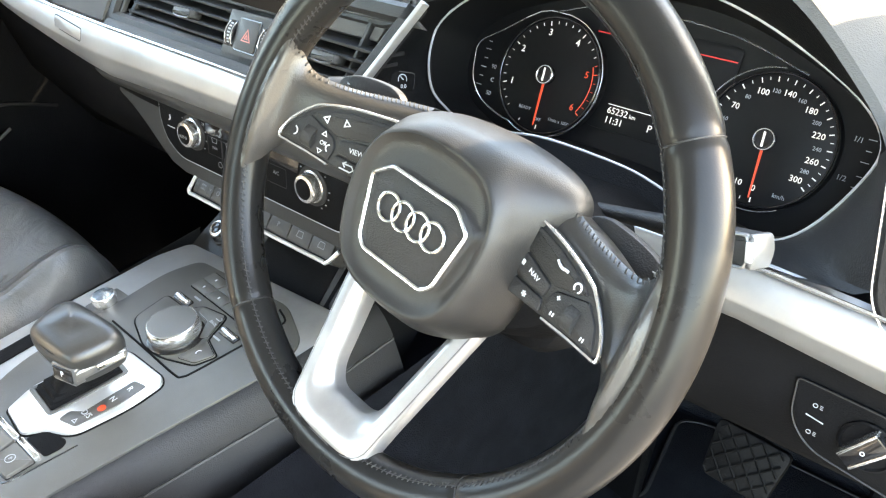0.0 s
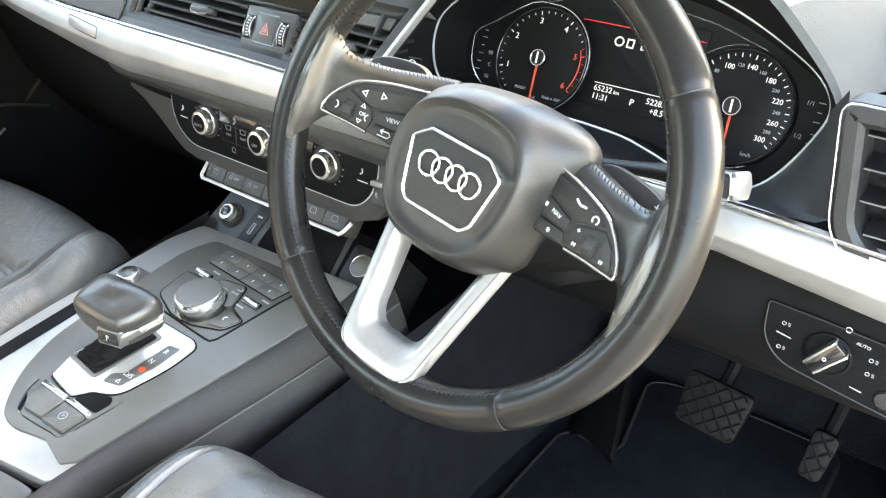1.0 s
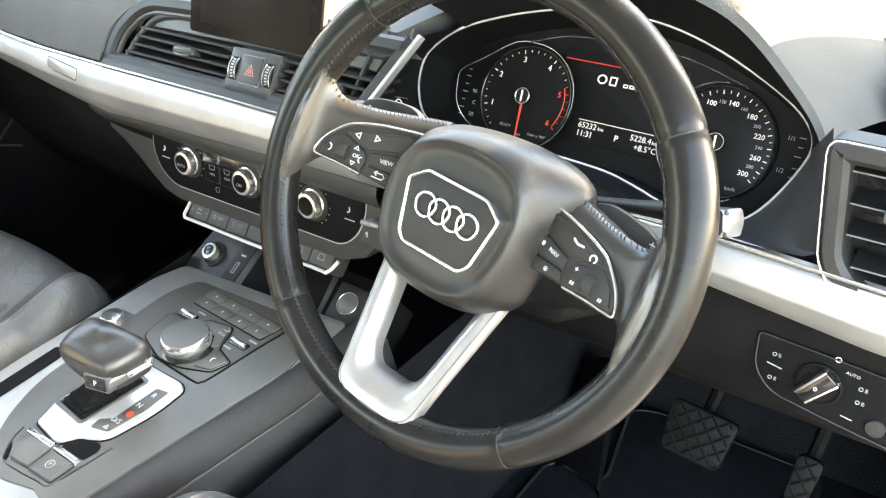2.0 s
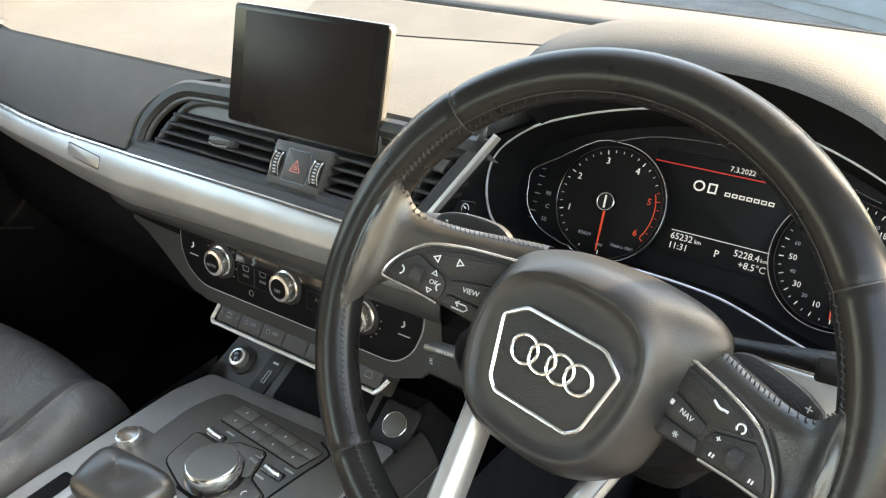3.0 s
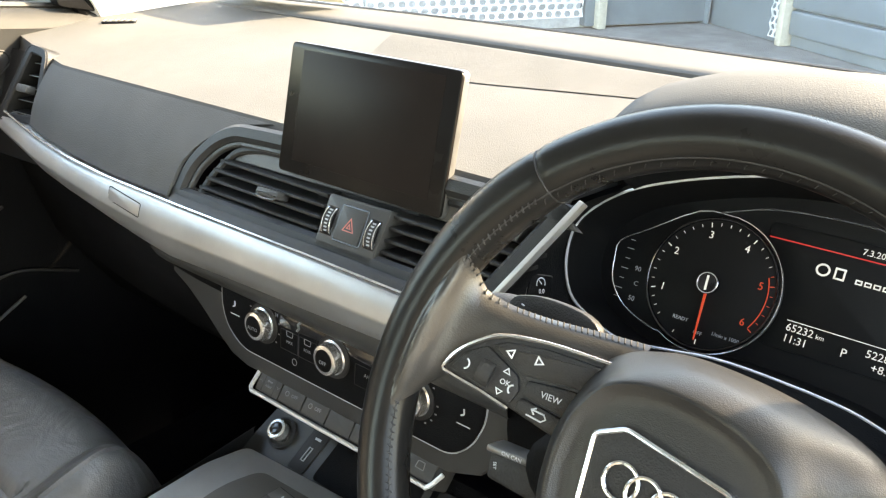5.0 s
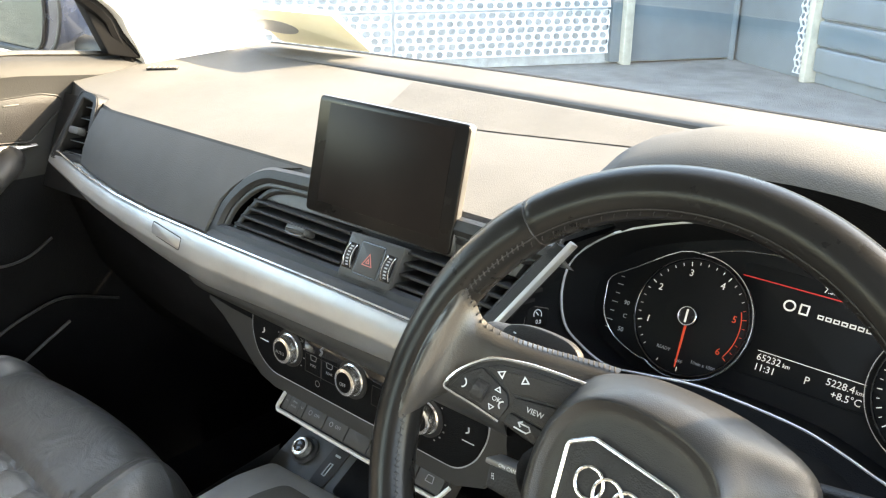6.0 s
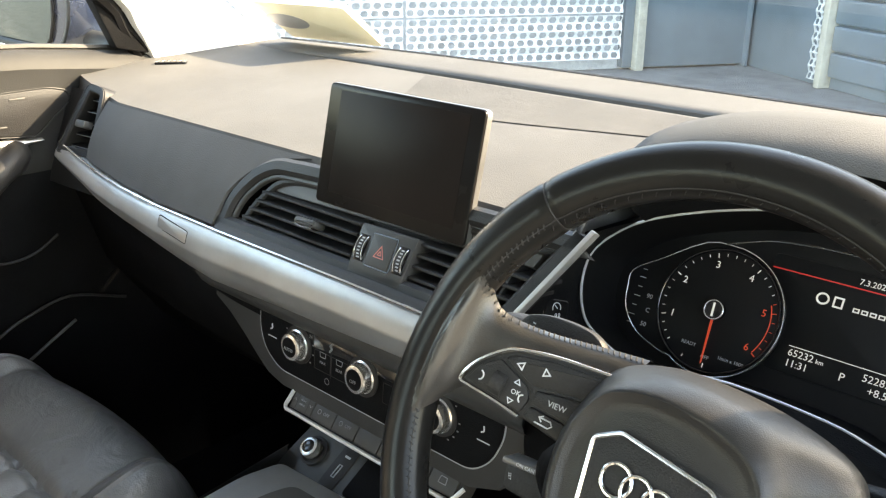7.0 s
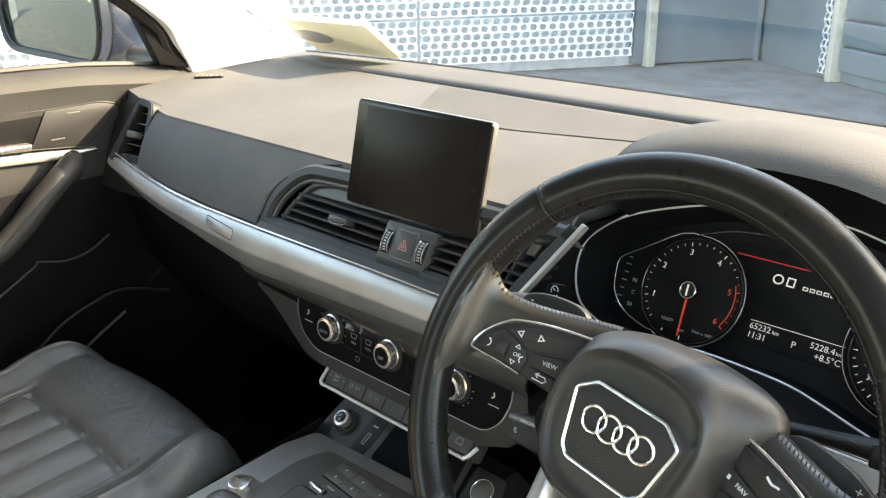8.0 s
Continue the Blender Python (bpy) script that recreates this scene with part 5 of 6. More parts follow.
part("passenger_flank", sheet([[(x, y, z) for x, z in prof] for y in span(-0.40, 0.24, 12)]), BLACK, con, "black console flank")
part("rear_box", slab(round_poly([(-0.135, -0.36), (0.078, -0.36), (0.090, -0.150), (0.06, -0.152), (-0.03, -0.165), (-0.135, -0.20)], 0.012), -0.03, -0.003, 0.004), PAD_LOW, con, "rear part of the console")
# Cup holder has no depth; a dark plate on the box paints its shade.
part("cup_hole_shade", slab(round_poly([(-0.06, -0.27), (0.03, -0.27), (0.035, -0.185), (-0.05, -0.185)], 0.03), -0.028, -0.0022, 0.0004), GLOSS, con, "flat dark plate for the shade in the cup holder")
# Slot is a near-black plate on the silver, dark as if deep.
part("side_slot_shade", slab(round_poly([(-0.120, -0.20), (-0.100, -0.20), (-0.099, 0.016), (-0.104, 0.026), (-0.119, 0.026)], 0.004), -0.01, 0.0012, 0.0004), KNEE, con, "narrow dark plate for the shade in the slot beside the lever")

# rotary controller panel
mm = thing("media_controller", CONSOLE @ pose(0, 0, 0.0025), "media control panel with a large rotary knob", "media controller")
# joints of the panel
part("panel_gap", tube(spline([(-0.062, 0.074, 0.0), (0.0, 0.0705, 0.0), (0.060, 0.0665, 0.0), (0.071, 0.0695, 0.0), (0.0755, 0.085, 0.0), (0.084, 0.145, 0.0), (0.0890, 0.172, 0.0), (0.0880, 0.184, 0.0), (0.07, 0.192, 0.0)], 5), 0.0013, 6), KNEE, mm, "dark joint round the panel")
plate = round_poly([(-0.046, 0.090), (-0.050, 0.134), (-0.012, 0.132), (0.0, 0.146), (0.034, 0.151), (0.047, 0.117), (0.075, 0.107), (0.067, 0.086), (0.030, 0.073), (0.0, 0.072)], [0.010, 0.006, 0.004, 0.004, 0.006, 0.003, 0.004, 0.005, 0.01, 0.01], 4)
part("plate_gap", slab(inset(plate, -0.0018), -0.001, 0.0006, 0.0002), KNEE, mm)
part("ring_plate", slab(plate, 0.0, 0.0018, 0.0009), DECK, mm)
kx, ky = 0.016, 0.101
part("knob_foot", lathe([(0.030, 0.001), (0.0295, 0.0022), (0.0255, 0.0026)], 40, at2(kx, ky)), GLOSS, mm)
kn = part("knob", lathe([(0.0235, 0.002), (0.0255, 0.005), (0.0272, 0.0085), (0.0276, 0.0125), (0.0272, 0.0175), (0.0260, 0.0198), (0.0250, 0.0205)], 56, at2(kx, ky)), CHROME, mm, "chrome-rimmed rotary knob")
part("knob_top", lathe([(0.0250, 0.0185), (0.0246, 0.0208), (0.0220, 0.0212), (0.001, 0.0206)], 48, at2(kx, ky)), DECK, kn, "matt dark knob top")
for pts in ([(0.002, 0.1445), (0.033, 0.1495), (0.0455, 0.1185), (0.040, 0.112), (0.024, 0.134), (0.004, 0.137)], [(0.0475, 0.1155), (0.0735, 0.106), (0.066, 0.0875), (0.046, 0.082), (0.0475, 0.098)]):
    part("corner_gap", slab(inset(round_poly(pts, 0.003), -0.0008), 0.001, 0.0019, 0.0002), GLOSS, mm)
    part("corner_button", slab(round_poly(pts, 0.003), 0.0012, 0.0032, 0.0008), DECK, mm)
for x, y in ((-0.029, 0.1405), (0.060, 0.1345)):
    part("rocker_slot", slab(round_poly([(-0.0165, -0.006), (0.0165, -0.006), (0.0165, 0.006), (-0.0165, 0.006)], 0.002), 0.0, 0.0022, 0.0003), GLOSS, mm, m=pose(x, y, 0, 0, 0, -4) @ Matrix.Scale(0.82, 4))
    bm = bmesh.new()
    rings(bm, [[(xx, 0.0042 * c, 0.002 + hz * q) for c, q in ((-1, 0), (-0.85, 0.8), (-0.4, 1), (0.4, 1), (0.85, 0.8), (1, 0))] for xx, hz in ((-0.0145, 0.003), (-0.013, 0.0055), (-0.006, 0.0045), (0, 0.004), (0.006, 0.0045), (0.013, 0.0055), (0.0145, 0.003))])
    part("rocker", bm, CHROME, mm, "small silver rocker", m=pose(x, y, 0, 0, 0, -4) @ Matrix.Scale(0.78, 4))
    for dx, dy in ((0.011, 0.0105), (-0.008, -0.0105)):
        part("marking", bar(x + dx, y + dy, 0.012, 0.0022, -4, 0.0002 if x > 0 else 0.0003), GREY_INK, mm)
part("strip_gap", slab(round_poly([(-0.0440, 0.1594), (-0.0410, 0.1915), (0.0835, 0.1816), (0.0758, 0.1500)], 0.003), -0.001, 0.0006, 0.0002), KNEE, mm)
lowa, midl, upp = ((-0.0430, 0.1605), (0.0750, 0.1512)), ((-0.0415, 0.1755), (0.0790, 0.1660)), ((-0.0400, 0.1905), (0.0825, 0.1805))


def along(e, t):
    return (e[0][0] + (e[1][0] - e[0][0]) * t, e[0][1] + (e[1][1] - e[0][1]) * t)


for e0, e1 in ((lowa, midl), (midl, upp)):
    for i in range(4):
        a, b = i / 4 + 0.0015, (i + 1) / 4 - 0.0015
        p = [along(e0, a), along(e0, b), along(e1, b), along(e1, a)]
        part("preset_button", slab(inset(round_poly(p, 0.001, 2), 0.0003), 0.0, 0.0020, 0.0006), DECK, mm)
        c = along(e0, (a + b) / 2), along(e1, (a + b) / 2)
        part("marking", bar((c[0][0] + c[1][0]) / 2, (c[0][1] + c[1][1]) / 2, 0.0014, 0.0030, -7, 0.0021), WHITE_INK, mm)
lettering("marking", "BACK", 0.0046, at2(0.0335, 0.1345, 0.0034, -8), GREY_INK, mm)
part("marking", tube(spline([(0.0300, 0.1410, 0.0034), (0.036, 0.1405, 0.0034), (0.0375, 0.1425, 0.0034), (0.035, 0.1445, 0.0034)], 3), 0.0005, 4), GREY_INK, mm)
part("marking", tube([(x, y, 0.0034) for x, y in arc(0.0590, 0.0985, 0.003, 90, 240, 8)], 0.0006, 4), WHITE_INK, mm)

# volume knob in the silver strip
vk = thing("volume_knob", CONSOLE @ pose(-0.098, 0.087, 0), "small chrome volume knob on the console", "volume knob")
part("plate", slab(round_poly([(-0.014, -0.018), (0.013, -0.018), (0.013, 0.022), (-0.014, 0.022)], 0.003), -0.001, 0.0014, 0.0005), PAD_LOW, vk)
kk = part("knob", lathe([(0.0135, 0.001), (0.0135, 0.010), (0.0125, 0.0125), (0.0112, 0.013)], 36), CHROME, vk)
part("knob_top", lathe([(0.0112, 0.0115), (0.0110, 0.0130), (0.001, 0.0130)], 32), GLOSS, kk)

# gear lever
GEAR = CONSOLE @ pose(0, 0, 0.0025)
ge = thing("gear_lever", GEAR, "automatic gear lever with leather grip on a silver plate", "gear lever")
gp = round_poly([(-0.026, -0.060), (0.016, -0.067), (0.030, -0.050), (0.056, -0.038), (0.068, 0.015), (0.067, 0.050), (0.057, 0.057), (-0.004, 0.058), (-0.024, 0.030), (-0.036, -0.030)], [0.004, 0.006, 0.006, 0.012, 0.02, 0.008, 0.006, 0.01, 0.01, 0.01], 5)
part("plate_gap", slab(inset(gp, -0.0018), -0.001, 0.0008, 0.0002), KNEE, ge)
part("plate", slab(gp, -0.002, 0.0040, 0.003), SILVER_PAINT, ge, "bright silver gear plate")
well = round_poly([(-0.033, -0.034), (0.018, -0.040), (0.028, 0.040), (-0.002, 0.044), (-0.022, 0.024)], [0.004, 0.006, 0.006, 0.008, 0.008], 4)
part("well_frame", frame_ring(well, 0.005, 0.001, 0.0052, 0.001), DECK, ge, "dark grey frame of the well")
part("well", slab(inset(well, 0.004), 0.0, 0.0042, 0.0003), KNEE, ge, "black well under the lever")
bm = bmesh.new()
fold = []
foot = by_angle(inset(well, 0.0045), (0.002, 0.002), 48)
for f, z in ((0.0, 0.0042), (0.08, 0.0085), (0.22, 0.0088), (0.30, 0.0130), (0.46, 0.0138), (0.56, 0.0185), (0.72, 0.0205), (0.84, 0.0270), (1.0, 0.0320), (1.0, 0.048)):
    row = []
    for k, (x, y) in enumerate(foot):
        q = 2 * math.pi * k / 48
        cx, cy = 0.004 + 0.12 * z + 0.0125 * math.cos(q), 0.002 + 0.10 * z + 0.011 * math.sin(q)
        crease = 0.0011 * math.sin(6 * q + 260 * z) * (1 - f) * min(1, f * 8)
        row.append((x + (cx - x) * f + crease * math.cos(q), y + (cy - y) * f + crease * math.sin(q), z + crease))
    fold.append(row)
rings(bm, fold)
part("gaiter", bm, KNEE, ge, "folded black gaiter under the grip")
ind = part("selector_strip", slab(round_poly([(0.029, -0.036), (0.050, -0.031), (0.0585, 0.005), (0.0585, 0.039), (0.0425, 0.036), (0.0395, -0.016), (0.028, -0.024)], 0.003), 0.003, 0.0050, 0.0006), DECK, ge, "grey strip with the selector letters")
for txt, x, y, size in (("R", 0.0495, 0.027, 0.0085), ("N", 0.0480, 0.0095, 0.0085), ("D/S", 0.0450, -0.0165, 0.0085), ("+", 0.0395, -0.006, 0.006), ("-", 0.0330, -0.019, 0.006)):
    lettering("marking", txt, size, at2(x, y, 0.0052), WHITE_INK, ind)
part("lit_dot", lathe([(0.0040, 0.0046), (0.0040, 0.0054), (0.001, 0.0056)], 16, at2(0.0500, -0.0035)), LIT_RED, ind, "red lit selector light")
part("marking", frame_ring([(0.0405, -0.0295), (0.0465, -0.0295), (0.0435, -0.0245)], 0.0006, 0.0049, 0.0053, 0.0001), WHITE_INK, ind)
# grip: a broad rounded block, wider in front
kpts = [tuple(p) for p in spline([(-0.026, -0.008), (-0.018, -0.0165), (0.012, -0.0165), (0.040, -0.0135), (0.0495, -0.004), (0.0560, 0.018), (0.0560, 0.034), (0.044, 0.040), (0.010, 0.038), (-0.020, 0.034), (-0.030, 0.024), (-0.030, 0.008)], 5, True)]
gx, gy = 0.014, 0.012
loops = []
for fx, fy, z, dx in ((0.35, 0.5, 0.036, 0.010), (0.62, 0.74, 0.0365, 0.008), (0.78, 0.86, 0.039, 0.006), (0.88, 0.93, 0.045, 0.003), (0.97, 0.99, 0.053, 0.0), (1.0, 1.0, 0.060, 0.0), (0.99, 0.99, 0.0655, 0.0), (0.95, 0.94, 0.0705, 0.0), (0.87, 0.84, 0.0745, 0.0), (0.70, 0.66, 0.0770, 0.0), (0.4, 0.4, 0.0785, 0.0), (0.12, 0.12, 0.0790, 0.0)):
    loops.append([(gx + (x - gx) * fx + dx, gy + (y - gy) * fy, z - 0.05 * (x - gx) * (z / 0.07) ** 2 - 0.05 * (gy - y)) for x, y in kpts])
bm = bmesh.new()
rings(bm, loops)
grip = part("grip", bm, LEVER, ge, "black leather lever grip")
part("grip_seam", tube(spline([(0.046, -0.006, 0.0645), (0.020, -0.0155, 0.0655), (-0.012, -0.0155, 0.0665)], 6), 0.0006, 5), BLACK, grip, "sewn seam")
fb = axes((0.0505, 0.012, 0.0500), (0.22, 1, 0.06), (-0.25, 0, 1))
part("side_trim", slab(round_poly([(-0.026, -0.0052), (0.022, -0.0052), (0.025, 0.0040), (-0.026, 0.0052)], 0.003), -0.010, 0.0035, 0.002), HOUSING, grip, "silver side strip", m=fb)
part("lock_button", slab(round_poly([(-0.006, -0.0030), (0.020, -0.0030), (0.021, 0.0026), (-0.006, 0.0032)], 0.002), 0.002, 0.0062, 0.0015), CHROME, grip, "silver lock button", m=fb)
pbm = axes((0.0330, -0.0150, 0.0490), (1, 0.22, 0.02), (0, 0.22, 1))
pb = part("park_button", slab(round_poly([(-0.0150, -0.0092), (0.0150, -0.0092), (0.0160, 0.0082), (-0.0150, 0.0082)], 0.002), -0.010, 0.0022, 0.001), HOUSING, grip, m=pbm)
part("park_face", slab(round_poly([(-0.0125, -0.0070), (0.0122, -0.0070), (0.0122, 0.0062), (-0.0125, 0.0062)], 0.0015), 0.001, 0.0034, 0.0005), GLOSS, pb, m=pbm)
lettering("marking", "P", 0.0085, pbm @ at2(0, 0, 0.0036), WHITE_INK, pb)
# parking brake and start-stop keys behind the lever
bk = thing("parking_brake_keys", CONSOLE @ pose(0, 0, 0.0025), "pair of flat parking brake keys", "switch")
for pts in ([(-0.022, -0.073), (0.0195, -0.074), (0.020, -0.100), (-0.006, -0.102), (-0.018, -0.092)], [(0.022, -0.0745), (0.056, -0.0745), (0.054, -0.100), (0.022, -0.101)]):
    part("key_gap", slab(inset(round_poly(pts, 0.002), -0.0009), -0.001, 0.0006, 0.0002), GLOSS, bk)
    kq = part("key", slab(round_poly(pts, 0.002), -0.001, 0.0045, 0.0018), DECK, bk)
part("marking", ring2(0.038, -0.087, 0.0048, 0.0006, 0.0044, 0.0050, 20), GREY_INK, kq)
lettering("marking", "P", 0.005, at2(0.038, -0.087, 0.0047), GREY_INK, kq)
for x0, x1 in ((-0.0215, 0.0190), (0.0225, 0.0560)):
    part("silver_lip", slab(round_poly([(x0, -0.0735), (x1, -0.0745), (x1, -0.0685), (x0, -0.0675)], 0.001), -0.001, 0.0056, 0.001), CHROME, bk)
# Both hollows by the keys are flat patches with shade as their colour.
part("key_well_shade", slab(round_poly([(0.022, -0.066), (0.029, -0.049), (0.055, -0.043), (0.060, -0.050), (0.057, -0.066)], 0.004), -0.002, 0.0012, 0.0004), KNEE, bk, "flat dark patch for the shaded recess beside the keys")
part("finger_slot_shade", slab(round_poly([(-0.026, -0.088), (-0.020, -0.092), (-0.008, -0.106), (-0.014, -0.106)], 0.002), -0.002, 0.0010, 0.0003), KNEE, bk, "flat dark patch for the shaded finger slot")

part("surround_line", tube(spline([(-0.034, -0.070, 0.0), (-0.028, -0.088, 0.0), (-0.012, -0.1060, 0.0), (0.010, -0.1075, 0.0), (0.040, -0.1050, 0.0), (0.056, -0.1020, 0.0), (0.062, -0.076, 0.0), (0.068, -0.040, 0.0)], 5), 0.0008, 6), GLOSS, bk, "dark joint round the keys")

# ---- light switch panel ----
lp = thing("light_switch_panel", LIGHTS, "black headlight switch panel with a rotary switch", "light switch")
lo = round_poly([(-0.047, 0.028), (-0.046, -0.004), (-0.030, -0.022), (0.02, -0.030), (0.075, -0.037), (0.085, 0.02), (0.0, 0.026)], [0.004, 0.012, 0.014, 0.01, 0.004, 0.004, 0.01], 5)
part("fascia", slab(lo, -0.01, 0.001, 0.001), KNEE, lp)
part("edge_line", tube([(x, y, 0.0014) for x, y in lo], 0.0007, 5, True), BLACK, lp)
part("dial_base", lathe([(0.0180, 0.0), (0.0180, 0.003), (0.0165, 0.004), (0.0155, 0.002), (0.001, 0.002)], 36, at2(0.003, 0.0)), KNEE, lp)
hd = part("switch_handle", slab(round_poly([(-0.006, -0.021), (0.006, -0.021), (0.0075, 0.021), (-0.0075, 0.021)], 0.002), 0.002, 0.014, 0.002), GLOSS, lp, m=pose(0.003, 0, 0, 0, 0, -38) @ Matrix.Scale(0.76, 4))
for s in (-1, 1):
    part("handle_edge", slab(round_poly([(s * 0.0058, -0.020), (s * 0.0085, -0.020), (s * 0.0098, 0.021), (s * 0.0072, 0.021)], 0.0006), 0.002, 0.0148, 0.001), CHROME, hd, "silver edge", m=pose(0.003, 0, 0, 0, 0, -38) @ Matrix.Scale(0.76, 4))
part("marking", ring2(0.003, 0.0, 0.0016, 0.0006, 0.0104, 0.0110, 14), WHITE_INK, hd)
lettering("marking", "AUTO", 0.0038, at2(0.0250, 0.0165, 0.0012, -6), GREY_INK, lp)
part("marking", ring2(0.0125, 0.0255, 0.0024, 0.0006, 0.001, 0.0016, 16), WHITE_INK, lp)
part("marking", bar(-0.031, 0.0025, 0.012, 0.0008, -10, 0.0011), GREY_INK, lp)
for x, y in ((-0.031, 0.0125), (-0.031, -0.009), (0.034, 0.007), (0.034, -0.005)):
    bm = ring2(x - 0.0015, y, 0.0017, 0.0004, 0.001, 0.0015, 12)
    for d in (-1, 0, 1):
        bar(x + 0.0024, y + 0.0012 * d, 0.0020, 0.0003, -10, 0.0011, bm)
    part("marking", bm, GREY_INK, lp)
part("marking", bar(0.028, -0.0215, 0.009, 0.0007, -8, 0.0011), GREY_INK, lp)
part("dimmer_button", lathe([(0.0075, 0.0), (0.0075, 0.002), (0.0068, 0.003), (0.001, 0.0034)], 24, at2(0.049, -0.0215)), BLACK, lp)

# ---- footwell ----
bm = box(-0.72, 0.72, -1.6, 0.75, 0.36, 0.405, 0.004)
solo("floor", bm, CARPET, "black carpeted cabin floor", "floor", kind="structure")
bm = sheet([[(x, 0.34, 0.40), (x, 0.42, 0.50), (x, 0.50, 0.75), (x, 0.50, 1.10)] for x in span(-0.72, 0.72, 4)])
solo("firewall", bm, CARPET, "black carpeted bulkhead of the footwell", "bulkhead", kind="structure")
mat_pts = round_poly([(0.255, -0.36), (0.254, 0.125), (0.268, 0.140), (0.328, 0.136), (0.341, 0.155), (0.305, 0.312), (0.345, 0.33), (0.60, 0.33), (0.62, -0.36)], [0.03, 0.02, 0.01, 0.008, 0.01, 0.02, 0.02, 0.03, 0.03])
fm = thing("floor_mat", Matrix.Translation((0, 0, 0.405)), "black carpet floor mat in the driver's footwell", "floor mat")
part("carpet", slab(mat_pts, 0.0, 0.009, 0.003), CARPET, fm)
part("edge_binding", tube([(x, y, 0.006) for x, y in mat_pts], 0.004, 6, True), RUBBER, fm)
# tunnel side in the driver's footwell
bm = sheet([[(0.185, y, 0.72), (0.200, y, 0.60), (0.205 + 0.05 * max(0, y), y, 0.50), (0.215 + 0.10 * max(0, y), y, 0.405)] for y in span(-0.5, 0.45, 10)])
solo("tunnel_side", bm, CARPET, "dark carpeted side of the centre tunnel", "tunnel trim", kind="structure")
rows = []
for k in range(9):
    f = k / 8
    x, y, h_ = 0.346 - 0.050 * f, 0.108 + 0.150 * f, 0.018 + 0.11 * f ** 0.8
    rows.append([(x + 0.004, y, 0.406), (x + 0.004, y, 0.414 + h_ * 0.8), (x, y, 0.414 + h_), (x - 0.012, y + 0.006, 0.414 + h_ * 0.96), (x - 0.060, y + 0.02, 0.414 + h_ * 0.75), (x - 0.085, y + 0.02, 0.410)])
bm = sheet(rows)
solo("footwell_trim", bm, KNEE, "dark plastic trim piece beside the pedals", "footwell trim", kind="structure")


def pedal(name, m, w, h, label):
    t = thing(name, m, label, "pedal", "pedals")
    pts = round_poly([(-w * 0.85, -h), (w * 0.85, -h), (w, h), (-w, h)], 0.010, 4)
    face = part("pad", slab(pts, -0.012, 0.0, 0.003), PEDAL, t)
    bm = bmesh.new()
    step = 0.021
    for k in range(-6, 7):
        for d in (1, -1):
            p0, p1 = Vector((k * step - h, -h * d)), Vector((k * step + h, h * d))
            seg = []
            for j in range(25):
                q = p0.lerp(p1, j / 24)
                if abs(q.x) < w * 0.88 and abs(q.y) < h * 0.92:
                    seg.append((q.x, q.y, 0.001))
            if len(seg) > 2:
                tube([seg[0], seg[-1]], 0.0016, 5, bm=bm)
    tagged(part("tread_ribs", bm, PEDAL, face, "raised crossed tread ribs"), kind="stuff")
    part("arm", tube([(0, h * 0.3, -0.012), (0, h * 1.5, -0.035), (0.0, h + 0.14, -0.03)], 0.009, 8), PEDAL, t)
    return t


pedal("brake_pedal", axes((0.463, 0.135, 0.570), (1, 0.0, -0.08), (0, 0.62, 1)), 0.045, 0.034, "wide black rubber brake pedal with crossed ribs")
pedal("accelerator_pedal", axes((0.597, 0.13, 0.568), (1, 0.0, -0.12), (0, 0.5, 1)), 0.016, 0.031, "narrow black rubber accelerator pedal")


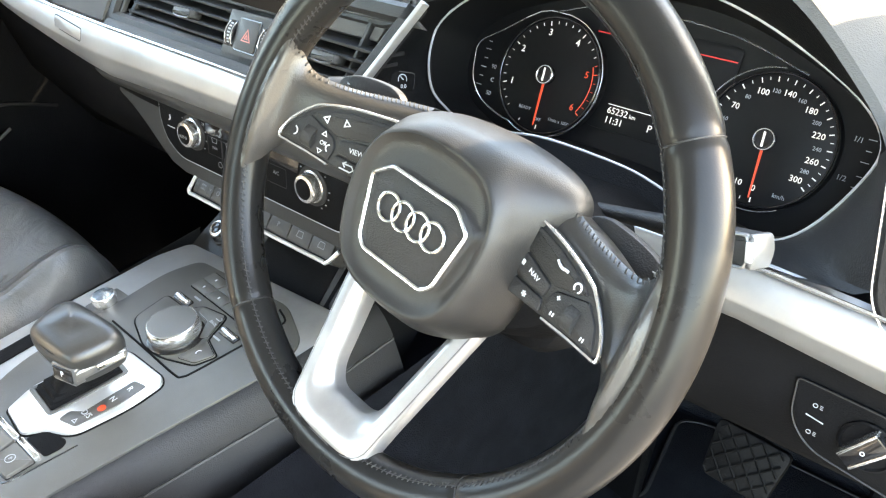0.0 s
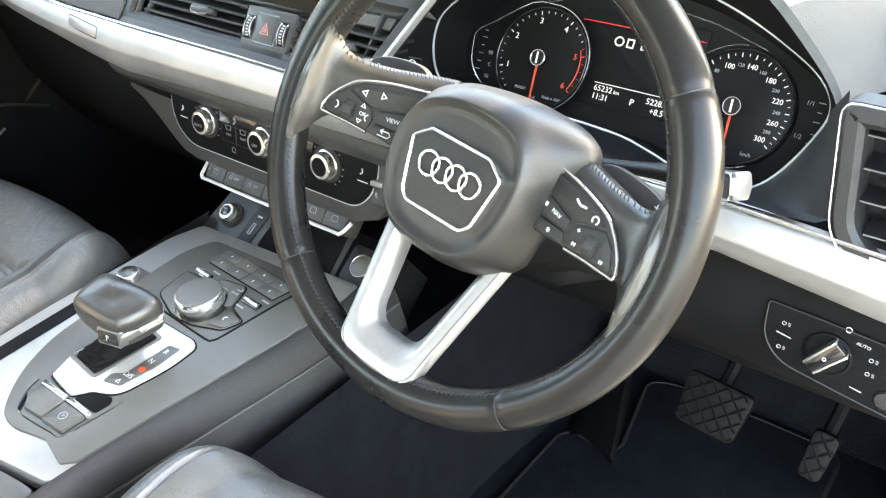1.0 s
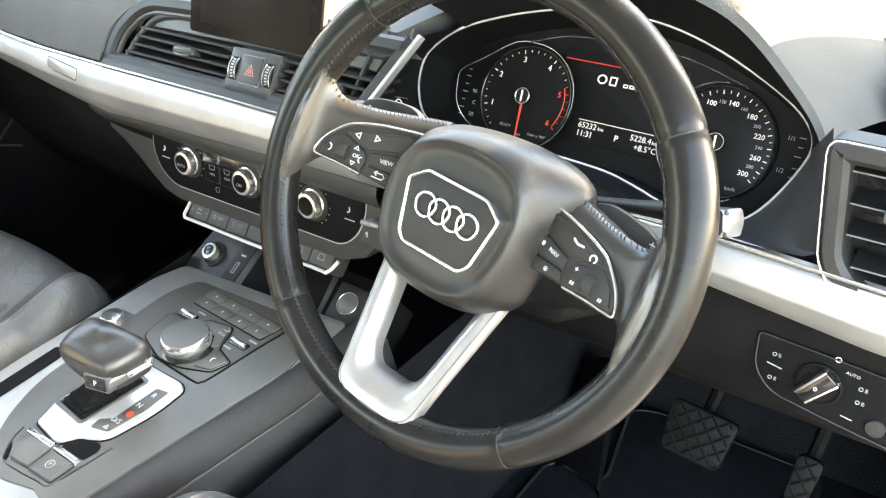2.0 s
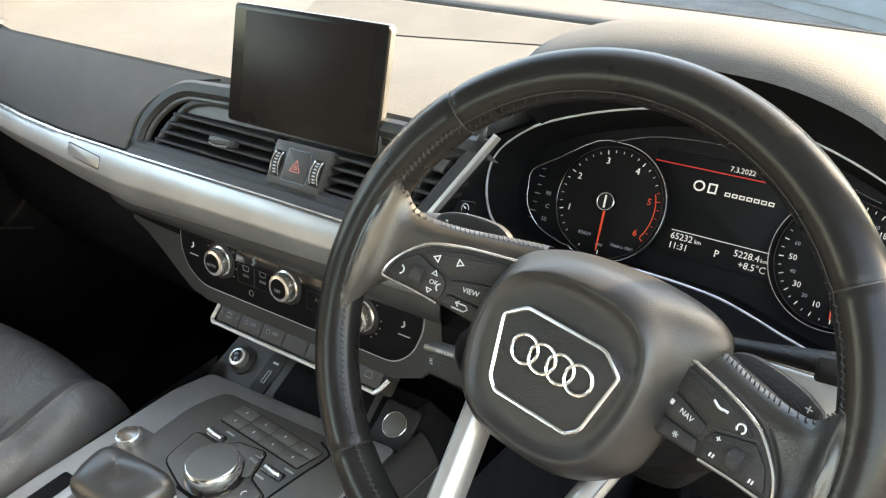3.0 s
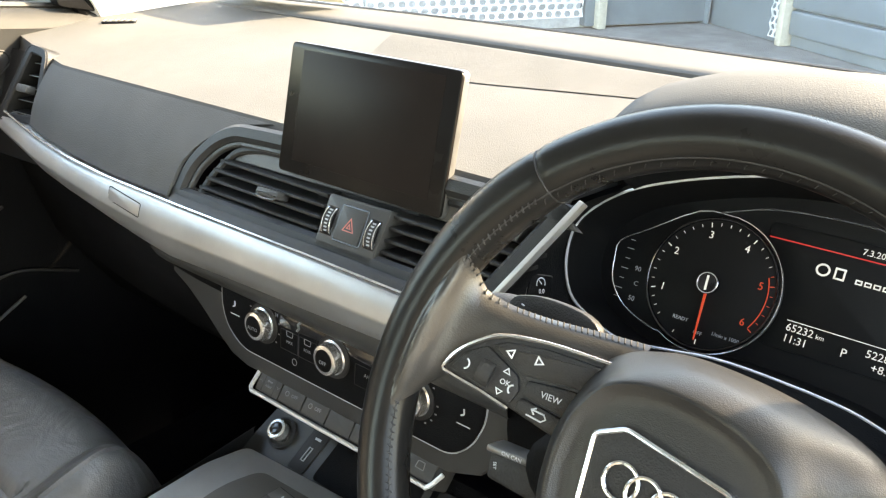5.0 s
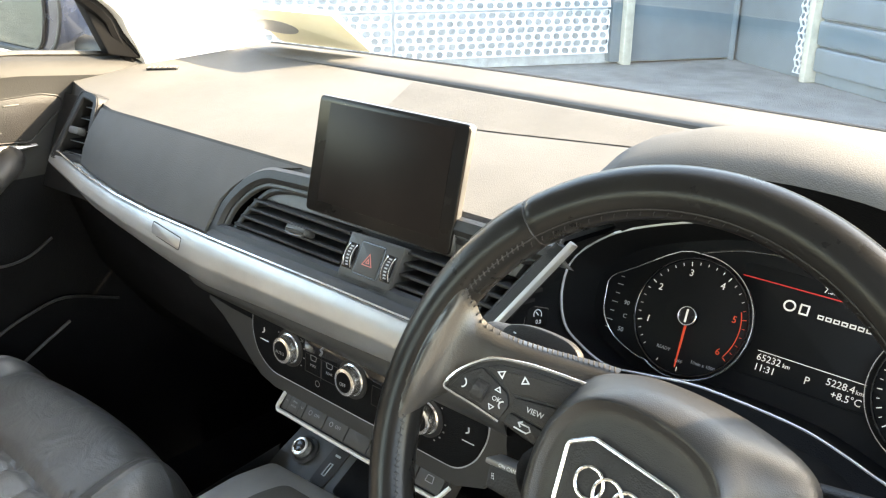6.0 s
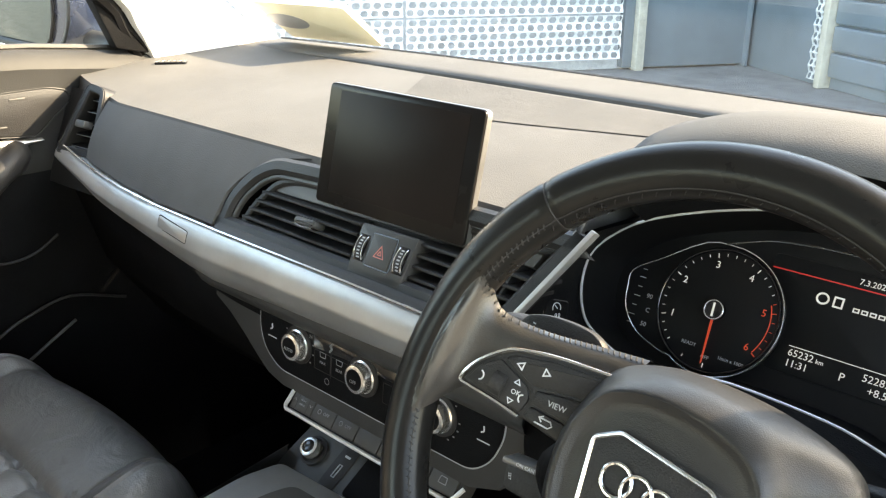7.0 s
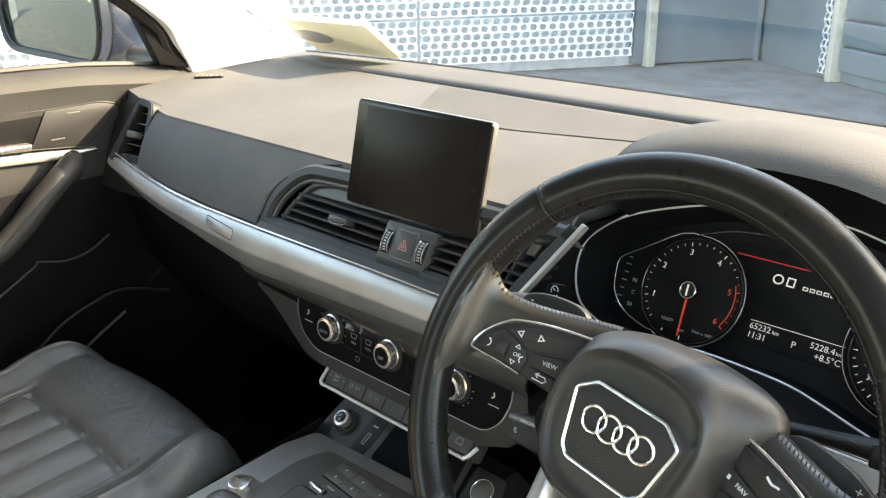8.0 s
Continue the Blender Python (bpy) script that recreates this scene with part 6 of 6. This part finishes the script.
# ---- seats ----
def seat(name, x0, label, front, top):
    """A cushion with side bolsters and a pleated middle."""
    t = thing(name, Matrix.Translation((x0, front, 0)), label, "car seat", "front seats")
    n, m_ = 120, 96
    grid = []
    for j in range(m_ + 1):
        v = j / m_
        row = []
        for i in range(n + 1):
            u = -1 + 2 * i / n
            w_ = 0.235 * (1 - 0.10 * max(0, (0.25 - v) / 0.25) ** 2)
            x = u * w_
            y = -0.54 * v - 0.035 * (u ** 2) * (1 - v) ** 2
            bol = max(0, (abs(u) - 0.66) / 0.34)
            z = top + 0.016 * math.sin(math.pi * min(1, bol * 0.9)) - 0.045 * bol ** 4 - 0.030 * v - 0.060 * max(0, 1 - v / 0.14) ** 2.6
            z += 0.012 * math.sin(math.pi * min(1, v / 0.28))
            if abs(u) < 0.575 and v > 0.29:
                s = ((u + 0.575) / 1.15 * 5) % 1
                z += 0.008 * max(0.0, math.sin(math.pi * s)) ** 0.5 - 0.008
            z -= 0.009 * math.exp(-((abs(u) - 0.59) / 0.016) ** 2) * (1 if v > 0.25 else 0.0)
            z -= 0.004 * math.exp(-((abs(u) - 0.80) / 0.008) ** 2)
            z -= 0.010 * math.exp(-((v - 0.285) / 0.012) ** 2) * (1 if abs(u) < 0.58 else 0)
            row.append((x, y, z))
        row = [(row[0][0] - 0.010, row[0][1], top - 0.22)] + [(row[0][0] - 0.014, row[0][1], top - 0.07)] + row + [(row[-1][0] + 0.014, row[-1][1], top - 0.07)] + [(row[-1][0] + 0.010, row[-1][1], top - 0.22)]
        grid.append(row)
    first = [(p[0], p[1] + 0.012, min(p[2], top - 0.05) - 0.03) for p in grid[0]]
    low = [(p[0], p[1] - 0.02, top - 0.20) for p in grid[0]]
    part("cushion", sheet([low, first] + grid), SEAT, t, "creased black leather cushion with stitched bolsters")
    for s in (-1, 1):
        part("piping", tube(spline([(s * 0.60 * 0.235, -0.54 * v, top - 0.004 - 0.030 * v - 0.065 * max(0, 1 - v / 0.16) ** 2.2) for v in span(0.05, 1, 12)], 2), 0.0022, 6), LEATHER, t)
    bk = []
    for j in range(13):
        v = j / 12
        row = []
        for i in range(21):
            u = -1 + 2 * i / 20
            bol = max(0, (abs(u) - 0.6) / 0.4)
            row.append((u * 0.24, -0.50 - 0.22 * v + 0.05 * math.sin(math.pi * min(1, bol * 0.9)) - 0.05 * bol ** 3, top - 0.06 + 0.60 * v))
        bk.append(row)
    part("backrest", sheet(bk, thick=0.10), SEAT, t)
    part("base", box(-0.20, 0.20, -0.50, -0.05, 0.405, top - 0.14, 0.01), BLACK, t)
    return t


seat("passenger_seat", -0.40, "black leather passenger seat with pleated middle", -0.186, 0.762)
seat("driver_seat", 0.395, "black leather driver's seat cushion with stitched edge", -0.352, 0.775)


# ---- doors, pillars, roof, glass ----
ld = thing("passenger_door", Matrix(), "closed passenger door with dark grey lining and silver strip", "car door")


def belt(y):
    return table(y, [(-1.15, 1.180), (-0.25, 1.163), (-0.14, 1.160), (0.066, 1.139), (0.16, 1.130)])


rows = []
for y in span(-1.15, 0.16, 36):
    z = belt(y)
    rows.append([(-0.716, y, 0.96), (-0.706, y, 0.985), (-0.706, y, 1.01), (-0.708, y, 1.04), (-0.705, y, 1.075), (-0.699, y, 1.105), (-0.694, y, z - 0.034), (-0.691, y, z - 0.026),
                 (-0.694, y, z - 0.018), (-0.702, y, z - 0.008), (-0.714, y, z - 0.002), (-0.735, y, z), (-0.75, y, z - 0.004)])
part("lining", sheet(rows), DOOR, ld, "dark grey door lining")
rows = []
for y in span(-1.15, 0.16, 24):
    rows.append([(-0.738, y, 0.30), (-0.728, y, 0.60), (-0.712, y, 0.80), (-0.702, y, 0.90), (-0.700, y, 0.955), (-0.704, y, 0.985)])
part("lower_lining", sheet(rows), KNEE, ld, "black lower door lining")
rows = []
for y in span(-0.9, -0.1205, 20):
    top, low = table(y, [(-0.9, 1.088), (-0.266, 1.0473), (-0.1205, 1.0322)]), table(y, [(-0.9, 1.050), (-0.268, 1.0305), (-0.174, 1.0225), (-0.1205, 1.0300)])
    rows.append([(-0.706, y, top + 0.001), (-0.700, y, top - 0.0015), (-0.698, y, (top + low) / 2), (-0.700, y, low + 0.0015), (-0.706, y, low - 0.001)])
part("silver_strip", sheet(rows), SILVER, ld, "silver door strip")
fr = axes((-0.703, 0, 0), (0, 1, 0), (0, 0, 1))
bowl = round_poly([(-0.50, 1.064), (-0.2214, 1.0475), (-0.130, 1.0375), (-0.072, 1.084), (-0.078, 1.0975), (-0.107, 1.1045), (-0.19, 1.1035), (-0.50, 1.112)], [0.01, 0.002, 0.006, 0.012, 0.01, 0.01, 0.01, 0.01], 4)
# The handle recess is only a flat sheet, its shade painted near black.
part("handle_bowl_shade", slab(bowl, -0.006, 0.0022, 0.001, m=fr), KNEE, ld, "flat dark sheet for the shaded recess of the door handle")
part("bowl_edge", tube([(-0.7002, y, z) for y, z in bowl], 0.0013, 6, True), BLACK, ld)
plate = round_poly([(-0.2214, 1.0490), (-0.131, 1.0390), (-0.0755, 1.084), (-0.080, 1.0960), (-0.107, 1.1026), (-0.192, 1.1018)], [0.003, 0.006, 0.012, 0.01, 0.01, 0.003], 4)
part("trim_plate", slab(plate, 0.001, 0.0052, 0.0012, m=fr), BLACK, ld, "dark grey plate in front of the handle")
for y, z in ((-0.150, 1.0935), (-0.180, 1.0570)):
    part("plate_mark", box(y - 0.011, y + 0.011, z - 0.0012, z + 0.0012, 0.0045, 0.0064, 0.0006), PAD_LOW, ld, m=fr)
part("door_handle", slab(round_poly([(-0.330, 1.0660), (-0.2225, 1.0590), (-0.2260, 1.0490), (-0.330, 1.0550)], 0.003), 0.001, 0.018, 0.003, m=fr), CHROME, ld, "chrome door handle")
grip = [(-0.704, -0.160, 1.018), (-0.680, -0.176, 1.014), (-0.668, -0.200, 1.003), (-0.666, -0.235, 0.975), (-0.667, -0.275, 0.938), (-0.670, -0.33, 0.905), (-0.676, -0.45, 0.880), (-0.70, -0.60, 0.875)]
part("pull_handle", tube(spline(grip, 6), 0.020, 14, flat=0.9), BLACK, ld, "padded pull handle")
part("armrest_crease", tube(spline([(-0.699, -0.330, 0.822), (-0.699, -0.2504, 0.866), (-0.699, -0.2436, 0.8727), (-0.699, -0.1995, 0.8628), (-0.699, -0.160, 0.868), (-0.699, -0.1227, 0.888)], 5), 0.0022, 6), BLACK, ld, "lower edge of the armrest")
part("pocket_line", tube([(-0.703, -0.212, 0.691), (-0.703, -0.160, 0.720), (-0.703, -0.114, 0.744)], 0.0025, 6), PAD_LOW, ld, "pale line on the door pocket")
part("pocket_edge", tube(spline([(-0.703, -0.262, 0.730), (-0.703, -0.222, 0.757), (-0.703, -0.178, 0.774), (-0.703, -0.116, 0.785), (-0.703, -0.029, 0.756)], 5), 0.0025, 6), BLACK, ld, "curved edge of the door pocket")
part("window_seal", tube([(-0.724, y, belt(y) + 0.002) for y in span(-1.15, 0.06, 14)], 0.005, 6), RUBBER, ld)
corner = round_poly([(0.004, 1.148), (-0.040, 1.255), (-0.018, 1.246), (0.0075, 1.221), (0.032, 1.193), (0.0463, 1.173), (0.057, 1.136)], 0.004, 3)
# Corner piece takes its shadow from the near-black colour.
part("window_corner", slab(corner, -0.012, 0.008, 0.003, m=fr), KNEE, ld, "window corner piece, coloured near black for its shadow")
bm = sheet([[(-0.728, y, 1.14), (-0.66, y, 1.52)] for y in span(-1.15, 0.02, 4)])
pane = part("side_window", bm, GLASS, ld, "clear side window")
pane.visible_shadow = False


def pillar(side):
    t = thing("windscreen_pillar", Matrix(), "pale cloth-covered windscreen pillar", "pillar", "windscreen pillars")
    a, b = [], []
    for z, yr, yf, x in ((1.09, 0.080, 0.37, 0.700), (1.14, 0.057, 0.292, 0.692), (1.18, 0.034, 0.228, 0.684), (1.217, 0.010, 0.168, 0.676), (1.30, -0.105, 0.035, 0.657), (1.38, -0.24, -0.09, 0.640), (1.50, -0.44, -0.275, 0.612), (1.62, -0.62, -0.46, 0.585)):
        n = -side
        # Driver's pillar gets an added 6 cm rearward to shade the end vent.
        yr -= 0.06 if side > 0 else 0.0
        a.append([(x * side - 0.03 * n, yr - 0.006, z - 0.004), (x * side, yr, z), (x * side + 0.012 * n, yr + (yf - yr) * 0.25, z), (x * side + 0.016 * n, yr + (yf - yr) * 0.55, z), (x * side + 0.006 * n, yr + (yf - yr) * 0.88, z), (x * side - 0.02 * n, yf, z)])
        b.append((x * side - 0.018 * n, yr - 0.016, z))
    a = [list(r) for r in zip(*[spline(c, 3) for c in zip(*a)])]
    part("trim", sheet(a), HEADLINER, t, "pale grey pillar trim")
    # Seal coloured near black to look shadowed where the sun reaches it.
    part("frame_seal", tube(spline(b, 3), 0.011, 8), KNEE, t, "door seal along the pillar, coloured near black for its shadow")
    part("outer_skin", sheet([[Vector(p) + Vector((side * 0.035, 0, 0.01)) for p in row] for row in a]), PAINT, t)


pillar(-1)
pillar(1)
ws = []
for j in range(9):
    f = j / 8
    row = []
    for i in range(17):
        u = -1 + 2 * i / 16
        x = u * (0.715 - 0.13 * f)
        y = 0.352 - 0.055 * u * u - 0.775 * f + 0.03 * math.sin(math.pi * f)
        row.append((x, y, 1.134 + 0.494 * f))
    ws.append(row)
wsob = solo("windscreen", sheet(ws), GLASS, "clear raked windscreen", "windscreen", kind="structure")
wsob.visible_shadow = False
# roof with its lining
# Unseen front edge is set to place shade; it steps forward on driver's side.
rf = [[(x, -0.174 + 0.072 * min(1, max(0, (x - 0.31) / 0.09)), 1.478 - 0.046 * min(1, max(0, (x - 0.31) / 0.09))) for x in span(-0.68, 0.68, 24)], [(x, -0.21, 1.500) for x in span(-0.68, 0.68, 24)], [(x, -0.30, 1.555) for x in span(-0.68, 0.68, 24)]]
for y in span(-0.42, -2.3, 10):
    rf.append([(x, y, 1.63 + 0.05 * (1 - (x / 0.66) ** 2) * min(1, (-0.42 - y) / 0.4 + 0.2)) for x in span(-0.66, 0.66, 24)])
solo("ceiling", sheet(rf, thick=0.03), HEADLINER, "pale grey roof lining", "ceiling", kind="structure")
bm = sheet([[(x, -2.3, 0.40), (x, -2.30, 0.8), (x, -2.28, 1.06)] for x in span(-0.73, 0.73, 6)])
solo("wall_rear", bm, PAD_LOW, "dark rear end of the cabin", "rear wall", kind="structure")
rear = solo("rear_window", sheet([[(x, -2.28, 1.06), (x, -2.2, 1.30), (x, -2.05, 1.62)] for x in span(-0.62, 0.62, 6)]), GLASS, "clear raked rear window", "window", kind="structure")
rear.visible_shadow = False
for s in (-1, 1):
    bm = sheet([[(s * 0.735, y, 0.36), (s * 0.735, y, 1.13)] for y in span(-2.3, -1.16, 4)])
    solo("wall_side", bm, PAD_LOW, "dark rear side lining", "side wall", kind="structure")
    bm = tube([(s * 0.72, -1.17, 1.10), (s * 0.66, -1.22, 1.40), (s * 0.60, -1.27, 1.64)], 0.05, 10)
    solo("door_pillar", bm, HEADLINER, "pale trimmed middle pillar", "pillar", "middle pillars")

# body sides ahead of the doors, kick panels, roof rails, opened driver's door
for s in (-1, 1):
    bm = box(min(s * 0.72, s * 0.80), max(s * 0.72, s * 0.80), 0.20, 1.40, 0.28, 0.90, 0.02)
    solo("front_wing", bm, PAINT, "dark blue painted front wing", "wing", "front wings")
    bm = sheet([[(s * 0.715, y, 0.38), (s * 0.705, y, 0.70), (s * 0.70, y, 1.10)] for y in span(0.10, 0.52, 3)])
    solo("kick_panel", bm, KNEE, "dark side lining of the footwell", "lining", kind="structure")
    rail = [(s * 0.632, -0.26, 1.415), (s * 0.628, -0.42, 1.440), (s * 0.624, -0.70, 1.450), (s * 0.62, -1.3, 1.46), (s * 0.61, -2.2, 1.46)]
    bm = sheet([[(x, y, z - 0.012), (x + s * 0.02, y, z), (x - s * 0.005, y, z + 0.06), (s * 0.585, y, 1.635 + 0.0 * z)] for x, y, z in rail[1:]])
    solo("roof_rail", bm, HEADLINER, "pale inner roof rail over the door", "roof rail", kind="structure")
od = thing("driver_door", pose(0.775, 0.19, 0, 0, 0, 62), "opened driver's door with dark lining", "car door")
part("door_skin", box(-0.05, 0.05, -1.08, 0.0, 0.36, 1.10, 0.02), PAINT, od)
part("door_lining", box(-0.085, -0.048, -1.05, -0.04, 0.42, 1.09, 0.02), PAD_LOW, od)

# bonnet
bn = []
for y in span(0.47, 1.45, 10):
    f = (y - 0.47) / 0.98
    bn.append([(x, y - 0.10 * (x / 0.8) ** 2, 1.055 - 0.10 * f - 0.05 * f * f - 0.05 * (abs(x) / 0.8) ** 3 + 0.012 * math.exp(-((abs(x) - 0.45) / 0.05) ** 2)) for x in span(-0.82, 0.82, 24)])
solo("bonnet", sheet(bn, thick=0.02), PAINT, "dark blue painted bonnet", "bonnet")
bm = sheet([[(x, 0.37 - 0.055 * (x / 0.7) ** 2, 1.125), (x, 0.44, 1.085), (x, 0.47 - 0.1 * (x / 0.8) ** 2, 1.045)] for x in span(-0.75, 0.75, 12)])
solo("scuttle_panel", bm, RUBBER, "black plastic panel below the windscreen", "scuttle", kind="structure")
# outside mirror on the passenger side
mi = thing("door_mirror", pose(-1.070, 0.075, 1.205, 0, 0, 10), "dark blue door mirror with a glass facing back", "door mirror")
loops = []
mo = round_poly([(-0.235, -0.084), (0.090, -0.100), (0.132, -0.03), (0.126, 0.105), (-0.215, 0.115), (-0.250, 0.0)], 0.04, 5)
mg = round_poly([(-0.222, -0.074), (0.050, -0.091), (0.076, -0.03), (0.078, 0.098), (-0.205, 0.106), (-0.238, 0.0)], [0.04, 0.03, 0.03, 0.03, 0.04, 0.04], 5)
for s, y in ((1.0, -0.045), (1.03, -0.03), (1.0, 0.01), (0.88, 0.05), (0.6, 0.085), (0.2, 0.10)):
    loops.append([(x * s, y, z * s) for x, z in mo])
bm = bmesh.new()
rings(bm, loops, caps=(False, True))
part("housing", bm, PAINT, mi)
fr = axes((0, -0.040, 0), (1, 0, 0), (0, 0, 1))
part("rim", frame_ring(mo, 0.010, -0.006, 0.008, 0.003, m=fr), RUBBER, mi)
part("bezel", slab(inset(mo, 0.006), -0.012, -0.002, 0.0005, m=fr), PAINT, mi, "dark surround of the glass")
part("mirror_glass", slab(mg, -0.01, 0.002, 0.0005, m=fr), MIRROR, mi, "mirror glass")
part("glass_edge", tube([(x, -0.0425, z) for x, z in mg], 0.0028, 6, True), RUBBER, mi)
part("foot", tube([(0.12, 0.0, -0.080), (0.22, -0.015, -0.080), (0.33, -0.03, -0.065)], [0.022, 0.02, 0.024], 10), RUBBER, mi)
# yellow card behind the glass
def ws_point(u, f):
    x = u * (0.715 - 0.13 * f)
    return Vector((x, 0.352 - 0.055 * u * u - 0.775 * f + 0.03 * math.sin(math.pi * f), 1.134 + 0.494 * f))


stk = thing("windscreen_card", Matrix(), "yellow card with a dark oval behind the windscreen", "card")
o = ws_point(-0.80, 0.10)
fr = axes(o - Vector((0, 0, 0.006)), ws_point(-0.6, 0.10) - ws_point(-0.9, 0.10), ws_point(-0.8, 0.3) - ws_point(-0.8, 0.05))
part("paper", slab(round_poly([(-0.07, -0.055), (0.125, -0.055), (0.125, 0.055), (-0.07, 0.055)], 0.004), -0.0006, 0.0, 0.0001), YELLOW, stk, m=fr)
part("oval", slab([(-0.035 + 0.045 * math.cos(2 * math.pi * k / 28), 0.0 + 0.022 * math.sin(2 * math.pi * k / 28)) for k in range(28)], 0.0, 0.0005, 0.0001), GREY_INK, stk, "dark oval print", m=fr)

# ---- outside ----
bm = sheet([[(x, y, 0.0) for y in (-300, -30, -5, 0, 5, 12, 40, 300)] for x in (-300, -30, -8, 0, 8, 30, 300)])
solo("ground", bm, ASPHALT, "grey asphalt yard", "ground", kind="structure")

KX, KY = -3.16, 7.75
D1, D2 = Vector((-0.535, -0.845, 0)).normalized(), Vector((0.83, -0.56, 0)).normalized()
LEFT = axes((KX, KY, 0), -D1, (0, 0, 1))      # x runs back towards the corner, z faces the yard
RIGHT = axes((KX, KY, 0), D2, (0, 0, 1))
hall = thing("building", Matrix(), "low building clad in perforated metal and blue-grey panels", "building")
part("left_wall", box(-14.0, 0.0, 0.0, 3.3, -0.5, -0.16, 0.01), WALL_DARK, hall, "dark wall behind the perforated cladding", m=LEFT)
part("right_wall", box(-0.6, 6.0, 0.0, 3.3, -0.4, -0.05, 0.01), BLUE_PANEL, hall, "blue-grey panelled wall", m=RIGHT)
for x0, x1 in ((-1.10, 0.08), (-1.30, -1.16)):
    part("door_panel", box(x0, x1, 0.02, 3.4, -0.16, -0.06, 0.012), BLUE_PANEL, hall, "blue-grey metal door", m=LEFT)
part("post", box(-1.20, -1.11, 0.0, 3.3, -0.10, 0.02, 0.01), POST, hall, "pale steel post", m=LEFT)
part("post", box(1.155, 1.235, 0.0, 3.3, -0.05, 0.06, 0.01), POST, hall, "pale steel post", m=RIGHT)
part("corner_post", box(-0.010, 0.014, 0.0, 3.3, -0.40, 0.004, 0.003), BLUE_PANEL, hall, "narrow corner post", m=LEFT)
for k in range(14):
    part("shutter_slat", box(1.24, 6.0, 0.10 + 0.22 * k, 0.305 + 0.22 * k, -0.05, 0.0, 0.02), BLUE_PANEL, hall, m=RIGHT)


def perforated(w, h, nx, ny):
    """A sheet folded row by row, with staggered six-sided holes."""
    bm = bmesh.new()
    cw, ch = w / nx, h / ny

    def fold(y):
        k = (y / ch) % 2
        return -0.020 * (k if k < 1 else 2 - k)
    for j in range(ny):
        for i in range(nx):
            cx, cy = (i + 0.5) * cw, (j + 0.5) * ch
            hw, hh = cw * (0.425 if (i + j) % 2 else 0.40), ch * 0.405
            off = cw * 0.12 * (1 if j % 2 else -1)
            o_ = [(cx - cw / 2, cy - ch / 2), (cx, cy - ch / 2), (cx + cw / 2, cy - ch / 2), (cx + cw / 2, cy), (cx + cw / 2, cy + ch / 2), (cx, cy + ch / 2), (cx - cw / 2, cy + ch / 2), (cx - cw / 2, cy)]
            i_ = [(cx + off - hw * 0.6, cy - hh), (cx + off, cy - hh), (cx + off + hw * 0.6, cy - hh), (cx + off + hw, cy), (cx + off + hw * 0.6, cy + hh), (cx + off, cy + hh), (cx + off - hw * 0.6, cy + hh), (cx + off - hw, cy)]
            vo, vi = [bm.verts.new((*p, fold(p[1]))) for p in o_], [bm.verts.new((*p, fold(p[1]))) for p in i_]
            vb = [bm.verts.new((*p, fold(p[1]) - 0.012)) for p in i_]
            for a in range(8):
                b = (a + 1) % 8
                bm.faces.new((vo[a], vo[b], vi[b], vi[a]))
                bm.faces.new((vi[a], vi[b], vb[b], vb[a]))
    return bm


first = part("perforated_panel", perforated(2.05, 0.40, 22, 6), PERF, hall, "perforated aluminium panel", smooth=False)
first.matrix_local = LEFT @ pose(-3.40, 0.12, 0, 0, 0, 0)
for r in range(7):
    for c in range(6):
        if r == 0 and c == 0:
            continue
        ob = new("perforated_panel", first.data)
        ob.parent = hall
        ob["label"] = "perforated aluminium panel"
        ob.matrix_local = LEFT @ pose(-3.40 - 2.08 * c, 0.12 + 0.42 * r, 0.03 * ((r + c) % 2) * 0, 0, 0, 0)
narrow = part("perforated_strip", perforated(0.14, 3.2, 2, 56), PERF, hall, "narrow perforated strip", smooth=False)
narrow.matrix_local = RIGHT @ pose(0.98, 0.05, 0.01)
